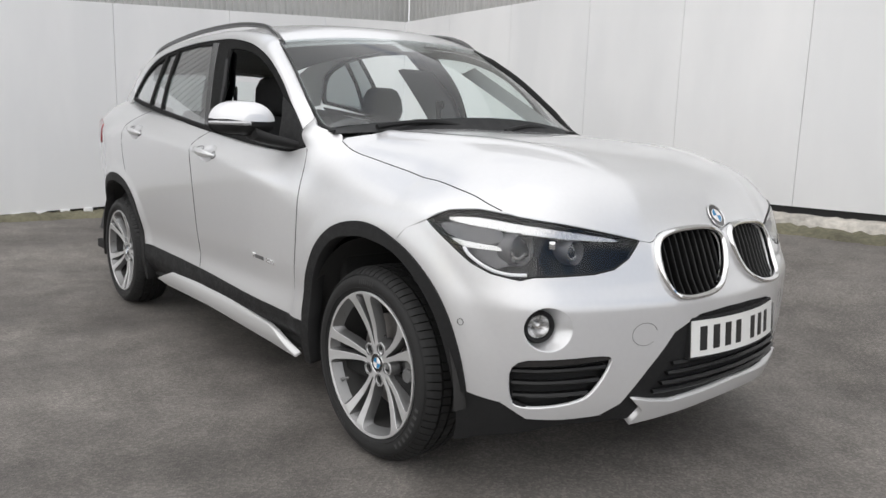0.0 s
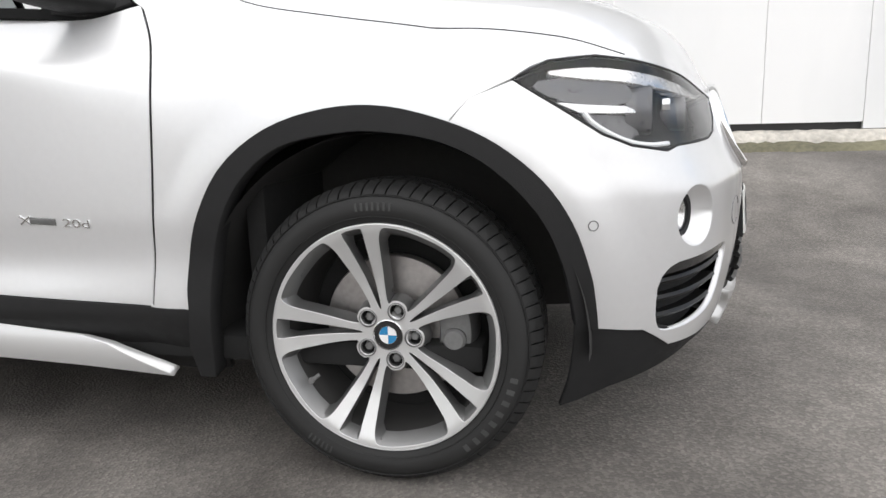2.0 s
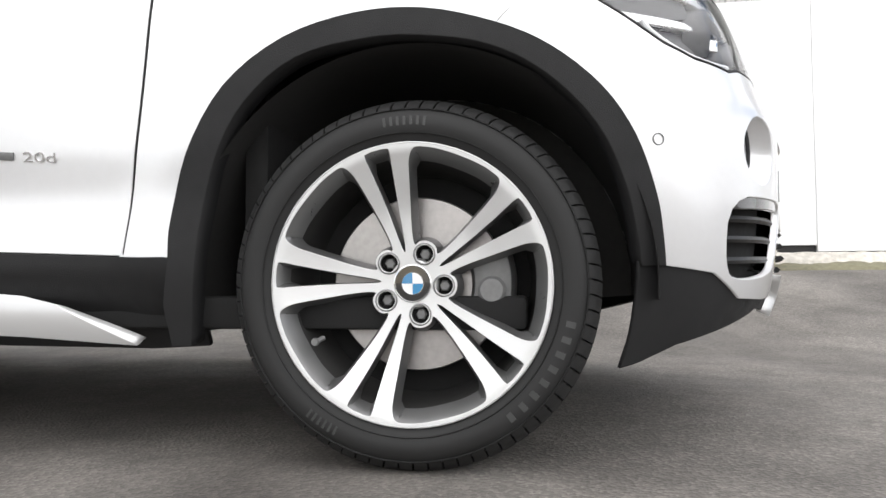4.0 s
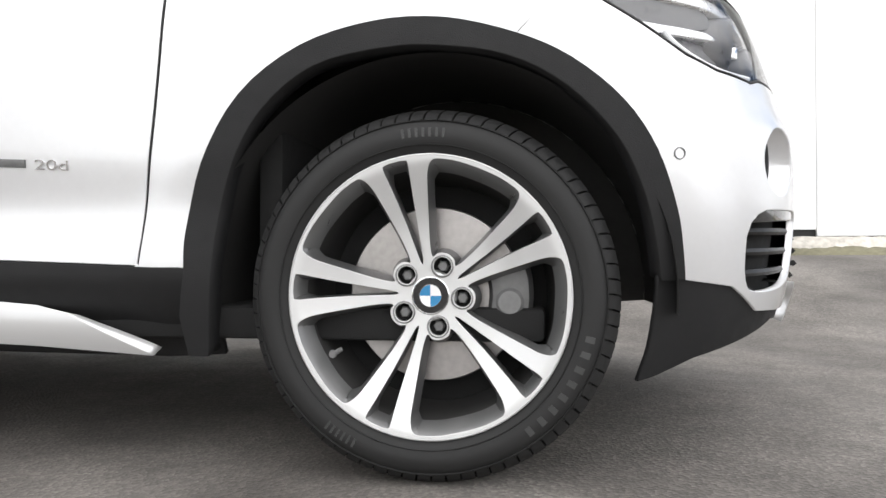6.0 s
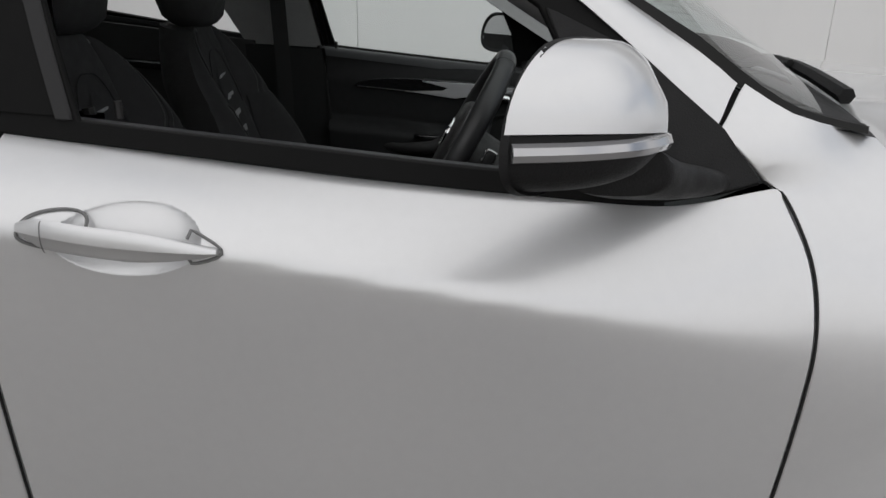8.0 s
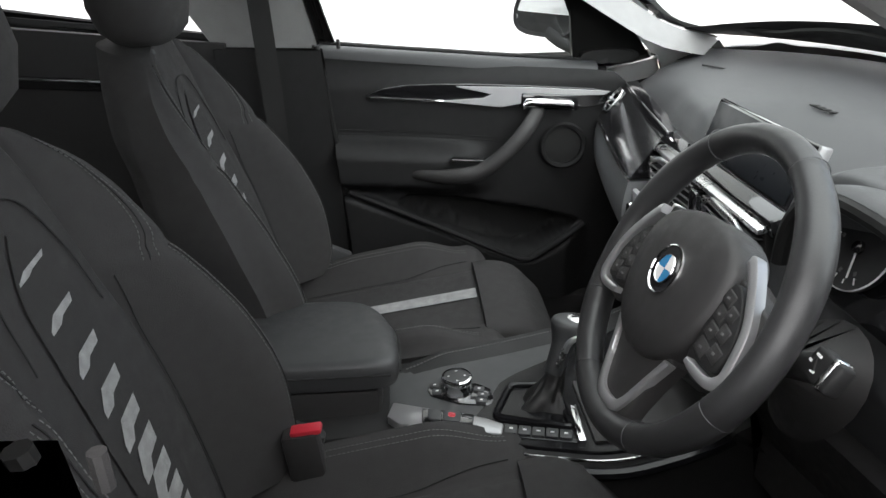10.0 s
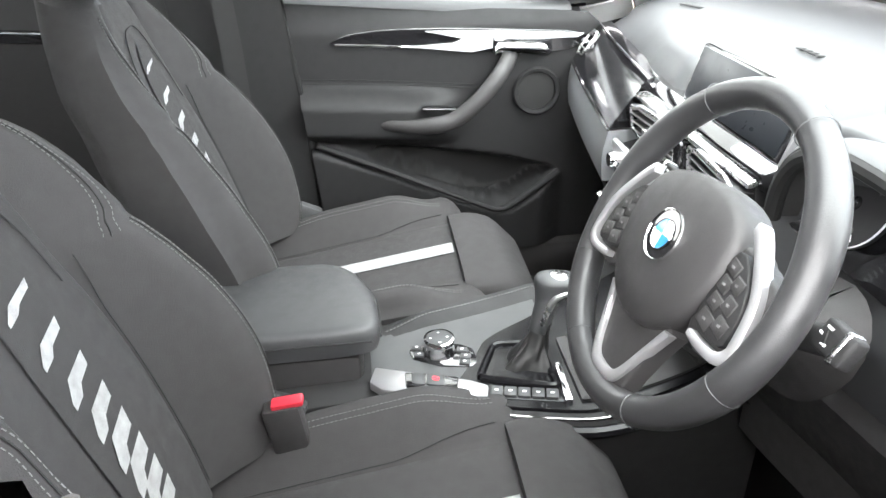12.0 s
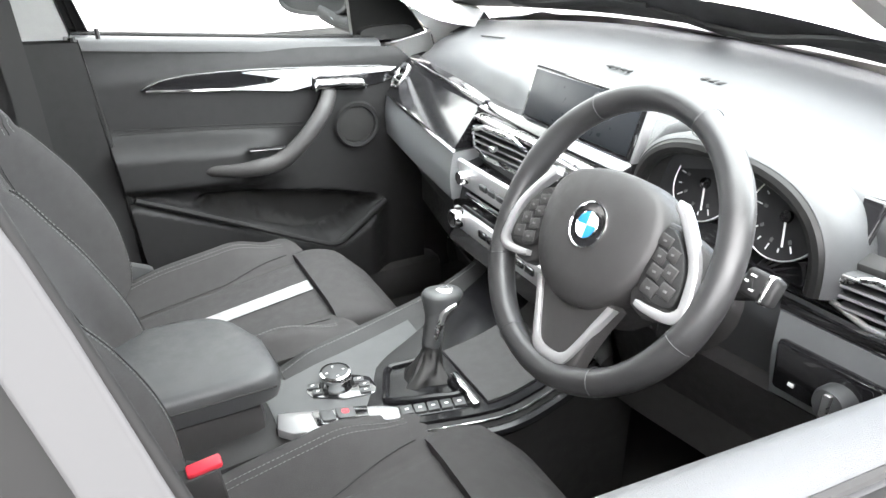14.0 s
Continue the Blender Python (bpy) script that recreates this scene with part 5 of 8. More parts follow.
def build_fog(side):
    q0 = lambda u, z: ((u - 0.565) / 0.068) ** 2 + ((z - 0.578) / 0.064) ** 2

    def dish(u, z):
        p = front(u, z)
        p[..., 0] -= 0.085 * np.clip(1 - q0(np.asarray(u), np.asarray(z)), 0, 1) ** 0.55
        return p
    fog = panel("fog_lamp_recess", dish, bowl, PAINT, car, step=0.008, out=(1, -0.4, 0), flange=0, side=side)
    aim = Vector((0.90, -0.43 * side, 0)).to_track_quat("Z", "Y").to_matrix().to_4x4()
    aim.translation = mir(front_at(0.543, 0.579, 0.032)[0], side)

    def aimed(name, profile, segs, mat, label=""):
        bm = lathe(profile, "z", segs)
        bmesh.ops.transform(bm, matrix=aim, verts=bm.verts[:])
        return part(name, bm, mat, fog, label)
    aimed("fog_lamp", [(0.047, -0.06), (0.047, 0.004), (0.043, 0.010), (0.035, 0.007), (0.033, -0.02)], 36, TRIM, "black-ringed fog lamp")
    aimed("fog_reflector", [(0.0, -0.026), (0.018, -0.020), (0.033, 0.000)], 30, SATIN)
    aimed("fog_lens", [(0.0, 0.010), (0.02, 0.008), (0.034, 0.004)], 30, CLEAR).visible_shadow = False
    aimed("fog_bulb", [(0.0, -0.002), (0.008, -0.004), (0.009, -0.02)], 16, CHROME)


def build_kidney(side):
    k = panel("kidney_grille", front, kidney, VOID, car, step=0.02, out=(1, 0, 0), lift=-0.055, flange=-0.05, side=side, label="chrome-framed black kidney grille")
    ring = dense(kidney, 0.015)
    part("grille_frame", tube([mir(front_at(u, z, -0.004)[0], side) for u, z in ring], 0.0095, 10, closed=True, up=(1, 0, 0), flat=1.3), CHROME, k, "chrome frame")
    inner = np.array(kidney)
    for i in range(10):
        u = 0.972 + i * 0.0345
        col = np.array([[u, z] for z in np.linspace(0.62, 0.86, 80)])
        ok = inside(col, inner)
        if ok.sum() < 6:
            continue
        zs_ = col[ok][:, 1]
        rings = []
        for z in np.linspace(zs_[0] - 0.004, zs_[-1] + 0.002, 12):
            p, n = front_at(u, z, 0.010)
            t = np.cross(n, (0, 0, 1.0))
            t /= np.linalg.norm(t)
            rings.append([mir(p + t * 0.0045 - n * 0.006, side), mir(p + t * 0.002, side), mir(p - t * 0.002, side), mir(p - t * 0.0045 - n * 0.006, side), mir(p - t * 0.0035 - n * 0.035, side), mir(p + t * 0.0035 - n * 0.035, side)])
        part("slat", loft(rings), GRILLE_SHADED, k)


def build_low_grille(side):
    g = panel("lower_grille", front, lowgrille, VOID, car, step=0.02, out=(1, -0.3, 0), lift=-0.040, flange=-0.038, side=side, label="black lower side grille with three bars")
    hood = [(0.460, 0.485), (0.60, 0.491), (0.735, 0.495), (0.755, 0.482), (0.60, 0.474), (0.464, 0.466)]
    panel("hood", front, hood, GLOSS, g, step=0.015, out=(1, -0.3, 0), lift=-0.004, side=side, flange=0.03)
    for z0, z1, u0, u1 in ((0.448, 0.456, 0.462, 0.742), (0.412, 0.418, 0.462, 0.722), (0.374, 0.380, 0.466, 0.690)):
        rings = []
        for t in np.linspace(0, 1, 14):
            p, n = front_at(u0 + (u1 - u0) * t, z0 + (z1 - z0) * t, 0.014)
            rings.append([mir(p + np.array([0, 0, 0.006]), side), mir(p + n * 0.004, side), mir(p - np.array([0, 0, 0.006]), side), mir(p - n * 0.028, side)])
        part("bar", loft(rings), GRILLE_SHADED, g)


for s in (1, -1):
    build_headlamp(s)
    build_fog(s)
    build_kidney(s)
    build_low_grille(s)

intake = new("centre_intake")
intake.parent = car
for z, lift in ((0.365, 0.004), (0.392, 0.010), (0.420, 0.006), (0.447, 0.002)):
    rings = []
    for u in np.linspace(0.90 + (z - 0.36) * 0.9, 2 * L - 0.90 - (z - 0.36) * 0.9, 40):
        p, n = front_at(u, z, -lift)
        rings.append([tuple(p + np.array([0, 0, 0.007])), tuple(p + n * 0.007), tuple(p - np.array([0, 0, 0.007])), tuple(p - n * 0.02)])
    part("bar", loft(rings), GRILLE_SHADED, intake)

def bowed(bm):
    """Bends a flat piece across the nose to follow the bumper."""
    bmesh.ops.subdivide_edges(bm, edges=[e for e in bm.edges if abs(e.verts[0].co.y - e.verts[1].co.y) > 0.2], cuts=11)
    for v in bm.verts:
        v.co.x -= 0.50 * v.co.y ** 2
    return bm


on_plate = lambda d: pose(0.834 + d, 0, 0.516, 90, 0, 90) @ pose(0, 0, 0, -4)
plate = part("number_plate", bowed(slab([(-0.26, -0.0555), (0.26, -0.0555), (0.26, 0.0555), (-0.26, 0.0555)], 0.004, 0, on_plate(0))), PLATE, car, "white number plate with black characters")
part("plate_holder", bowed(slab([(-0.264, -0.065), (0.264, -0.065), (0.264, 0.065), (-0.264, 0.065)], 0.016, 0, on_plate(-0.005))), TRIM, car)
x = -0.213
for i in range(7):
    part("character", bowed(slab([(x - 0.015, -0.037), (x + 0.015, -0.037), (x + 0.015, 0.037), (x - 0.015, 0.037)], 0.001, 0, on_plate(0.0012))), INK, plate)
    x += 0.058 if i != 3 else 0.094

n_b = surface_normal(bonnet_top, np.array([[0.700, 0.0]]), np.array([0, 0, 1.0]))[0]
p_b = bonnet_top(np.array([0.700]), np.array([0.0]))[0]
badge = new("bonnet_badge")
badge.parent = car
badge_disc(badge, Matrix.Translation(p_b + n_b * 0.003) @ Vector(n_b).to_track_quat("Z", "Y").to_matrix().to_4x4(), 0.041)
sp, sn = front_at(u_of(0.422, 0.578), 0.578, -0.001)
to = Matrix.Translation(sp) @ Vector(sn).to_track_quat("Z", "Y").to_matrix().to_4x4()
for s in (1, -1):
    bm = lathe([(0.0085, -0.001), (0.0088, 0.0008), (0.0102, 0.0008), (0.0105, -0.001)], "z", 24)
    bmesh.ops.transform(bm, matrix=(Matrix.Diagonal((1, s, 1, 1)) @ to), verts=bm.verts[:])
    part("parking_sensor", bm, CAST, car)
    ring = [mir(front_at(0.86 + 0.045 * math.cos(a), 0.548 + 0.034 * math.sin(a), -0.0004)[0], s) for a in np.linspace(0.3, math.pi * 1.75, 22)]
    part("tow_eye_cover_gap", tube(ring, 0.0009, 4), CAST, car)

# ---- handles, mirrors, lettering ----
def build_handle(side, door, dx, dz):
    rings = []
    for t in np.linspace(0, 1, 22):
        x = -1.368 + 0.212 * t
        zc = 1.000 - 0.021 * t
        h = 0.018 * (1 - 0.75 * max(0, (t - 0.55) / 0.45) ** 1.6) * min(1, 0.45 + t * 5)
        out = 0.918 + 0.022 * math.sin(math.pi * min(t * 0.9 + 0.08, 1)) ** 0.7
        depth = 0.013
        rings.append([(x + dx, -side * (out - depth * (0.5 - 0.5 * math.cos(a)) - (0.004 if math.sin(a) < -0.3 else 0)), zc + dz + h * math.sin(a)) for a in np.linspace(0, 2 * math.pi, 16, endpoint=False)])
    h1 = part("door_handle", loft(rings), PAINT, door)
    part("handle_joint", loft([[(-1.333 + dx + o, -side * (0.9405 - 0.013 * (0.5 - 0.5 * math.cos(a))), 0.997 + dz + 0.0178 * math.sin(a)) for a in np.linspace(-1.5, 1.5, 9)] for o in (0, 0.0016)], closed_ring=False, cap=False), CAST, h1)
    gasket = rounded([(-1.376, 0.995), (-1.365, 1.012), (-1.33, 1.018), (-1.302, 1.013), (-1.30, 0.998), (-1.305, 0.975), (-1.345, 0.978), (-1.372, 0.985)], 2)
    part("handle_gasket", tube([(x + dx, -side * (float(half_y(x + dx, z + dz)) + 0.001), z + dz) for x, z in gasket], 0.0022, 6, closed=True, up=(0, 1, 0)), CAST, h1)
    tip = rounded([(-1.192, 0.999), (-1.18, 0.995), (-1.154, 0.982), (-1.153, 0.974), (-1.175, 0.966), (-1.19, 0.9645)], 1)
    part("handle_gasket", tube([(x + dx, -side * (float(half_y(x + dx, z + dz)) + 0.001), z + dz) for x, z in tip], 0.002, 6, up=(0, 1, 0)), CAST, h1)


for s in (1, -1):
    build_handle(s, doors[s], 0, 0)
    build_handle(s, doors[2 * s], -0.965, 0.078)


MIRROR = material("mirror_glass", (0.9, 0.9, 0.9), 0.01, metal=1.0)


INDICATOR = material("indicator_lens", (0.45, 0.45, 0.46), 0.12, metal=0.5, coat=1.0)


def build_mirror(side):
    m = new("door_mirror")
    m.parent = car
    m["label"] = "white door mirror with a clear indicator strip and black foot"
    cy = 0.956
    half_w = spline((0, 0.3, 0.7, 1.0), (0.100, 0.098, 0.084, 0.050))
    top_h = spline((0, 0.3, 0.7, 1.0), (0.084, 0.082, 0.066, 0.032))
    low_h = spline((0, 0.3, 0.7, 1.0), (0.050, 0.049, 0.040, 0.016))

    def place(t, y, z):
        return (-0.866 + 0.64 * (1.061 - y) * (1 - 0.8 * t) + 0.142 * t, -side * y, z)

    def section(t, a0, a1, k, grow=0.0):
        out = []
        for a in np.linspace(a0, a1, k):
            c, sn = math.cos(a), math.sin(a)
            h = float(top_h(t)) if sn > 0 else float(low_h(t))
            taper = 1 - 0.24 * max(sn, 0) ** 1.5
            out.append(place(t, cy - 0.03 * t + (float(half_w(t)) * taper + grow) * math.copysign(abs(c) ** 0.62, c), 1.124 + (h + grow) * math.copysign(abs(sn) ** 0.7, sn)))
        return out
    ts = np.r_[0, 0.02, np.linspace(0.08, 0.92, 10), 0.97, 1.0]
    part("mirror_cap", loft([section(t, 0.07, math.pi - 0.07, 24) for t in ts], closed_ring=True), PAINT, m)
    part("mirror_lower", loft([section(t, 0.06, -math.pi - 0.06, 26, -0.003) for t in ts], closed_ring=True), TRIM, m)
    edge = [section(t, 0.02, 0.03, 2, -0.003)[0] for t in np.linspace(0.03, 0.98, 14)] + [section(0.98, a, a + 0.01, 2, -0.003)[0] for a in np.linspace(0.2, 1.1, 5)]
    part("indicator", tube([(p[0], p[1], 1.121) for p in edge], 0.0085, 8), INDICATOR, m, "clear indicator strip")
    loop = [(math.copysign(abs(math.cos(a)) ** 0.62, math.cos(a)), math.copysign(abs(math.sin(a)) ** 0.7, math.sin(a))) for a in np.linspace(0, 2 * math.pi, 48, endpoint=False)]
    ring = lambda g, dx: [(p[0] + dx, p[1], p[2]) for p in [place(0, cy + (0.100 * (1 - 0.24 * max(sn, 0) ** 1.5) + g) * c, 1.124 + ((0.084 if sn > 0 else 0.050) + g) * sn) for c, sn in loop]]
    bm = bmesh.new()
    bm.faces.new([bm.verts.new(p) for p in ring(-0.010, 0.004)])
    part("mirror_pane", bm, MIRROR, m)
    part("mirror_frame", loft([ring(-0.012, 0.005), ring(-0.009, -0.002), ring(-0.003, -0.005), ring(0.0005, -0.003), ring(0.000, 0.004)], cap=False), TRIM, m)
    foot = []
    for k, p in enumerate(smooth_path([(-0.655, 0.795, 1.042), (-0.675, 0.84, 1.052), (-0.715, 0.89, 1.066), (-0.745, 0.935, 1.084)], 5)):
        w, h = 0.075 - 0.0016 * k, 0.017 + 0.0006 * k
        foot.append([(p[0] + w * math.copysign(abs(math.cos(a)) ** 0.7, math.cos(a)), -side * p[1], p[2] + h * math.copysign(abs(math.sin(a)) ** 0.8, math.sin(a))) for a in np.linspace(0, 2 * math.pi, 24, endpoint=False)])
    part("mirror_foot", loft(foot), TRIM, m, smooth=60)
    sail = [(-0.748, 1.033), (-0.67, 1.024), (-0.60, 1.034), (-0.556, 1.046), (-0.60, 1.102), (-0.70, 1.182), (-0.806, 1.230), (-0.768, 1.15)]
    panel("mirror_sail", cabin, sail, TRIM, m, step=0.02, side=side, lift=0.006, flange=0.03)


for s in (1, -1):
    build_mirror(s)


def lettering(text, size, m, mat, parent, name="lettering", thick=0.0015):
    """Raised letters as a mesh, laid by the matrix m (x along the line, z out of the surface)."""
    c = bpy.data.curves.new(name, "FONT")
    c.body, c.size, c.extrude, c.align_x = text, size, thick, "CENTER"
    tmp = new("tmp_text", c)
    mesh = bpy.data.meshes.new_from_object(tmp)
    bpy.data.objects.remove(tmp)
    mesh.transform(m)
    return as_object(name, mesh, mat, parent)


def on_flank(x, z, side=1, lift=0.001):
    uv = np.array([[x, z]])
    n = surface_normal(flank, uv, np.array([0, -1.0, 0]))[0]
    p = flank(uv[:, 0], uv[:, 1])[0] + n * lift
    ax = Vector((1, 0, 0)) - Vector(n) * n[0]
    ax.normalize()
    up = Vector(n).cross(ax)
    m = Matrix((ax, up, Vector(n))).transposed().to_4x4()
    m.translation = p
    return m


tilt = pose(0, 0, 0, 0, 0, -3)
letters = lettering("20d", 0.030, on_flank(-0.703, 0.5685) @ tilt @ Matrix.Diagonal((1.55, 0.9, 1, 1)), CHROME, doors[1], "door_lettering")
part("door_badge_bar", slab([(-0.035, -0.0075), (0.03, -0.0075), (0.03, 0.0075), (-0.035, 0.0075)], 0.003, 0.0006, on_flank(-0.785, 0.582, lift=0.003) @ tilt), CAST, letters)
for a in (35, -35):
    part("door_badge_cross", slab([(-0.017, -0.002), (0.017, -0.002), (0.017, 0.002), (-0.017, 0.002)], 0.003, 0.0005, on_flank(-0.832, 0.585, lift=0.003) @ pose(0, 0, 0, 0, 0, a)), CHROME, letters)

# ---- the cabin: linings, seats ----
CLOTH = material("dark_grey_seat_cloth", (0.0243, 0.0231, 0.0235), 0.85, grain=0.14, scale=700, bump=0.0006)
CLOTH_MID = material("woven_centre_cloth", (0.0239, 0.0231, 0.0231), 0.9, grain=0.2, scale=1100, bump=0.0008)
SOFT = material("soft_black_plastic", (0.0239, 0.0229, 0.0231), 0.55, grain=0.1, scale=900, bump=0.0004)
DASH_TOP = material("dashboard_skin", (0.0477, 0.0493, 0.0516), 0.5, grain=0.03, spread=0.02, scale=900, bump=0.0004)
LEATHER = material("steering_leather", (0.0231, 0.0231, 0.0239), 0.40, grain=0.1, scale=700, bump=0.00015)
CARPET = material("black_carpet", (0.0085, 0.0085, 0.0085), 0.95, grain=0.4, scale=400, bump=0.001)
THREAD = material("grey_stitching", (0.1155, 0.1155, 0.1155), 0.8)
STRIPE = material("silver_grey_weave", (0.2772, 0.2772, 0.2772), 0.5, grain=0.35, scale=900, bump=0.0008)
PILLAR_CLOTH = material("light_pillar_trim", (0.2772, 0.2772, 0.2772), 0.8, grain=0.08, scale=400)
RED = material("red_plastic", (0.4235, 0.0231, 0.0385), 0.35, grain=0.05, scale=200)
GREY_PL = material("grey_plastic", (0.0385, 0.04, 0.0416), 0.5, grain=0.1, scale=500)

INLAY_BLACK = material("black_gloss_inlay", (0.009, 0.009, 0.010), 0.11, sheen=0.5)
DECK = material("dark_gloss_deck", (0.008, 0.008, 0.009), 0.16, sheen=0.22)
ARM_PAD = material("grey_padded_leatherette", (0.0354, 0.0362, 0.0377), 0.5, grain=0.06, scale=700, bump=0.0003)
CONSOLE_PL = material("black_console_plastic", (0.0154, 0.0154, 0.0158), 0.6, sheen=0.3, grain=0.08, scale=600, bump=0.0004)

part("floor_pan", box((3.6, 1.66, 0.06), (-1.60, 0, 0.285), 0.01), CARPET, car)
part("bulkhead", box((0.05, 1.56, 0.66), (-0.32, 0, 0.66), 0.01), VOID, car)
part("sill_step", box((1.7, 0.10, 0.12), (-1.4, -0.74, 0.36), 0.03), SOFT, car)
part("sill_step", box((1.7, 0.10, 0.12), (-1.4, 0.74, 0.36), 0.03), SOFT, car)


def sheet(fn, us_, vs_):
    return loft([[tuple(fn(u, v)) for v in vs_] for u in us_], closed_ring=False, cap=False)


def build_seat(cy, lean):
    """A bolstered front seat with its middle at cy; lean brings the top of its back forward."""
    seat = new("front_seat")
    seat.parent = car
    seat["label"] = "dark cloth sports seat with a silver dashed centre strip"
    T = lambda p: (p[0], p[1] + cy, p[2])
    # backrest: s up the back 0..1, v across -1..1
    z_of = lambda s_: 0.600 + 0.545 * s_
    half = spline((0, 0.15, 0.4, 0.60, 0.70, 0.78, 0.90, 1.0), (0.236, 0.260, 0.270, 0.250, 0.230, 0.226, 0.190, 0.120))
    bol = spline((0, 0.12, 0.30, 0.48, 0.62, 0.72, 0.85, 1.0), (0.075, 0.100, 0.112, 0.100, 0.078, 0.060, 0.036, 0.006))

    def back_front(s_, v):
        x = -1.455 - 0.160 * s_ + lean * (0.3 + 0.7 * s_) + 0.008 * math.sin(math.pi * min(s_ * 1.2, 1)) - 0.03 * max(0, s_ - 0.85) ** 1.0
        w = float(half(s_))
        b = float(bol(s_)) * ease((abs(v) - 0.44) / 0.36) * (1 - 0.55 * ease((abs(v) - 0.80) / 0.20)) * (1 - 0.09 * math.exp(-((s_ - 0.715 + 0.10 * (abs(v) - 0.7)) / 0.018) ** 2) * ease((abs(v) - 0.45) / 0.1))
        groove = -0.007 * math.exp(-((abs(v) - 0.47) / 0.03) ** 2) - 0.0035 * math.exp(-((abs(v) - 0.81) / 0.022) ** 2)
        return (x + b + groove, w * v, z_of(s_) + 0.03 * (1 - v * v) * ease((s_ - 0.8) / 0.2))
    vs_ = np.linspace(-1, 1, 61)
    ss = np.r_[np.linspace(0, 0.64, 20), np.linspace(0.655, 0.78, 12), np.linspace(0.81, 0.9, 4), 0.94, 0.97, 1.0]
    rings = []
    for s_ in ss:
        f = [back_front(s_, v) for v in vs_]
        w = float(half(s_))
        x_rear = -1.455 - 0.160 * s_ + lean * (0.3 + 0.7 * s_) - 0.115 + 0.06 * max(0, s_ - 0.8)
        rear_ = [(x_rear + 0.075 * abs(v) ** 4, w * 0.97 * v, f[30][2] - 0.02 * abs(v) ** 3) for v in vs_[::-1]]
        rings.append([T(p) for p in f + rear_])
    back = part("backrest", loft(rings), CLOTH, seat, smooth=50)
    mid = [[T((lambda p: (p[0] + 0.0035, p[1], p[2]))(back_front(s_, v))) for v in np.linspace(-0.20, 0.20, 9) * (1 - 0.85 * max(0.0, (s_ - 0.70) / 0.16) ** 2.2)] for s_ in np.linspace(0.03, 0.86, 30)]
    part("centre_strip", loft(mid, closed_ring=False, cap=False), CLOTH_MID, back)
    for i in range(9):
        zc = 1.038 - 0.0525 * i + 0.0014 * i * (i - 1)
        h = min(0.007 + 0.0052 * i, 0.034)
        s_ = (zc - 0.600) / 0.545
        q = []
        for dz, y0, y1 in ((h * 0.5, -0.014, 0.031), (-h * 0.20, -0.029, 0.026), (-h * 0.25, -0.030, 0.000), (-h * 0.62, -0.031, -0.010)):
            w = float(half(s_ + dz / 0.545))
            q.append([T((lambda p: (p[0] + 0.0052, p[1], p[2]))(back_front(s_ + dz / 0.545 + 0.10 * y / 0.545, y / w))) for y in np.linspace(y0, y1, 5)])
        part("silver_dash", loft(q, closed_ring=False, cap=False), STRIPE, back)
    for sg in (1, -1):
        raised = lambda v, s_, h: T((lambda p: (p[0] + h, p[1], p[2]))(back_front(s_, sg * v)))
        # the bolster's ridge seam with stitches on both sides
        part("seam", tube([raised(0.79, s_, 0.0010) for s_ in np.linspace(0.02, 0.70, 50)], 0.0011, 5), VOID, back)
        for off in (-0.028, 0.028):
            stitch_row([raised(0.79 + off, s_, 0.0018) for s_ in np.linspace(0.02, 0.70, 80)], back, THREAD)
        # edge of the insert
        part("seam", tube([raised(0.46 + 0.05 * ease((s_ - 0.45) / 0.3), s_, 0.0055) for s_ in np.linspace(0.03, 0.68, 40)], 0.0012, 5), VOID, back)
        # the shoulder panel's seam running down into the bolster
        down = np.linspace(0, 1, 30)
        curve = lambda t: (0.80 - 0.05 * t - 0.10 * t ** 3, 0.975 - 0.29 * t)
        part("seam", tube([raised(curve(t)[0], curve(t)[1], 0.0012) for t in down], 0.0012, 5), VOID, back)
        for off in (-0.03, 0.03):
            stitch_row([raised(curve(t)[0] + off, curve(t)[1], 0.0024) for t in down], back, THREAD)
    part("insert_arch", tube([T((lambda p: (p[0] + 0.0035, p[1], p[2]))(back_front(0.66 + 0.24 * math.sin(a) ** 0.8, 0.34 * math.copysign(abs(math.cos(a)) ** 0.6, math.cos(a))))) for a in np.linspace(0, math.pi, 40)], 0.0012, 5), VOID, back)
    # headrest
    hr = []
    for t, w, d in ((0, 0.060, 0.030), (0.05, 0.090, 0.048), (0.14, 0.116, 0.064), (0.35, 0.130, 0.074), (0.7, 0.124, 0.066), (0.92, 0.100, 0.048), (1.0, 0.070, 0.024)):
        z = 1.165 + 0.200 * t + 0.4 * lean
        x = -1.640 - 0.012 * t + lean
        hr.append([T((x + d * math.copysign(abs(math.cos(a)) ** 0.8, math.cos(a)), w * math.copysign(abs(math.sin(a)) ** 0.75, math.sin(a)), z)) for a in np.linspace(0, 2 * math.pi, 28, endpoint=False)])
    head = part("headrest", loft(hr), CLOTH, seat, smooth=50)
    for sg in (1, -1):
        part("headrest_post", tube([T((-1.640 + lean, 0.055 * sg, 1.10)), T((-1.640 + lean, 0.055 * sg, 1.20))], 0.006, 8), CHROME, head)
        part("post_guide", lathe([(0.0, 0.006), (0.014, 0.004), (0.018, -0.004)], "z", 14, T((-1.632 + lean, 0.055 * sg, 1.158))), GREY_PL, head)

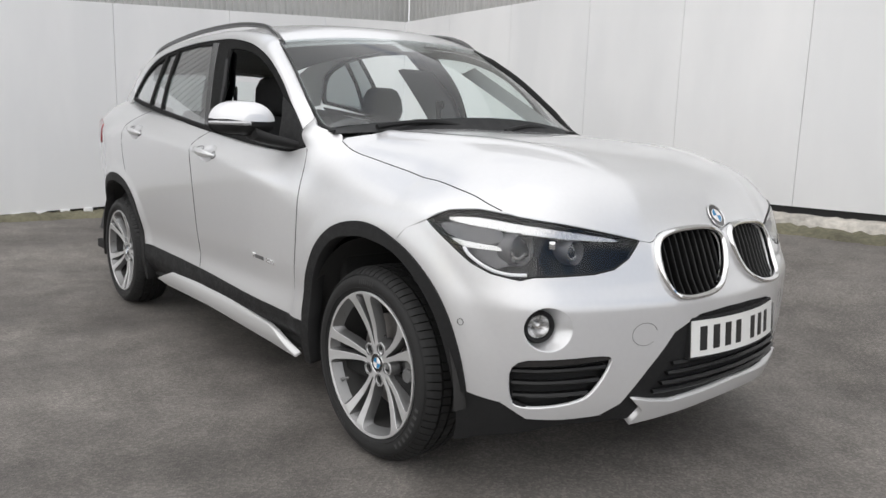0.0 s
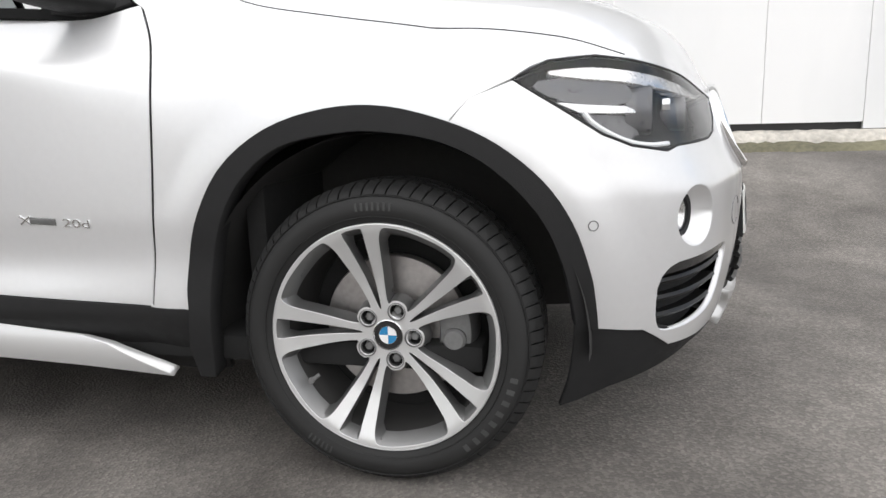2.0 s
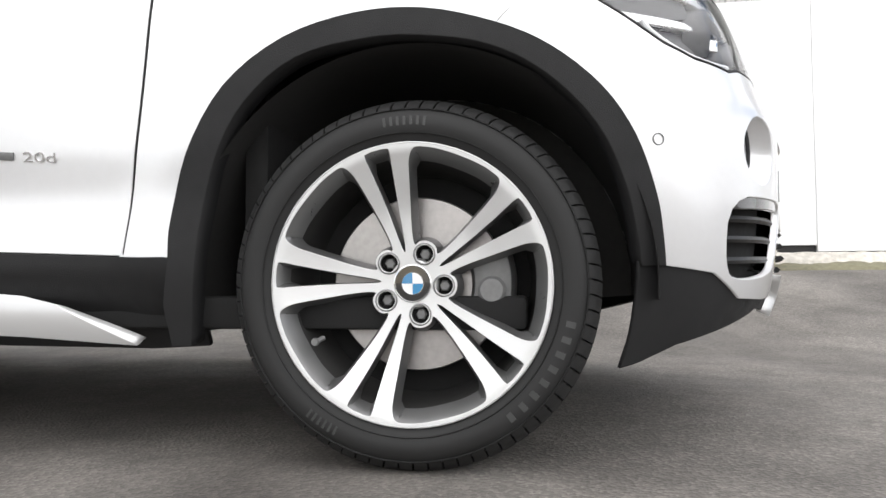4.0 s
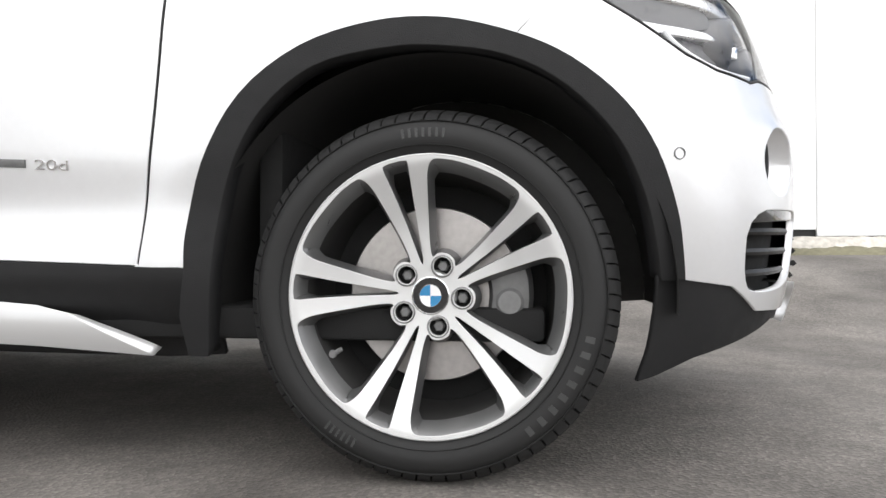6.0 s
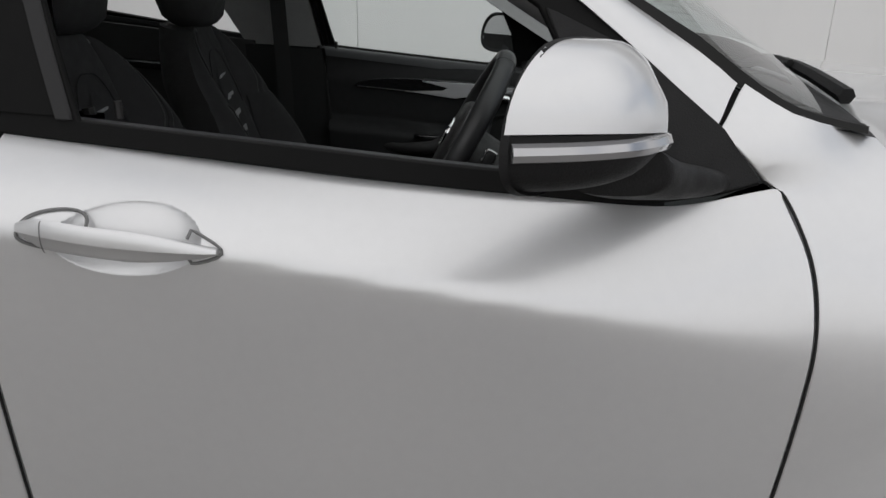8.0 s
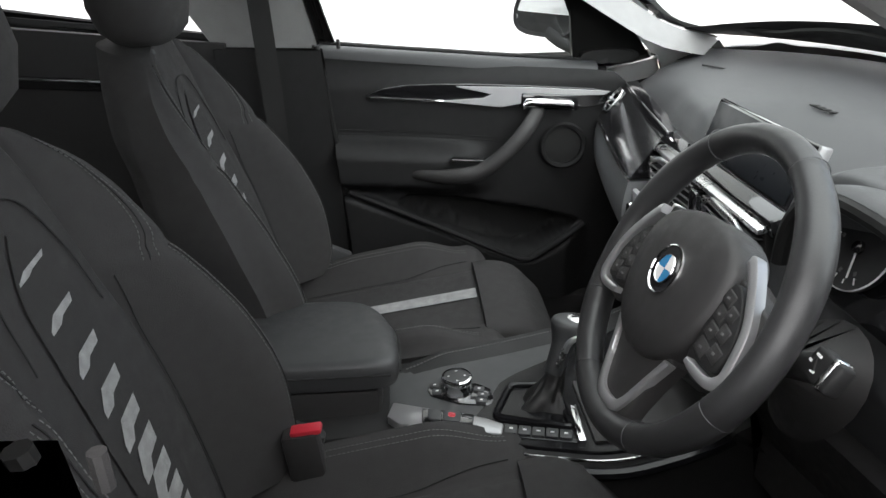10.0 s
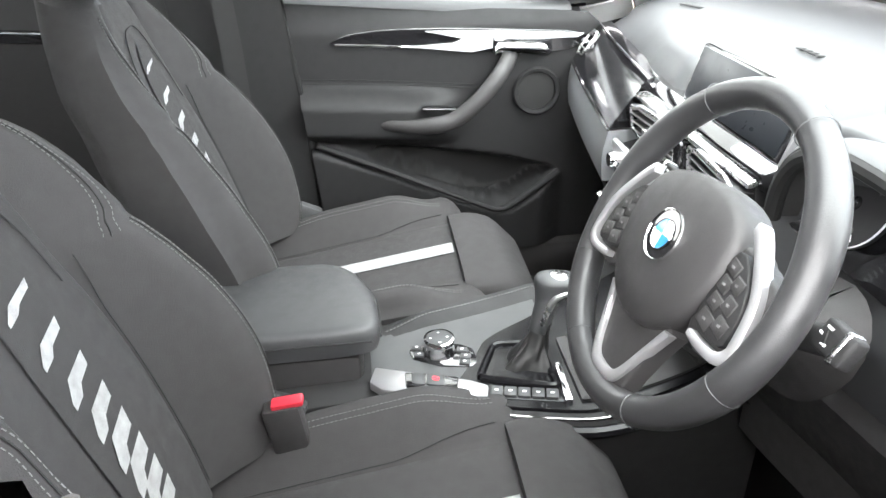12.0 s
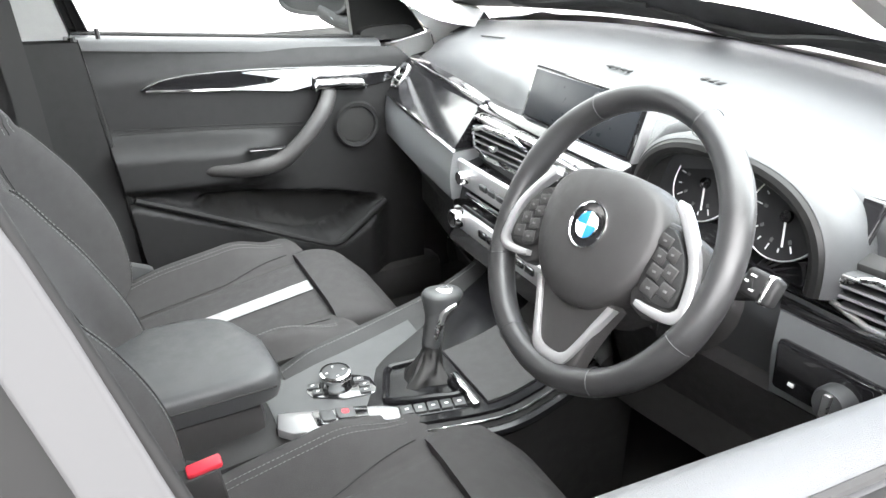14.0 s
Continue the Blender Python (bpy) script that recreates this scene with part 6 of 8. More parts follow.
    # cushion: u along 0 (back) .. 1 (front edge of the main part)
    def cush(u, v):
        x = -1.470 + 0.425 * u
        b = 0.056 * ease((abs(v) - 0.48) / 0.34) * (1 - 0.60 * ease((abs(v) - 0.86) / 0.14)) * (0.65 + 0.35 * ease(u / 0.4)) * (1 - 0.75 * ease((u - 0.70) / 0.30))
        z = 0.556 + 0.064 * u + b - 0.004 * math.exp(-((abs(v) - 0.50) / 0.03) ** 2)
        return (x, (0.250 - 0.02 * (1 - u)) * v, z)
    rings = []
    for u in np.linspace(0, 1, 18):
        f = [cush(u, v) for v in vs_]
        low_ = [(f[0][0], 0.225 * v, 0.40) for v in vs_[::-1]]
        rings.append([T(p) for p in f + low_])
    for a in (0.3, 0.6, 0.9, 1.2, 1.5):
        f = [(p[0] + 0.055 * math.sin(a), p[1] * (1 - 0.10 * (1 - math.cos(a))), p[2] - 0.075 * (1 - math.cos(a))) for p in [cush(1.0, v) for v in vs_]]
        rings.append([T(p) for p in f + [(f[0][0], 0.21 * v, 0.40) for v in vs_[::-1]]])
    cushion = part("cushion", loft(rings), CLOTH, seat, smooth=50)
    st = [[T((lambda p: (p[0], p[1], p[2] + 0.003))(cush(u, v))) for v in np.linspace(-0.085, 0.085, 5)] for u in np.linspace(0.25, 1.0, 14)]
    part("silver_stripe", loft(st, closed_ring=False, cap=False), STRIPE, cushion)
    for sg in (1, -1):
        for off in (0, 0.035):
            stitch_row([T((lambda p: (p[0], p[1], p[2] + 0.0016))(cush(u, sg * (0.75 + off)))) for u in np.linspace(0.02, 0.99, 40)], cushion, THREAD)
        part("seam", tube([T((lambda p: (p[0], p[1], p[2] + 0.0012))(cush(u, sg * (0.52 + 0.10 * ease((u - 0.6) / 0.4))))) for u in np.linspace(0.02, 0.98, 40)], 0.0012, 5), VOID, cushion)
    nose = []
    for t in np.linspace(0, 1, 12):
        x = -1.040 + 0.150 * t
        top = 0.628 + 0.016 * math.sin(math.pi * min(t + 0.15, 1)) - 0.050 * max(0, t - 0.6) ** 1.6 * 3
        w = 0.170 - 0.035 * t ** 3
        ring = []
        for a in np.linspace(0, 2 * math.pi, 32, endpoint=False):
            c, sn = math.cos(a), math.sin(a)
            ring.append(T((x, w * math.copysign(abs(c) ** 0.45, c), (top - 0.055) + 0.055 * (1 - 0.35 * t) * math.copysign(abs(sn) ** 0.5, sn))))
        nose.append(ring)
    part("thigh_support", loft(nose), CLOTH, seat, smooth=50)
    part("seat_base", box((0.50, 0.44, 0.16), T((-1.22, 0, 0.40)), 0.03), SOFT, seat)
    part("seat_hinge_cover", box((0.12, 0.03, 0.10), T((-1.40, 0.245, 0.60)), 0.012, (0, 25, 0)), GREY_PL, seat)
    part("seat_hinge_cover", box((0.12, 0.03, 0.10), T((-1.40, -0.245, 0.60)), 0.012, (0, 25, 0)), GREY_PL, seat)
    return seat


seat_r = build_seat(-0.352, 0.018)
seat_l = build_seat(0.340, 0.0)

# rear bench
rb = []
for y in np.linspace(-0.64, 0.64, 33):
    e = 1 - (abs(y) / 0.66) ** 8
    rb.append([(-2.18, y, 0.40), (-1.83, y, 0.50), (-1.80, y, 0.56 * e + 0.5 * (1 - e)), (-1.95, y, 0.585), (-2.28, y, 0.56), (-2.36, y, 0.75), (-2.44, y, 0.98), (-2.47, y, 1.06 * e + 0.98 * (1 - e)), (-2.56, y, 1.05), (-2.60, y, 0.5)])
bench = part("rear_bench", loft(rb), CLOTH, car, smooth=50)
for y in (-0.42, 0.42):
    hr = [[(-2.53 + d * math.cos(a), y + w * math.copysign(abs(math.sin(a)) ** 0.7, math.sin(a)), z) for a in np.linspace(0, 2 * math.pi, 20, endpoint=False)] for z, w, d in ((1.07, 0.10, 0.03), (1.10, 0.125, 0.05), (1.16, 0.125, 0.05), (1.20, 0.09, 0.03))]
    part("rear_headrest", loft(hr), CLOTH, bench)

# belt buckle
buckle = part("buckle", box((0.054, 0.030, 0.100), (-1.350, -0.178, 0.632), 0.007, (0, -6, 0)), SOFT, car, "belt buckle with a red release button")
part("buckle_button", box((0.046, 0.022, 0.010), (-1.345, -0.178, 0.684), 0.004, (0, -6, 0)), RED, buckle, "red release button")
part("buckle_slot", box((0.044, 0.004, 0.006), (-1.345, -0.164, 0.681), 0.001, (0, -6, 0)), VOID, buckle)

# inner pillars
for s in (1, -1):
    fn = lambda x, z: np.stack([np.asarray(x, float), -(cabin_y(x, z) - 0.045), np.asarray(z, float)], -1)
    panel("pillar_trim_upper", fn, [(-1.386, 1.085), (-1.63, 1.10), (-1.84, 1.50), (-1.56, 1.47), (-1.427, 1.30)], PILLAR_CLOTH, car, step=0.04, side=s, flange=-0.03, lift=-0.008)
    panel("pillar_trim_lower", lambda x, z: np.stack([np.asarray(x, float), -0.70 - 0 * np.asarray(z, float), np.asarray(z, float)], -1), [(-1.375, 1.09), (-1.62, 1.10), (-1.60, 0.45), (-1.345, 0.45), (-1.352, 0.80)], CONSOLE_PL, car, step=0.05, side=s, flange=-0.04)
    part("door_seal", tube(smooth_path([(-1.385, -0.715 * s, 1.10), (-1.370, -0.708 * s, 0.99), (-1.350, -0.705 * s, 0.80), (-1.330, -0.70 * s, 0.62), (-1.25, -0.70 * s, 0.47)], 6), 0.008, 8), SEAL, car)
    belt = [(-1.50, -0.655 * s, 1.28), (-1.49, -0.66 * s, 1.0), (-1.485, -0.655 * s, 0.60)]
    part("seat_belt", loft([[(x + d, y, z) for d in (-0.024, 0.024)] for x, y, z in belt], closed_ring=False, cap=False), material("belt_webbing", (0.02, 0.02, 0.02), 0.8, grain=0.3, scale=800) if s > 0 else bpy.data.materials["belt_webbing"], car)
    part("belt_guide", box((0.07, 0.02, 0.05), (-1.50, -0.665 * s, 1.28), 0.01), SOFT, car)
    # A-pillar lining along the screen's edge
    rings = []
    for u in np.linspace(0.03, 0.98, 16):
        p = screen_point(np.array([u]), np.array([-0.975 * s]))[0]
        q = np.array([p[0] - 0.075 - 0.02 * u, -(0.735 - 0.17 * u) * s, p[2] - 0.035])
        m_ = (p + q) / 2 + np.array([-0.02, 0.035 * s, -0.03])
        rings.append([tuple(p + np.array([-0.006, 0.008 * s, -0.012])), tuple(m_), tuple(q)])
    part("pillar_lining", loft(rings, closed_ring=False, cap=False), PILLAR_CLOTH, car, smooth=60)

# ---- dashboard ----
face_x = spline((-0.75, -0.55, -0.38, -0.22, 0.0, 0.22, 0.40, 0.60, 0.75), (-0.635, -0.655, -0.675, -0.700, -0.712, -0.700, -0.660, -0.632, -0.618))


def dash_profile(y):
    f = float(face_x(y))
    e = (y / 0.75) ** 2
    hood = math.exp(-((y + 0.385) / 0.17) ** 4)
    dip = math.exp(-((y + 0.057) / 0.175) ** 8)
    return [(-0.275 - 0.17 * e, 1.106 - 0.045 * e), (-0.36 - 0.10 * e, 1.094 - 0.046 * e), (-0.46 - 0.04 * e, 1.085 - 0.052 * e), (-0.54, 1.074 - 0.055 * e + 0.012 * hood),
            (f + 0.055 - 0.03 * hood, 1.058 - 0.058 * e + 0.036 * hood - 0.040 * dip), (f + 0.022 - 0.03 * hood, 1.030 - 0.050 * e + 0.05 * hood - 0.040 * dip), (f + 0.006, 0.990 - 0.018 * e + 0.015 * hood - 0.010 * dip), (f, 0.955), (f - 0.012, 0.915), (f - 0.020, 0.875),
            (f - 0.005, 0.830), (f + 0.02, 0.760), (f + 0.06, 0.66), (f + 0.12, 0.54), (f + 0.20, 0.46)]


def dash_at(y, k, lift=0.0):
    """A point on the dashboard: k counts along its profile."""
    pr = smooth_cache(y)
    t = k * 6
    i = int(min(max(math.floor(t), 0), len(pr) - 2))
    p = pr[i] + (pr[i + 1] - pr[i]) * (t - i)
    d = pr[i + 1] - pr[i]
    n = np.array([-d[1], d[0]]) / (np.hypot(*d) + 1e-9)
    if n[0] > 0 and k > 3:
        n = -n
    return np.array([p[0] + n[0] * lift, y, p[1] + n[1] * lift])


_cache = {}


def smooth_cache(y):
    y = round(float(y), 4)
    if y not in _cache:
        _cache[y] = smooth_path(dash_profile(y), 6)
    return _cache[y]


dash = part("dashboard", loft([[(p[0], y, p[1]) for p in smooth_cache(y)] for y in np.linspace(-0.735, 0.735, 74)], closed_ring=False, cap=False), DASH_TOP, car, "soft grey dashboard", smooth=60)


LIGHT_PL = material("light_grey_plastic", (0.154, 0.1594, 0.1656), 0.45, grain=0.04, spread=0.03, scale=700)


def fascia_x(y, y0, y1):
    """The passenger's fascia runs in one gentle arc across the dashboard's face."""
    if y0 < 0:
        return float(face_x(y))
    t = (y - y0) / (y1 - y0)
    return float(face_x(y0) * (1 - t) + face_x(y1) * t) - 0.004 * math.sin(math.pi * t)


def face_band(name, y0, y1, top, low, out_top, out_low, mat, bulge=0.004, label=""):
    """A fascia piece across the dashboard's face: top and low give heights, out_* how proud its edges stand."""
    rings = []
    for y in np.linspace(y0, y1, 36):
        t = (y - y0) / (y1 - y0)
        f, zt, zl = fascia_x(y, y0, y1), top[0] + (top[1] - top[0]) * t, low[0] + (low[1] - low[0]) * t
        ring = [(f + 0.02, y, zt + 0.002)]
        for k in np.linspace(0, 1, 7):
            ring.append((f - out_top + (out_top - out_low) * k - bulge * math.sin(math.pi * k), y, zt + (zl - zt) * k))
        ring.append((f + 0.02, y, zl - 0.002))
        rings.append(ring)
    return part(name, loft(rings), mat, dash, label, smooth=50)


def face_line(y0, y1, z, out, r=0.0035):
    pts = [(fascia_x(y, y0, y1) - out, y, z[0] + (z[1] - z[0]) * (y - y0) / (y1 - y0)) for y in np.linspace(y0, y1, 30)]
    part("silver_line", tube(pts, r, 6), CHROME, dash)


face_band("inlay", 0.205, 0.735, (1.000, 0.988), (0.914, 0.907), 0.010, 0.074, INLAY_BLACK, 0.001, label="gloss black inlay")
face_line(0.205, 0.735, (1.001, 0.989), 0.010, 0.0025)
face_line(0.205, 0.735, (0.912, 0.905), 0.075, 0.0040)
face_band("fascia_panel", 0.205, 0.735, (0.908, 0.901), (0.812, 0.800), 0.074, 0.078, LIGHT_PL, 0.006, "light grey lower fascia panel")
face_band("glovebox", 0.205, 0.735, (0.806, 0.796), (0.58, 0.60), 0.034, -0.06, SOFT, 0.008)
part("fascia_fin", loft([[(-0.756 + a, 0.243 - b, z), (-0.756 + a, 0.222 + b * 0.3, z), (-0.70, 0.222 + b * 0.3, z), (-0.70, 0.243 - b, z)] for a, b, z in ((0, -0.006, 0.815), (0.0, 0, 0.79), (0.012, 0.002, 0.75), (0.03, 0.006, 0.715), (0.04, 0.012, 0.70))]), LIGHT_PL, dash, smooth=50)
face_band("inlay", -0.735, -0.480, (0.930, 0.932), (0.900, 0.902), 0.030, 0.036, GLOSS)
face_line(-0.735, -0.480, (0.914, 0.925), 0.040, 0.0055)
face_band("fascia_panel", -0.735, -0.480, (0.896, 0.898), (0.780, 0.775), 0.034, 0.020, LIGHT_PL, 0.006, "light grey fascia panel")
face_band("knee_panel", -0.735, -0.21, (0.776, 0.77), (0.58, 0.58), 0.020, -0.06, SOFT, 0.008)


def vent(cy, cz, w, h, x, yaw, slats=4, pitch=-8):
    v = new("air_vent")
    v.parent = car
    m = pose(x, cy, cz, 0, pitch, yaw)

    def put(name, bm, mat, parent):
        bmesh.ops.transform(bm, matrix=m, verts=bm.verts[:])
        return part(name, bm, mat, parent)
    put("vent_back", box((0.03, w * 0.98, h * 0.96), (0.03, 0, 0), 0.004), VOID, v)
    ring = [(-0.008, y_, z_) for y_, z_ in dense(rounded([(-w / 2, -h / 2), (w / 2, -h / 2), (w / 2, h / 2), (-w / 2, h / 2)], 1), 0.012)]
    put("vent_frame", tube(ring, 0.0038, 8, closed=True, up=(1, 0, 0)), SATIN, v)
    for i in range(slats):
        z = h * (-0.5 + (i + 0.75) / (slats + 0.5))
        put("slat", box((0.030, w * 0.94, 0.0045), (0.006, 0, z), 0.0018, (0, 14, 0)), GREY_PL, v)
        put("slat_edge", box((0.003, w * 0.94, 0.003), (-0.010, 0, z + 0.004), 0.001), SILVER_PL, v)
    put("vent_tab", box((0.014, 0.016, 0.010), (-0.014, w * 0.08, 0), 0.003), SATIN, v)
    return v


vent(0.100, 0.939, 0.175, 0.064, -0.728, 4)
vent(-0.110, 0.939, 0.175, 0.064, -0.728, -4)
vent(0.690, 0.948, 0.050, 0.062, -0.664, -4, 3, 36)
vent(-0.618, 0.962, 0.150, 0.058, -0.690, 10)
part("vent_switch", box((0.02, 0.024, 0.05), (-0.735, -0.005, 0.939), 0.005), GLOSS, car)
part("vent_surround", box((0.05, 0.42, 0.030), (-0.700, 0, 0.985), 0.008, (0, -20, 0)), GLOSS, car)
part("centre_trim", box((0.03, 0.40, 0.010), (-0.722, 0, 0.976), 0.004, (0, -12, 0)), SATIN, car)

RADIO_SILVER = material("pale_silver_plastic", (0.50, 0.50, 0.51), 0.32, metal=0.15, coat=0.3)

# centre stack: radio and climate panels
stack = part("radio_console", loft([[(-0.70, y, 0.895), (-0.745, y, 0.885), (-0.765, y, 0.80), (-0.775, y, 0.72), (-0.73, y, 0.66), (-0.62, y, 0.60)] for y in (-0.225, -0.21, 0, 0.21, 0.225)], closed_ring=False, cap=False), GLOSS, car, "gloss black centre stack")
part("radio_panel", box((0.012, 0.430, 0.060), (-0.757, 0, 0.866), 0.006, (0, -11, 0)), RADIO_SILVER, stack, "satin silver radio panel")
part("radio_slot", box((0.006, 0.20, 0.008), (-0.762, 0, 0.890), 0.002, (0, -11, 0)), VOID, stack)
for i in range(8):
    part("radio_button", box((0.006, 0.024, 0.012), (-0.767, -0.105 + i * 0.030, 0.866), 0.002, (0, -11, 0)), GREY_PL, stack)
part("radio_knob", lathe([(0.0, -0.020), (0.012, -0.020), (0.014, -0.016), (0.014, 0.0)], "x", 24, (-0.762, 0.175, 0.866)), CHROME, stack)
part("climate_panel", box((0.012, 0.400, 0.046), (-0.772, 0, 0.780), 0.006, (0, -6, 0)), RADIO_SILVER, stack)
for y in (-0.172, 0.172):
    part("climate_knob", lathe([(0.0, -0.022), (0.017, -0.022), (0.020, -0.017), (0.020, 0.0)], "x", 28, (-0.776, y, 0.786)), CHROME, stack)
    part("climate_knob_face", lathe([(0.0, -0.0235), (0.014, -0.0235)], "x", 24, (-0.776, y, 0.786)), GLOSS, stack)
for i in range(6):
    part("climate_button", box((0.006, 0.026, 0.014), (-0.783, -0.078 + i * 0.031, 0.786), 0.002, (0, -6, 0)), GLOSS, stack)
part("silver_line", box((0.008, 0.33, 0.006), (-0.769, 0, 0.836), 0.002), CHROME, stack)

# free-standing display
disp = part("display", box((0.014, 0.288, 0.092), (-0.684, -0.057, 1.041), 0.005, (0, 17, 0)), GLOSS, car, "black free-standing display")
part("display_glass", box((0.002, 0.270, 0.080), (-0.6915, -0.057, 1.0435), 0.0008, (0, 17, 0)), material("display_screen", (0.016, 0.018, 0.021), 0.32, sheen=0.22, grain=0.02), disp)
part("display_edge", box((0.018, 0.007, 0.094), (-0.683, -0.205, 1.041), 0.003, (0, 17, 0)), SILVER_PL, disp)
part("display_foot", box((0.05, 0.16, 0.04), (-0.668, -0.057, 0.990), 0.008), SOFT, disp)

# top-of-dash grilles
for (cx, cy_, n_, a_) in ((-0.535, 0.028, 4, 0), (-0.50, 0.52, 6, -18), (-0.49, -0.14, 3, 8)):
    for i in range(n_):
        y_ = cy_ + (i - (n_ - 1) / 2) * 0.016
        pz = smooth_cache(y_)
        zz = float(np.interp(-cx, [-p[0] for p in pz[:26]], [p[1] for p in pz[:26]]))
        part("demister_slot", box((0.024, 0.0085, 0.002), (cx, y_, zz + 0.0004), 0.0006, (0, 6, a_)), VOID, dash)

# instrument binnacle
bin_ = part("instrument_panel", box((0.012, 0.31, 0.125), (-0.672, -0.388, 0.992), 0.02, (0, 24, 0)), GLOSS, car, "black instrument panel with two round dials")
for y, r in ((-0.457, 0.052), (-0.333, 0.050)):
    m = pose(-0.688, y, 1.008, 0, -66, 0)

    def on_dial(name, bm, mat):
        bmesh.ops.transform(bm, matrix=m, verts=bm.verts[:])
        return part(name, bm, mat, bin_)
    on_dial("dial", lathe([(0.0, 0.002), (r, 0.002), (r, -0.004)], "z", 40), material("dial_face", (0.012, 0.012, 0.013), 0.4, grain=0.05) if y < -0.4 else bpy.data.materials["dial_face"])
    on_dial("dial_ring", lathe([(r * 0.985, 0.003), (r, 0.005), (r * 1.02, 0.003)], "z", 48), WHITE)
    for i in range(13):
        a = radians(-40 + i * 260 / 12 - 5)
        q = box((0.008 if i % 2 == 0 else 0.005, 0.0016, 0.0006), (0.040, 0, 0.0035))
        bmesh.ops.rotate(q, cent=(0, 0, 0), matrix=Matrix.Rotation(a, 3, "Z"), verts=q.verts[:])
        on_dial("tick", q, WHITE)
        if i % 2 == 0:
            q = box((0.005, 0.004, 0.0006), (0.031, 0, 0.0035))
            bmesh.ops.rotate(q, cent=(0, 0, 0), matrix=Matrix.Rotation(a, 3, "Z"), verts=q.verts[:])
            on_dial("dial_mark", q, THREAD)
    q = box((0.036, 0.0022, 0.001), (0.018, 0, 0.005))
    bmesh.ops.rotate(q, cent=(0, 0, 0), matrix=Matrix.Rotation(radians(200), 3, "Z"), verts=q.verts[:])
    on_dial("needle", q, WHITE)
    on_dial("needle_hub", lathe([(0.0, 0.008), (0.007, 0.007), (0.008, 0.003)], "z", 20), GLOSS)
def arch_ring(dx, grow, rise=0.0):
    """A squarish arch round the dials."""
    out = []
    for a in np.linspace(0.0, math.pi, 40):
        c, sn = math.cos(a), math.sin(a)
        out.append((-0.655 + dx, -0.392 + (0.146 + grow) * math.copysign(abs(c) ** 0.75, c), 0.955 + rise + (0.118 + grow) * abs(sn) ** 0.75))
    return out


part("binnacle_hood", loft([arch_ring(-0.072, 0.000), arch_ring(-0.078, 0.006), arch_ring(-0.070, 0.012), arch_ring(-0.04, 0.014, -0.004), arch_ring(0.03, 0.008, -0.012)], closed_ring=False, cap=False), DASH_TOP, dash, smooth=60)
part("binnacle_lip", tube(arch_ring(-0.074, -0.004), 0.0105, 10), SEAL, dash)
part("binnacle_lining", loft([arch_ring(-0.070, -0.002), arch_ring(0.0, -0.012)], closed_ring=False, cap=False), VOID, dash)
light_sw = part("light_switch_panel", box((0.014, 0.130, 0.072), (-0.699, -0.560, 0.838), 0.012, (0, -8, 6)), GLOSS, car)
part("light_switch", lathe([(0.0, -0.026), (0.019, -0.024), (0.022, -0.018), (0.022, 0.0)], "x", 28, (-0.703, -0.580, 0.836)), GREY_PL, light_sw)
part("light_switch_grip", box((0.008, 0.010, 0.036), (-0.730, -0.580, 0.836), 0.003), SATIN, light_sw)
for z in (0.850, 0.820):
    part("switch_mark", box((0.002, 0.008, 0.005), (-0.708, -0.522, z), 0.0005), WHITE, light_sw)

# ---- steering wheel ----
SW_COLUMN = Matrix(((0, 0.4816, -0.8764, -0.911), (-1, 0, 0, -0.396), (0, 0.8764, 0.4816, 1.008), (0, 0, 0, 1)))
SW = SW_COLUMN @ Matrix.Rotation(radians(7), 4, "Z")
sw = new("steering_wheel")
sw.parent = car
sw["label"] = "black leather three-spoke steering wheel with silver accents"


def sw_part(name, bm, mat, parent=None, label="", smooth=45, m=SW):
    bmesh.ops.transform(bm, matrix=m, verts=bm.verts[:])
    return part(name, bm, mat, parent or sw, label, smooth)


rim = []
R0 = 0.1600
for i in range(96):
    a = 2 * math.pi * i / 96
    grip = 0.0012 * (math.exp(-((math.degrees(a) % 180 - 30) / 16) ** 2) + math.exp(-((math.degrees(a) % 180 - 150) / 16) ** 2))
    rr = 0.0150 + grip
    rim.append([((R0 + rr * math.cos(t)) * math.cos(a), (R0 + rr * math.cos(t)) * math.sin(a), 1.12 * rr * math.sin(t)) for t in np.linspace(0, 2 * math.pi, 16, endpoint=False)])
sw_part("rim", loft(rim, cap=False, closed_path=True), LEATHER)
for a in (62, 118, 205, 243, 297, 335):
    c, s_ = math.cos(radians(a)), math.sin(radians(a))
    ring = [((R0 + 0.0160 * math.cos(t)) * c, (R0 + 0.0166 * math.cos(t)) * s_, 0.0182 * math.sin(t)) for t in np.linspace(0, 2 * math.pi, 24, endpoint=False)]
    sw_part("rim_seam", tube(ring, 0.0005, 4, closed=True), GREY_PL)
# airbag boss
boss = []
out_b = rounded([(-0.078, 0.045), (-0.05, 0.066), (0, 0.072), (0.05, 0.066), (0.078, 0.045), (0.082, 0.0), (0.066, -0.045), (0.035, -0.074), (0, -0.082), (-0.035, -0.074), (-0.066, -0.045), (-0.082, 0.0)], 2)
for k, z in ((1.0, -0.02), (1.0, 0.008), (0.97, 0.015), (0.90, 0.020), (0.6, 0.0235), (0.25, 0.0245)):
    boss.append([(x * k * 1.09, y * k * 1.03, z) for x, y in out_b])
sw_part("airbag_cover", loft(boss), SOFT, smooth=50)
badge2 = new("wheel_badge")
badge2.parent = sw
badge_disc(badge2, SW @ Matrix.Translation((0, 0.006, 0.0255)), 0.0262)
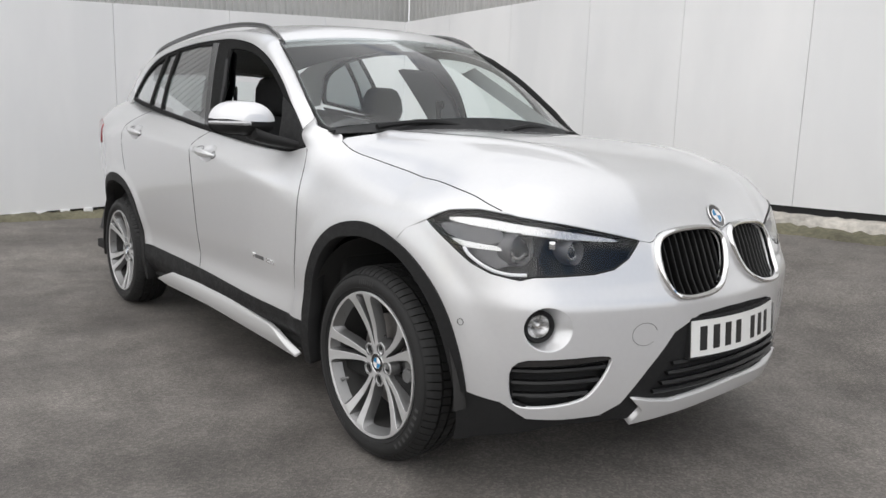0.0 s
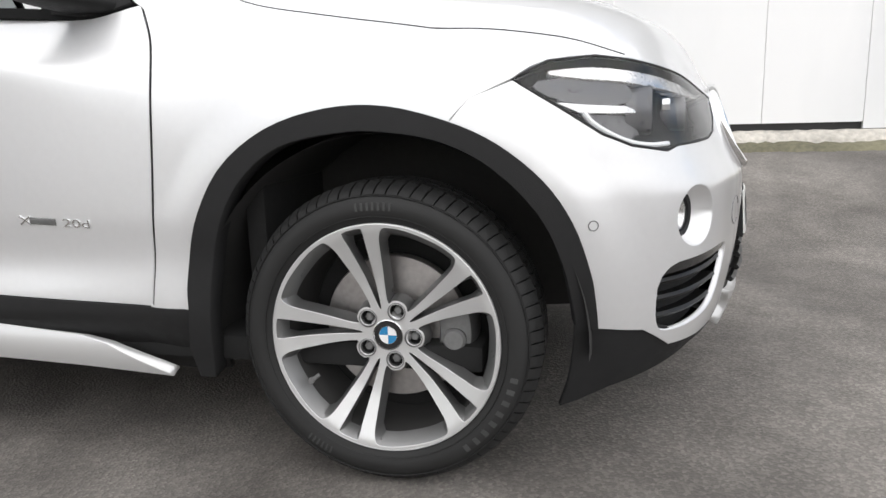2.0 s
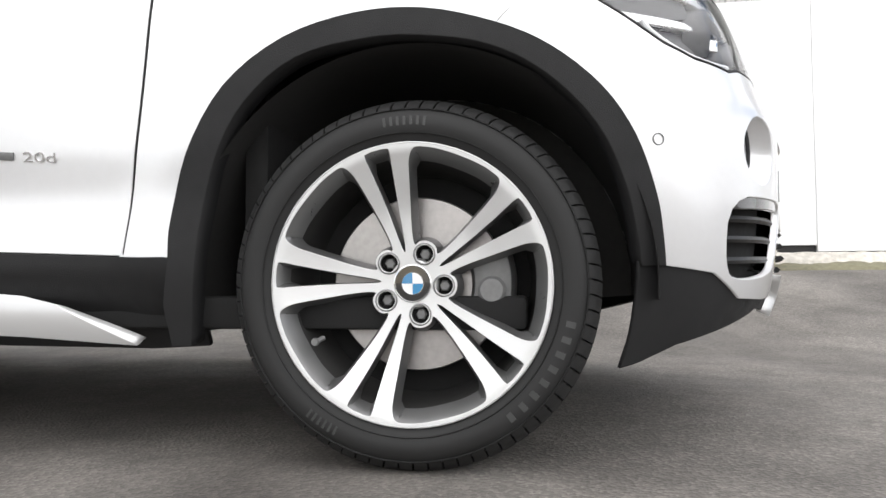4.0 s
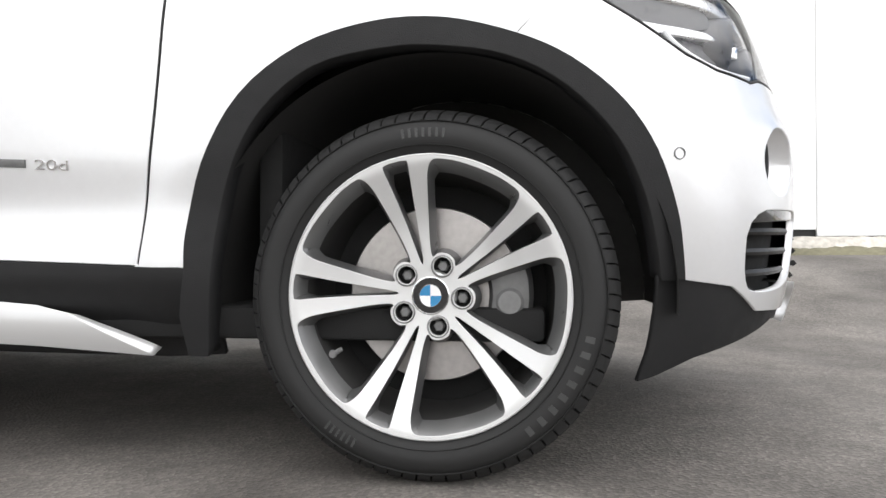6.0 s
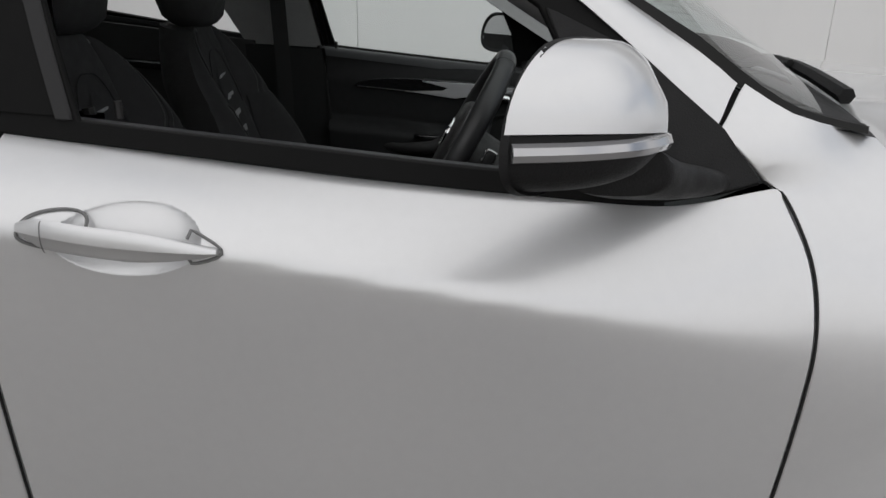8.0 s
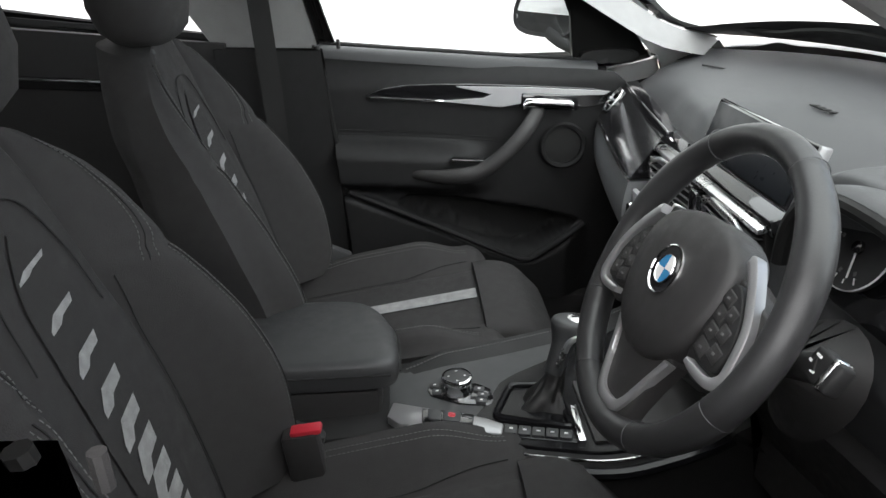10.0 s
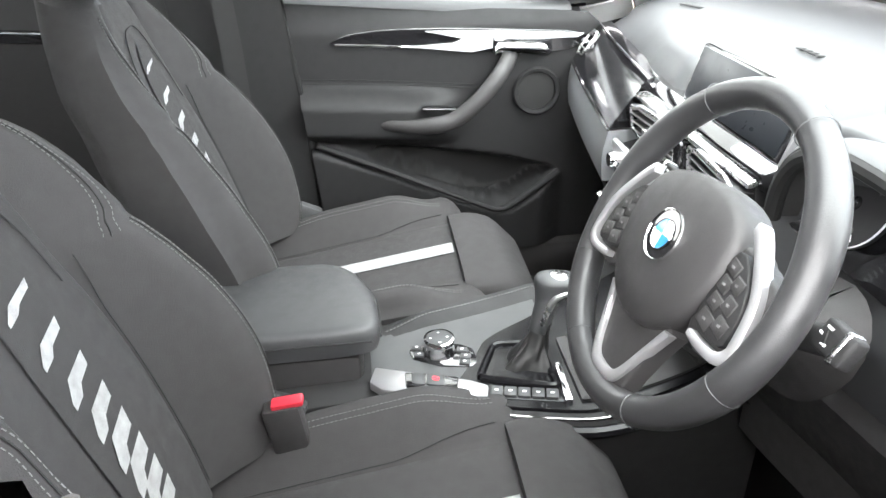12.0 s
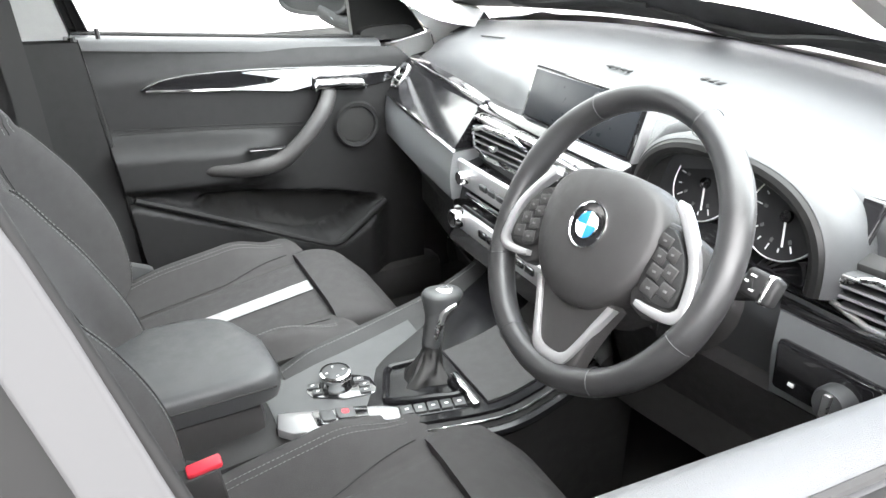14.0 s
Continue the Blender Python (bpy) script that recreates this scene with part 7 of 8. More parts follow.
for sg in (1, -1):
    arm_ = rounded([(0.060, 0.040), (0.100, 0.036), (0.152, 0.018), (0.158, -0.012), (0.140, -0.040), (0.105, -0.066), (0.066, -0.050)], 1)
    arm_ = [(x * sg, y) for x, y in arm_][::sg]
    sw_part("spoke", slab(arm_, 0.020, 0.004, Matrix.Translation((0, 0, 0.006))), SOFT)
    pad = rounded([(0.084, 0.032), (0.102, 0.032), (0.127, 0.002), (0.133, -0.036), (0.124, -0.044), (0.086, -0.043), (0.080, -0.020)], 1)
    pad = [(x * sg, y) for x, y in pad][::sg]
    padp = sw_part("button_pad", slab(pad, 0.01, 0.002, Matrix.Translation((0, 0, 0.0125))), CONSOLE_PL)
    for bx, by, w, h in ((0.094, 0.018, 0.014, 0.011), (0.109, 0.007, 0.012, 0.012), (0.095, 0.002, 0.013, 0.012), (0.113, -0.010, 0.013, 0.013), (0.096, -0.014, 0.014, 0.012), (0.117, -0.028, 0.015, 0.013), (0.097, -0.031, 0.017, 0.013)):
        btn = box((w * 1.18, h * 1.12, 0.005), (0, 0, 0), 0.0012)
        bmesh.ops.transform(btn, matrix=pose(bx * sg, by, 0.0112, 0, 0, -14 * sg), verts=btn.verts[:])
        sw_part("wheel_button", btn, SOFT, padp)
        sw_part("button_mark", box((w * 0.28, h * 0.18, 0.0008), (bx * sg, by, 0.0140)), THREAD, padp)
    out_, in_ = [(0.092, 0.060), (0.100, 0.057), (0.121, 0.034), (0.141, 0.003), (0.148, -0.036), (0.143, -0.050), (0.128, -0.056), (0.100, -0.055), (0.088, -0.052)], [
        (0.091, 0.050), (0.096, 0.046), (0.113, 0.027), (0.131, 0.000), (0.137, -0.034), (0.134, -0.042), (0.124, -0.0465), (0.100, -0.0465), (0.089, -0.0455)]
    sw_part("silver_accent", band([(x * sg, y) for x, y in out_], [(x * sg, y) for x, y in in_], 0.0150, 0.012), SILVER_PL, label="satin silver accent")
# lower spoke with its silver frame
low_sp = rounded([(-0.066, -0.052), (0.066, -0.052), (0.044, -0.108), (0.036, -0.156), (-0.036, -0.156), (-0.044, -0.108)], 1)
sw_part("spoke", slab([tuple(p) for p in low_sp], 0.020, 0.004, Matrix.Translation((0, 0, 0.004))), SOFT)
u_out = [(-0.064, -0.066), (-0.048, -0.098), (-0.034, -0.130), (-0.022, -0.145), (0, -0.148), (0.022, -0.145), (0.034, -0.130), (0.048, -0.098), (0.064, -0.066)]
u_in = [(-0.054, -0.066), (-0.040, -0.096), (-0.026, -0.125), (-0.016, -0.134), (0, -0.136), (0.016, -0.134), (0.026, -0.125), (0.040, -0.096), (0.054, -0.066)]
sw_part("silver_frame", band(u_out, u_in, 0.0095, 0.010), SILVER_PL, label="satin silver spoke frame")
sw_part("column_shroud", tube([(0, -0.02, -0.02), (0, -0.03, -0.08), (0, -0.03, -0.20)], [0.060, 0.065, 0.070], 20), SOFT, m=SW_COLUMN)
for sg, ln in ((1, 0.168), (-1, 0.15)):
    st_ = [(0.05 * sg, 0.0, -0.055), (0.10 * sg, -0.004, -0.050), (ln * sg, 0.030, -0.040)]
    stalk = sw_part("stalk", tube(st_, [0.009, 0.011, 0.014], 10, flat=0.8), CONSOLE_PL, m=SW_COLUMN)
    sw_part("stalk_end", box((0.035, 0.028, 0.016), ((ln + 0.004) * sg, 0.030, -0.039), 0.004), CONSOLE_PL, stalk, m=SW_COLUMN)
    sw_part("stalk_ring", box((0.006, 0.030, 0.018), ((ln + 0.012) * sg, 0.030, -0.039), 0.003), SATIN, stalk, m=SW_COLUMN)
    for dx, dy, w in ((-0.004, 0.037, 0.006), (-0.008, 0.030, 0.004), (0.000, 0.024, 0.005)):
        sw_part("stalk_mark", box((w, 0.0022, 0.001), ((ln + dx) * sg, dy, -0.0305)), WHITE, stalk, m=SW_COLUMN)

# ---- centre console ----
left_edge = spline((-1.60, -1.22, -1.12, -0.90, -0.70, -0.60), (0.10, 0.045, 0.070, 0.135, 0.185, 0.195))
right_edge = spline((-1.60, -1.225, -1.11, -0.99, -0.90, -0.81, -0.70, -0.60), (0.12, 0.104, 0.162, 0.197, 0.214, 0.205, 0.195, 0.195))
con_z = spline((-1.60, -1.22, -1.0, -0.88, -0.76, -0.66), (0.61, 0.630, 0.626, 0.628, 0.648, 0.70))
con = []
for x in np.linspace(-1.60, -0.64, 34):
    l_, r_, zt = float(left_edge(x)), float(right_edge(x)), float(con_z(x))
    hump = 0.020 * ease((x + 1.22) / 0.1)
    con.append([(x, -r_ - 0.012, 0.32), (x, -r_ - 0.012, zt - 0.045), (x, -r_ - 0.006, zt - 0.016), (x, -r_ + 0.010, zt - 0.004), (x, -r_ + 0.030, zt), (x, (l_ - r_) / 2, zt),
                (x, l_ - 0.030, zt + hump * 0.3), (x, l_ - 0.010, zt + hump), (x, l_ + 0.004, zt + hump * 1.1), (x, l_ + 0.016, zt + hump * 0.6), (x, l_ + 0.024, zt - 0.02), (x, l_ + 0.03, 0.32)])
console = part("centre_console", loft(con, closed_ring=False, cap=False), CONSOLE_PL, car, "dark centre console with chrome controls", smooth=40)
seam = [(x, float(left_edge(x)) - 0.006, float(con_z(x)) + 0.020 * float(ease((x + 1.22) / 0.1)) + 0.001) for x in np.linspace(-1.20, -0.66, 30)]
stitch_row(seam, console, THREAD, 0.0011)
arm = []
for k, g in ((0, 0.90), (0.10, 0.985), (0.35, 1.0), (0.62, 1.0), (0.86, 0.985), (0.97, 0.95), (1.0, 0.86)):
    ring = []
    for a in np.linspace(0, 2 * math.pi, 56, endpoint=False):
        c, sn = math.cos(a), math.sin(a)
        u_, v_ = math.copysign(abs(c) ** 0.22, c) * g, math.copysign(abs(sn) ** 0.22, sn) * g
        y = 0.026 + 0.112 * v_
        front_x = -1.208 - 0.07 * max(0.0, (y + 0.03) / 0.168) ** 2.5
        x = front_x - (front_x + 1.64) * (1 - u_) / 2
        ring.append((x, y, 0.676 + 0.052 * k + (0.004 * (1 - v_ * v_) if k == 1.0 else 0)))
    arm.append(ring)
armrest = part("armrest", loft(arm), ARM_PAD, car, "padded grey armrest", smooth=50)
part("armrest_seam", tube([(p[0], p[1], p[2]) for p in [(-1.208 - 0.07 * max(0.0, (y + 0.03) / 0.168) ** 2.5 + 0.0005, y, 0.708) for y in np.linspace(-0.075, 0.12, 24)]], 0.0015, 5), VOID, armrest)
part("armrest_seam", tube([(x, -0.0868, 0.708) for x in np.linspace(-1.62, -1.222, 24)], 0.0015, 5), VOID, armrest)
part("armrest_box", box((0.37, 0.185, 0.100), (-1.425, 0.016, 0.624), 0.015), SOFT, armrest)


def round_poly(pts, r=0.005):
    """An outline with its corners cut to small arcs."""
    out = []
    p = [np.array(q, float) for q in pts]
    for i in range(len(p)):
        a, b, c = p[i - 1], p[i], p[(i + 1) % len(p)]
        ra, rc = min(r, 0.4 * np.linalg.norm(a - b)), min(r, 0.4 * np.linalg.norm(c - b))
        s_, e = b + (a - b) / np.linalg.norm(a - b) * ra, b + (c - b) / np.linalg.norm(c - b) * rc
        out += [s_ * (1 - t) ** 2 + 2 * b * t * (1 - t) + e * t * t for t in (0, 0.33, 0.67, 1)]
    return np.array(out)


def plan_slab(pts, depth, bevel, lift, rounds=1):
    """A plate on the console from an outline in plan."""
    pts = round_poly(pts, 0.004 * rounds) if rounds else np.array(pts)
    area = sum(x0 * y1 - x1 * y0 for (x0, y0), (x1, y1) in zip(pts, np.roll(pts, -1, 0)))
    bm = slab([tuple(p) for p in (pts if area > 0 else pts[::-1])], depth, bevel)
    for v in bm.verts:
        v.co.z += float(con_z(v.co.x)) + lift
    return bm


plate_b = part("console_plate", plan_slab([(-1.222, -0.062), (-1.232, -0.098), (-1.214, -0.118), (-1.15, -0.136), (-1.056, -0.153), (-1.050, -0.128), (-1.075, -0.112), (-1.13, -0.094)], 0.014, 0.003, 0.010), SILVER_PL, console, "satin silver switch plate")
part("parking_brake_switch", plan_slab([(-1.176, -0.084), (-1.177, -0.119), (-1.100, -0.139), (-1.093, -0.105)], 0.004, 0.001, 0.0115), GLOSS, plate_b)
part("brake_button", plan_slab([(-1.166, -0.090), (-1.167, -0.116), (-1.147, -0.121), (-1.145, -0.095)], 0.004, 0.001, 0.0150), GREY_PL, plate_b)
part("brake_button", plan_slab([(-1.142, -0.096), (-1.144, -0.122), (-1.118, -0.129), (-1.115, -0.103)], 0.005, 0.001, 0.0165), GREY_PL, plate_b)
part("brake_mark", plan_slab([(-1.135, -0.104), (-1.136, -0.115), (-1.125, -0.118), (-1.123, -0.107)], 0.002, 0, 0.0172, 2), RED, plate_b)
line = [(x, -float(right_edge(x)) + 0.002, float(con_z(x)) - 0.004) for x in np.linspace(-1.225, -0.72, 40)]
part("console_line", tube(line, 0.0026, 6), CHROME, console)
part("console_edge", tube([(x, y - 0.012, z - 0.014) for x, y, z in line], 0.0095, 8), DECK, console)
ROT = (-1.115, -0.024, 0.6275)
kn = part("rotary_controller", lathe([(0.0, 0.0305), (0.019, 0.0305), (0.0235, 0.029), (0.024, 0.024)], "z", 40, ROT), GREY_PL, console)
part("controller_ring", lathe([(0.0215, 0.0312), (0.0250, 0.0300), (0.0268, 0.026), (0.0262, 0.020), (0.0258, 0.010), (0.0290, 0.003), (0.0290, 0.0)], "z", 40, ROT), CHROME, kn, "chrome knob ring")
for a in range(4):
    part("controller_mark", box((0.004, 0.0016, 0.0006), (ROT[0] + 0.014 * math.cos(a * math.pi / 2), ROT[1] + 0.014 * math.sin(a * math.pi / 2), ROT[2] + 0.0308)), WHITE, kn)
part("controller_base", plan_slab([(-1.166, -0.022), (-1.160, -0.042), (-1.115, -0.066), (-1.066, -0.072), (-1.056, -0.058), (-1.058, -0.026), (-1.075, -0.012), (-1.115, 0.010), (-1.150, 0.004)], 0.010, 0.002, 0.004), GLOSS, kn)
for x, y in ((-1.078, -0.030), (-1.074, -0.047), (-1.078, -0.062), (-1.152, -0.016), (-1.149, -0.034)):
    part("shortcut_button", box((0.017, 0.013, 0.006), (x, y, float(con_z(x)) + 0.005), 0.0016, (0, 0, -12)), GREY_PL, kn)
    part("shortcut_mark", box((0.005, 0.0022, 0.0006), (x, y, float(con_z(x)) + 0.0082)), WHITE, kn)
BOOT = material("boot_leather", (0.012, 0.012, 0.012), 0.5, grain=0.2, scale=300, bump=0.0006)
FRAME = [(-1.062, -0.104), (-1.024, -0.020), (-0.950, -0.026), (-0.944, -0.142)]
fr = dense(round_poly(FRAME, 0.014), 0.006)
mid_f = fr.mean(0)
boot = []
for t in np.linspace(0, 1, 18):
    ring = []
    for i, p in enumerate(fr):
        a = 2 * math.pi * i / len(fr)
        k = (1 - t) ** 1.9
        wrinkle = 1 + 0.13 * math.sin(4 * a + 7 * t) * math.sin(math.pi * t) + 0.06 * math.sin(9 * a - 5 * t) * math.sin(math.pi * t)
        off = (p - mid_f) * 0.90
        rnd_ = np.array([math.cos(math.atan2(off[1], off[0])), math.sin(math.atan2(off[1], off[0]))]) * 0.0150
        q = mid_f + np.array([0.042, 0.022]) * t ** 0.8 + (off * k + rnd_ * (1 - k)) * wrinkle
        ring.append((q[0], q[1], 0.618 + 0.072 * t ** 1.3 - 0.010 * math.sin(math.pi * min(t * 3, 1))))
    boot.append(ring)
part("gear_boot", loft(boot), BOOT, console, smooth=60)
part("boot_bed", plan_slab(FRAME, 0.004, 0.0, -0.004, 2), VOID, console)
part("boot_frame", tube([(p[0], p[1], float(con_z(p[0])) + 0.005) for p in fr], 0.0062, 8, closed=True), DECK, console)
part("boot_accent", plan_slab([(-0.937, -0.090), (-0.927, -0.090), (-0.932, -0.178), (-0.943, -0.178)], 0.006, 0.001, 0.010, 0), CHROME, console)
shaft = [(-0.962, -0.064, 0.682), (-0.954, -0.059, 0.702), (-0.947, -0.054, 0.722), (-0.941, -0.049, 0.740)]
gear = part("gear_lever", tube(shaft, [0.0150, 0.0165, 0.0175, 0.017], 14), GREY_PL, console, "grey gear lever with silver insert")
head = []
for z, cx, cy_, hl, hw in ((0.716, -0.949, -0.055, 0.016, 0.016), (0.730, -0.942, -0.050, 0.020, 0.0185), (0.742, -0.934, -0.045, 0.028, 0.022), (0.752, -0.929, -0.042, 0.034, 0.0245), (0.760, -0.927, -0.041, 0.036, 0.025), (0.766, -0.927, -0.041, 0.033, 0.022), (0.769, -0.927, -0.041, 0.022, 0.014)):
    head.append([(cx + hl * math.copysign(abs(math.cos(a)) ** 0.8, math.cos(a)), cy_ + hw * math.sin(a), z - 0.10 * hl * math.cos(a)) for a in np.linspace(0, 2 * math.pi, 32, endpoint=False)])
part("gear_knob", loft(head), GREY_PL, gear, smooth=60)
part("gear_knob_cap", lathe([(0.0, 0.0025), (0.012, 0.002), (0.0155, 0.0)], "z", 28, (-0.924, -0.041, 0.7685)), SATIN, gear)
part("gear_knob_mark", box((0.012, 0.002, 0.0008), (-0.924, -0.041, 0.7713)), INK, gear)
for sg in (1, -1):
    strip = smooth_path([(-0.958, -0.060 + 0.0160 * sg, 0.700), (-0.948, -0.054 + 0.0180 * sg, 0.722), (-0.936, -0.046 + 0.0225 * sg, 0.742), (-0.915, -0.042 + 0.0240 * sg, 0.749)], 5)
    part("gear_knob_insert", tube(strip, [0.0035 + 0.0022 * math.sin(math.pi * t) for t in np.linspace(0, 1, len(strip))], 8), SATIN, gear)
for i in range(5):
    x, y = -1.040 + i * 0.0205, -0.1385 - i * 0.0048
    part("console_button", box((0.0188, 0.021, 0.007), (x, y, float(con_z(x)) + 0.005), 0.0016, (0, 0, -13)), GREY_PL, console)
    part("console_button_mark", box((0.006, 0.003, 0.0008), (x, y, float(con_z(x)) + 0.0088), 0, (0, 0, -13)), WHITE, console)
part("console_button_bed", plan_slab([(-1.056, -0.122), (-1.058, -0.150), (-0.944, -0.176), (-0.940, -0.148)], 0.006, 0.001, 0.004, 0), DECK, console)
deck_left = spline((-1.095, -1.06, -1.04, -0.95, -0.85, -0.72, -0.67), (-0.105, -0.050, -0.012, 0.045, 0.100, 0.150, 0.160))


def console_sheet(name, x0, x1, left, inset, lift, mat, label=""):
    """A thin shaped plate lying on the console between its outer edge and a line given by left."""
    rings = []
    for x in np.linspace(x0, x1, 40):
        l_, r_, zt = float(left_edge(x)), float(right_edge(x)), float(con_z(x))
        mid, hump = (l_ - r_) / 2, 0.006 * float(ease((x + 1.22) / 0.1))
        ys_ = np.linspace(-r_ + inset, max(float(left(x)), -r_ + inset + 0.01), 14)
        top = [(x, y, zt + hump * float(np.clip((y - mid) / max(l_ - 0.03 - mid, 0.01), 0, 1)) + lift) for y in ys_]
        rings.append([(x, top[0][1] - 0.001, top[0][2] - lift - 0.004)] + top + [(x, top[-1][1] + 0.001, top[-1][2] - lift - 0.004)])
    rings = [[(q[0] - 0.001, q[1], q[2] - lift - 0.004) for q in rings[0]]] + rings
    return part(name, loft(rings, closed_ring=False, cap=False), mat, console, label, smooth=40)


console_sheet("console_panel", -1.228, -0.93, lambda x: float(left_edge(x)) - 0.014 - 0.10 * max(0.0, x + 1.05), 0.016, 0.0018, GREY_PL, "grey control panel")
console_sheet("console_deck", -1.095, -0.67, deck_left, 0.016, 0.0030, DECK, "gloss black console deck")
console_sheet("tray_lid", -0.918, -0.70, lambda x: -0.024 + 0.12 * (x + 0.918), 0.034, 0.0075, SOFT, "matt grey tray lid")
for x, y, w in ((-0.48, -0.30, 0.06), (-0.46, -0.42, 0.05), (-0.50, -0.55, 0.05)):
    part("pedal", box((0.015, w, 0.08), (x, y, 0.44), 0.006, (0, -35, 0)), CARPET, car)

# ---- door cards ----
CARD_PL = material("black_soft_door_plastic", (0.0131, 0.0131, 0.0137), 0.6, sheen=0.3, grain=0.08, scale=600, bump=0.0004)
SILVER_INLAY = material("brushed_silver_inlay", (0.50, 0.50, 0.51), 0.30, metal=0.3, coat=0.4)
LIP_X, LIP_Z = (-1.331, -1.14, -0.93, -0.885, -0.845, -0.72), (0.742, 0.66, 0.56, 0.545, 0.553, 0.622)
POCKET_X, POCKET_Z = (-1.235, -1.18, -1.079, -0.851, -0.70), (0.680, 0.722, 0.712, 0.668, 0.622)

def card_y(x, z):
    """How far the door card stands from the car's middle."""
    x, z = np.asarray(x, float), np.asarray(z, float)
    sill = 1.093 - 0.092 * (x + 1.38) / 0.64 * 0.64
    y = 0.722 + 0.024 * ease((z - 0.99) / 0.07)
    top = 0.862 - 0.08 * (x + 1.34)
    arm = ease((z - (top - 0.130)) / 0.045) * (1 - ease((z - (top - 0.025)) / 0.05)) * (1 - ease((x + 1.10) / 0.16))
    y = y - 0.060 * arm
    lipz = np.interp(x, LIP_X, LIP_Z)
    lower = ease((lipz + 0.006 - z) / 0.03) * (1 - ease((x + 0.78) / 0.08))
    y = y - 0.045 * lower
    deep = ease((np.interp(x, POCKET_X, POCKET_Z) - z) / 0.020) * ease((z - lipz - 0.004) / 0.015) * ease((x + 1.235) / 0.03) * (1 - ease((x + 0.73) / 0.03))
    y = y + 0.060 * deep
    return y


def build_card(side):
    card_fn = lambda x, z: np.stack([np.asarray(x, float), -card_y(x, z), np.asarray(z, float)], -1)
    flat = lambda d: (lambda x, z: np.stack([np.asarray(x, float), -(0.722 - d) + 0 * np.asarray(z, float), np.asarray(z, float)], -1))
    outline = [(-1.380, 1.078), (-1.20, 1.060), (-0.957, 1.038), (-0.743, 1.024), (-0.66, 1.016), (-0.62, 0.98), (-0.60, 0.70), (-0.60, 0.42), (-1.325, 0.42), (-1.335, 0.60), (-1.350, 0.80), (-1.368, 0.98)]
    card = panel("door_card", card_fn, outline, CARD_PL, car, step=0.011, side=side, out=(0, 1, 0), flange=0.02, smooth_h=0.006, label="dark grey door card with black and silver inlay")
    ledge = [[(x, -y * side, z) for y, z in ((0.738, zz - 0.020), (0.739, zz - 0.006), (0.744, zz + 0.002), (0.754, zz + 0.006), (0.775, zz + 0.007), (0.788, zz + 0.004), (0.790, zz - 0.010))] for x, zz in [(x, float(BELT(x)) + 0.011) for x in np.linspace(-1.40, -0.70, 24)]]
    part("door_ledge", loft(ledge, closed_ring=False, cap=False), DASH_TOP, card, smooth=60)
    part("window_channel", tube([(x, -0.795 * side, float(BELT(x)) + 0.0185) for x in np.linspace(-1.36, -0.76, 20)], 0.0042, 6), VOID, card)
    part("card_edge", tube(smooth_path([(-1.376, -0.716 * side, 1.05), (-1.366, -0.714 * side, 0.95), (-1.352, -0.712 * side, 0.82), (-1.338, -0.712 * side, 0.66), (-1.326, -0.712 * side, 0.50)], 5), 0.0032, 6), GREY_PL, card)
    inlay = rounded([(-1.278, 0.979), (-1.215, 1.000), (-1.067, 1.001), (-0.882, 0.990), (-0.665, 0.974), (-0.675, 0.945), (-0.741, 0.930), (-0.887, 0.938), (-1.097, 0.961), (-1.265, 0.974)], 1)
    trim = panel("inlay", flat(0.010), inlay, GLOSS, card, step=0.03, side=side, out=(0, 1, 0), flange=0.012, label="gloss black inlay")
    silver = [(-1.055, 0.996), (-0.88, 0.988), (-0.675, 0.972), (-0.69, 0.965), (-0.80, 0.966), (-0.90, 0.950), (-0.945, 0.943), (-1.09, 0.962), (-0.99, 0.965), (-0.965, 0.975)]
    panel("silver_inlay", flat(0.019), silver, SILVER_INLAY, trim, step=0.012, side=side, out=(0, 1, 0), flange=0.004, label="satin silver inlay")
    line = [(-1.265, -0.712 * side, 0.9745), (-1.097, -0.712 * side, 0.961), (-0.93, -0.712 * side, 0.943)]
    part("inlay_line", tube(line, 0.003, 6), CHROME, trim)
    part("handle_cup", box((0.145, 0.012, 0.040), (-0.825, -0.706 * side, 0.952), 0.010, (0, 4, 0)), GLOSS, trim)
    pull = [[(x, -side * (0.690 - 0.006 * math.cos(a)), z + 0.011 * math.sin(a)) for a in np.linspace(0, 2 * math.pi, 12, endpoint=False)] for x, z in ((-0.893, 0.944), (-0.885, 0.953), (-0.83, 0.951), (-0.775, 0.946), (-0.768, 0.940))]
    part("door_pull", loft(pull), CHROME, trim, "chrome inside door handle")
    grab = smooth_path([(-1.21, -0.688 * side, 0.792), (-1.12, -0.652 * side, 0.788), (-1.06, -0.640 * side, 0.790), (-1.00, -0.640 * side, 0.800), (-0.94, -0.645 * side, 0.842), (-0.89, -0.66 * side, 0.892), (-0.862, -0.690 * side, 0.922), (-0.85, -0.715 * side, 0.935)], 5)
    part("grab_handle", tube(grab, [0.012 + 0.010 * float(ease(i / 12)) - 0.003 * i / len(grab) for i in range(len(grab))], 14, flat=0.8, up=(0, 1, 0)), SOFT, card, smooth=60)
    c = (-0.785, -0.716 * side, 0.838)
    part("speaker_rim", lathe([(0.060, 0.006 * side), (0.056, 0.012 * side), (0.048, 0.010 * side), (0.046, 0.0)], "y", 40, c), CARD_PL, card)
    part("speaker_grille", lathe([(0.0, 0.004 * side), (0.03, 0.005 * side), (0.047, 0.002 * side)], "y", 36, c), VOID, card)
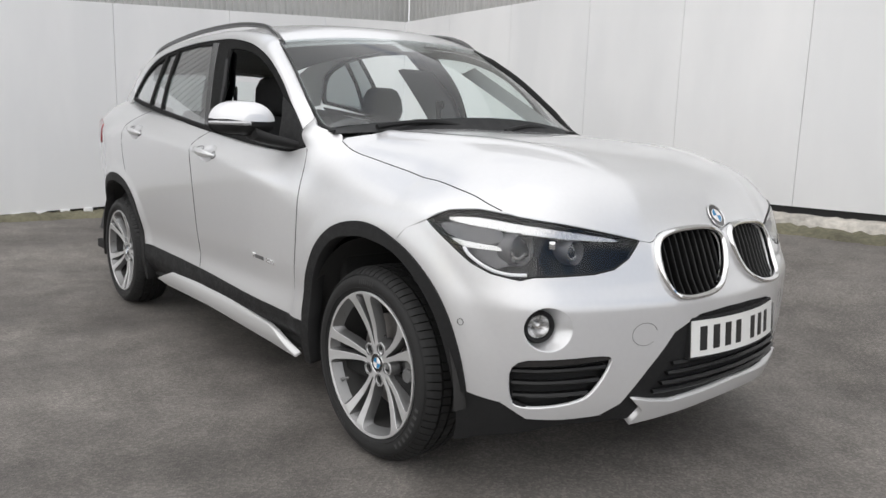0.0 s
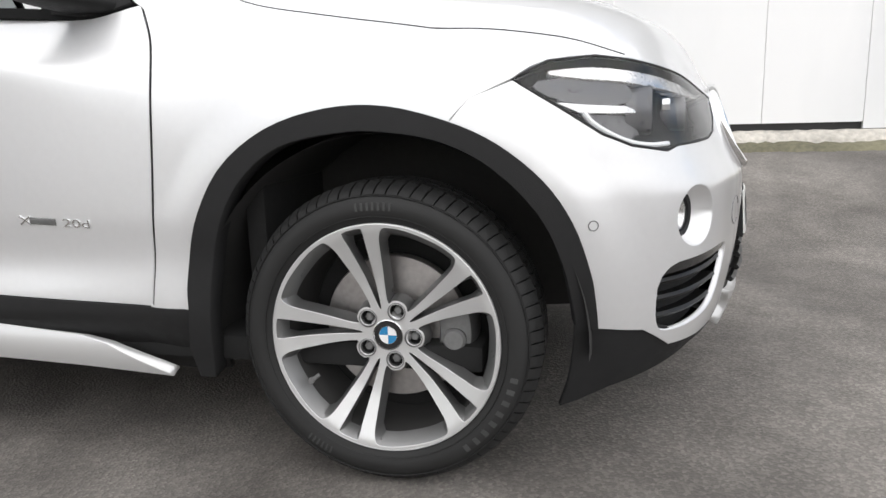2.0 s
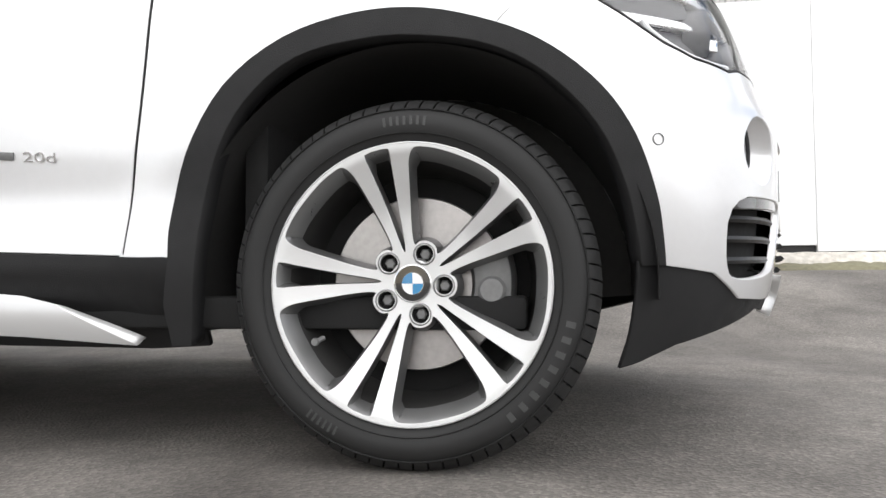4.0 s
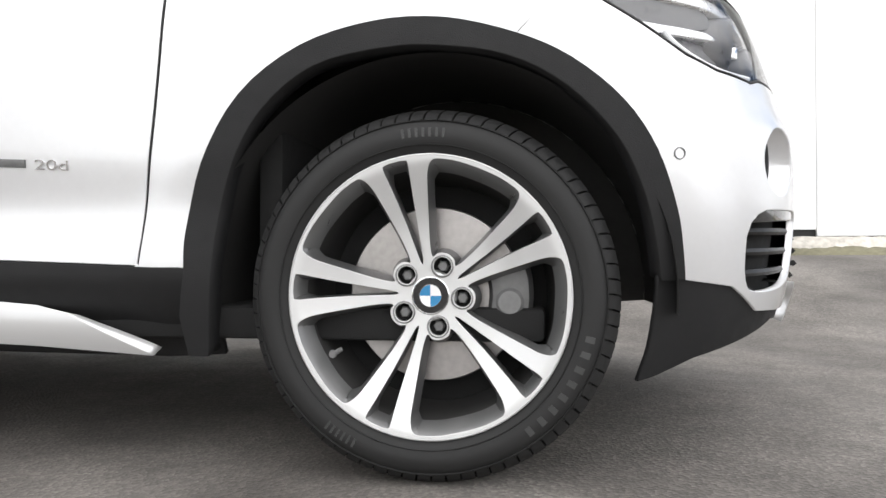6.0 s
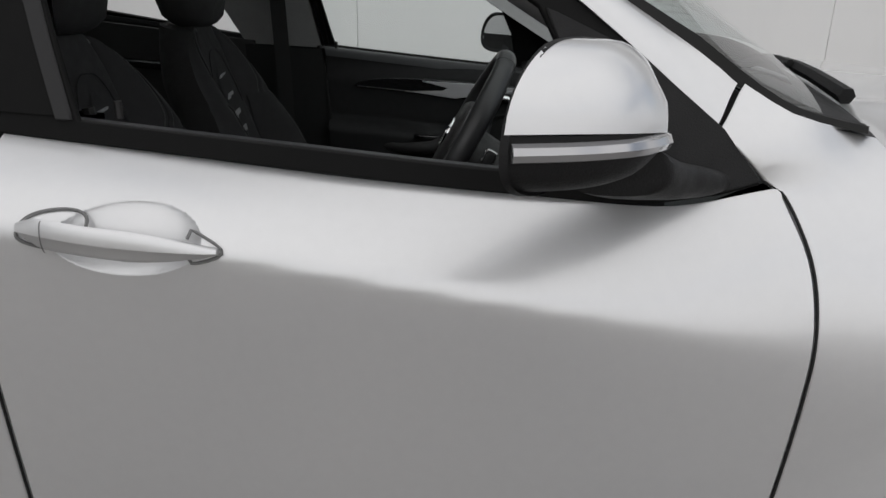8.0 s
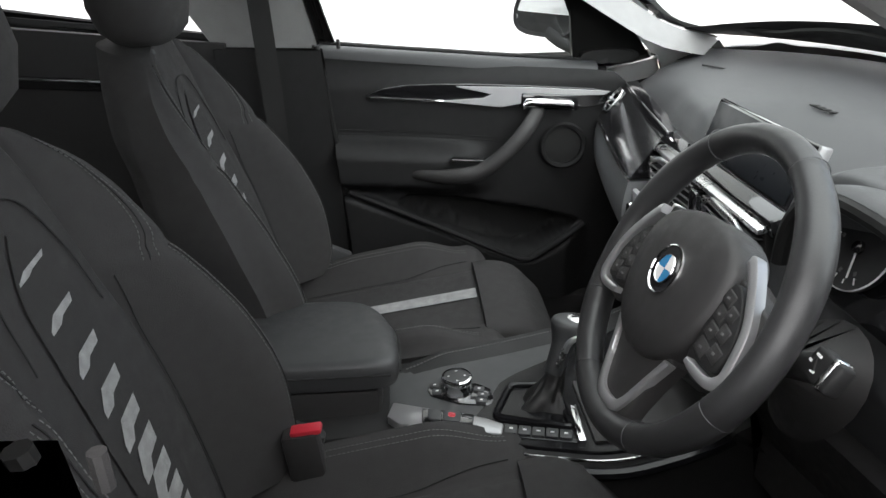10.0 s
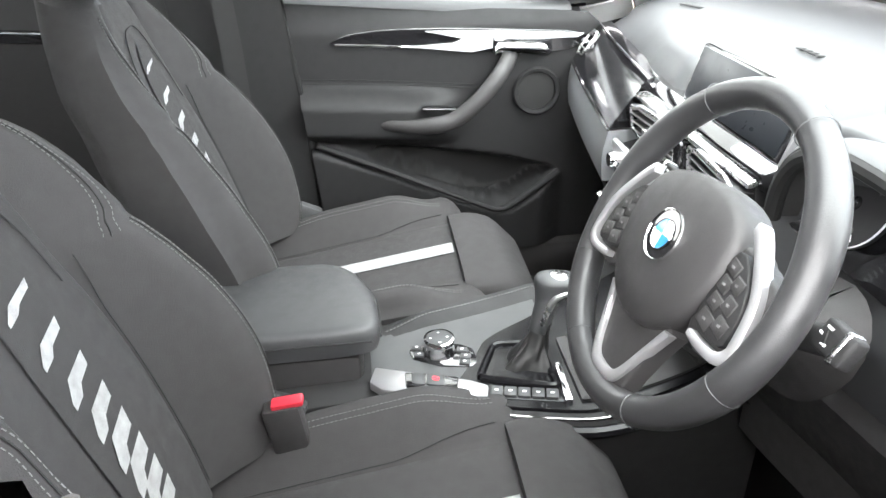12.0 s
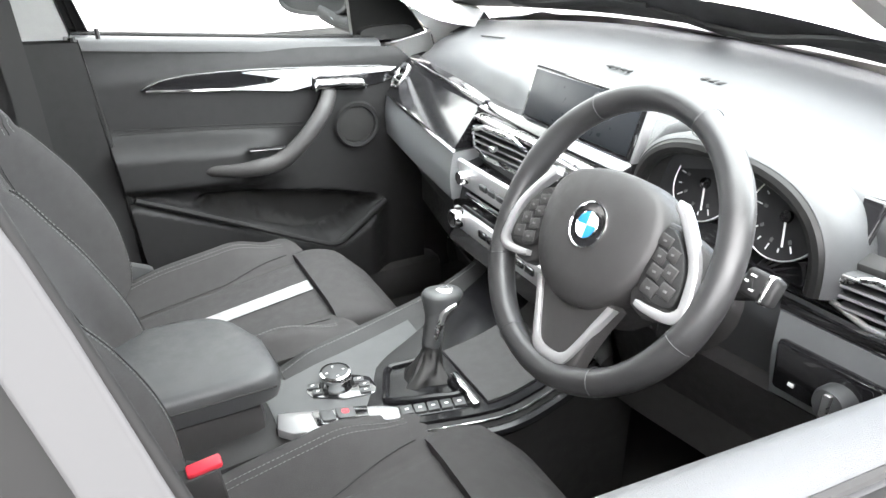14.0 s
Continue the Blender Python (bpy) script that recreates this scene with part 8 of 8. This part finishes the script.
    for dz in (0.0, -0.009):
        seam_ = smooth_path([(-1.348, 0, 0.896 + dz), (-1.17, 0, 0.884 + dz), (-0.905, 0, 0.858 + dz)], 8)
        part("seam_line", tube([(p[0], -(float(card_y(p[0], p[2])) - 0.0005) * side, p[2]) for p in seam_], 0.0014, 5), VOID, card)
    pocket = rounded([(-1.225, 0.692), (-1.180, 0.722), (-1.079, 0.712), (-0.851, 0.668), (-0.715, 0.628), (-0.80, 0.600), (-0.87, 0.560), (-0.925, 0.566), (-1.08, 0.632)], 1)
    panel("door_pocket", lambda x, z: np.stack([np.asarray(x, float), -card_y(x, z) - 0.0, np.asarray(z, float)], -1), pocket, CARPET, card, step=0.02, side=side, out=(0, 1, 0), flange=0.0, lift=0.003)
    lip = smooth_path([(-1.331, -0.690 * side, 0.742), (-1.14, -0.672 * side, 0.660), (-0.93, -0.668 * side, 0.560), (-0.885, -0.668 * side, 0.545), (-0.845, -0.675 * side, 0.553), (-0.72, -0.705 * side, 0.622)], 6)
    part("pocket_lip", tube(lip, 0.009, 8), CARD_PL, card)
    part("lock_pin", tube([(-1.335, -0.735 * side, 1.09), (-1.335, -0.735 * side, 1.112)], 0.005, 8), SOFT, card)
    part("door_switches", box((0.11, 0.03, 0.008), (-1.02, -0.655 * side, 0.826), 0.003, (0, 4, 0)), GLOSS, card)
    rear = panel("rear_door_card", lambda x, z: np.stack([np.asarray(x, float), -0.715 + 0 * np.asarray(z, float), np.asarray(z, float)], -1), [(-1.60, 1.11), (-2.2, 1.17), (-2.4, 1.19), (-2.4, 0.45), (-1.60, 0.45)], SOFT, car, step=0.08, side=side, out=(0, 1, 0), flange=0.02)
    part("rear_inlay", box((0.5, 0.012, 0.03), (-1.95, -0.708 * side, 1.03), 0.005, (0, 4, 0)), GLOSS, rear)
    part("rear_door_pull", box((0.10, 0.014, 0.018), (-1.74, -0.700 * side, 1.035), 0.005, (0, 4, 0)), CHROME, rear)
    panel("luggage_lining", lambda x, z: np.stack([np.asarray(x, float), -0.66 + 0.25 * (z - 1.1), np.asarray(z, float)], -1), [(-2.4, 1.20), (-2.85, 1.262), (-3.3, 1.25), (-3.3, 0.4), (-2.4, 0.4)], SOFT, car, step=0.1, side=side, out=(0, 1, 0), flange=0)


for s in (1, -1):
    build_card(s)
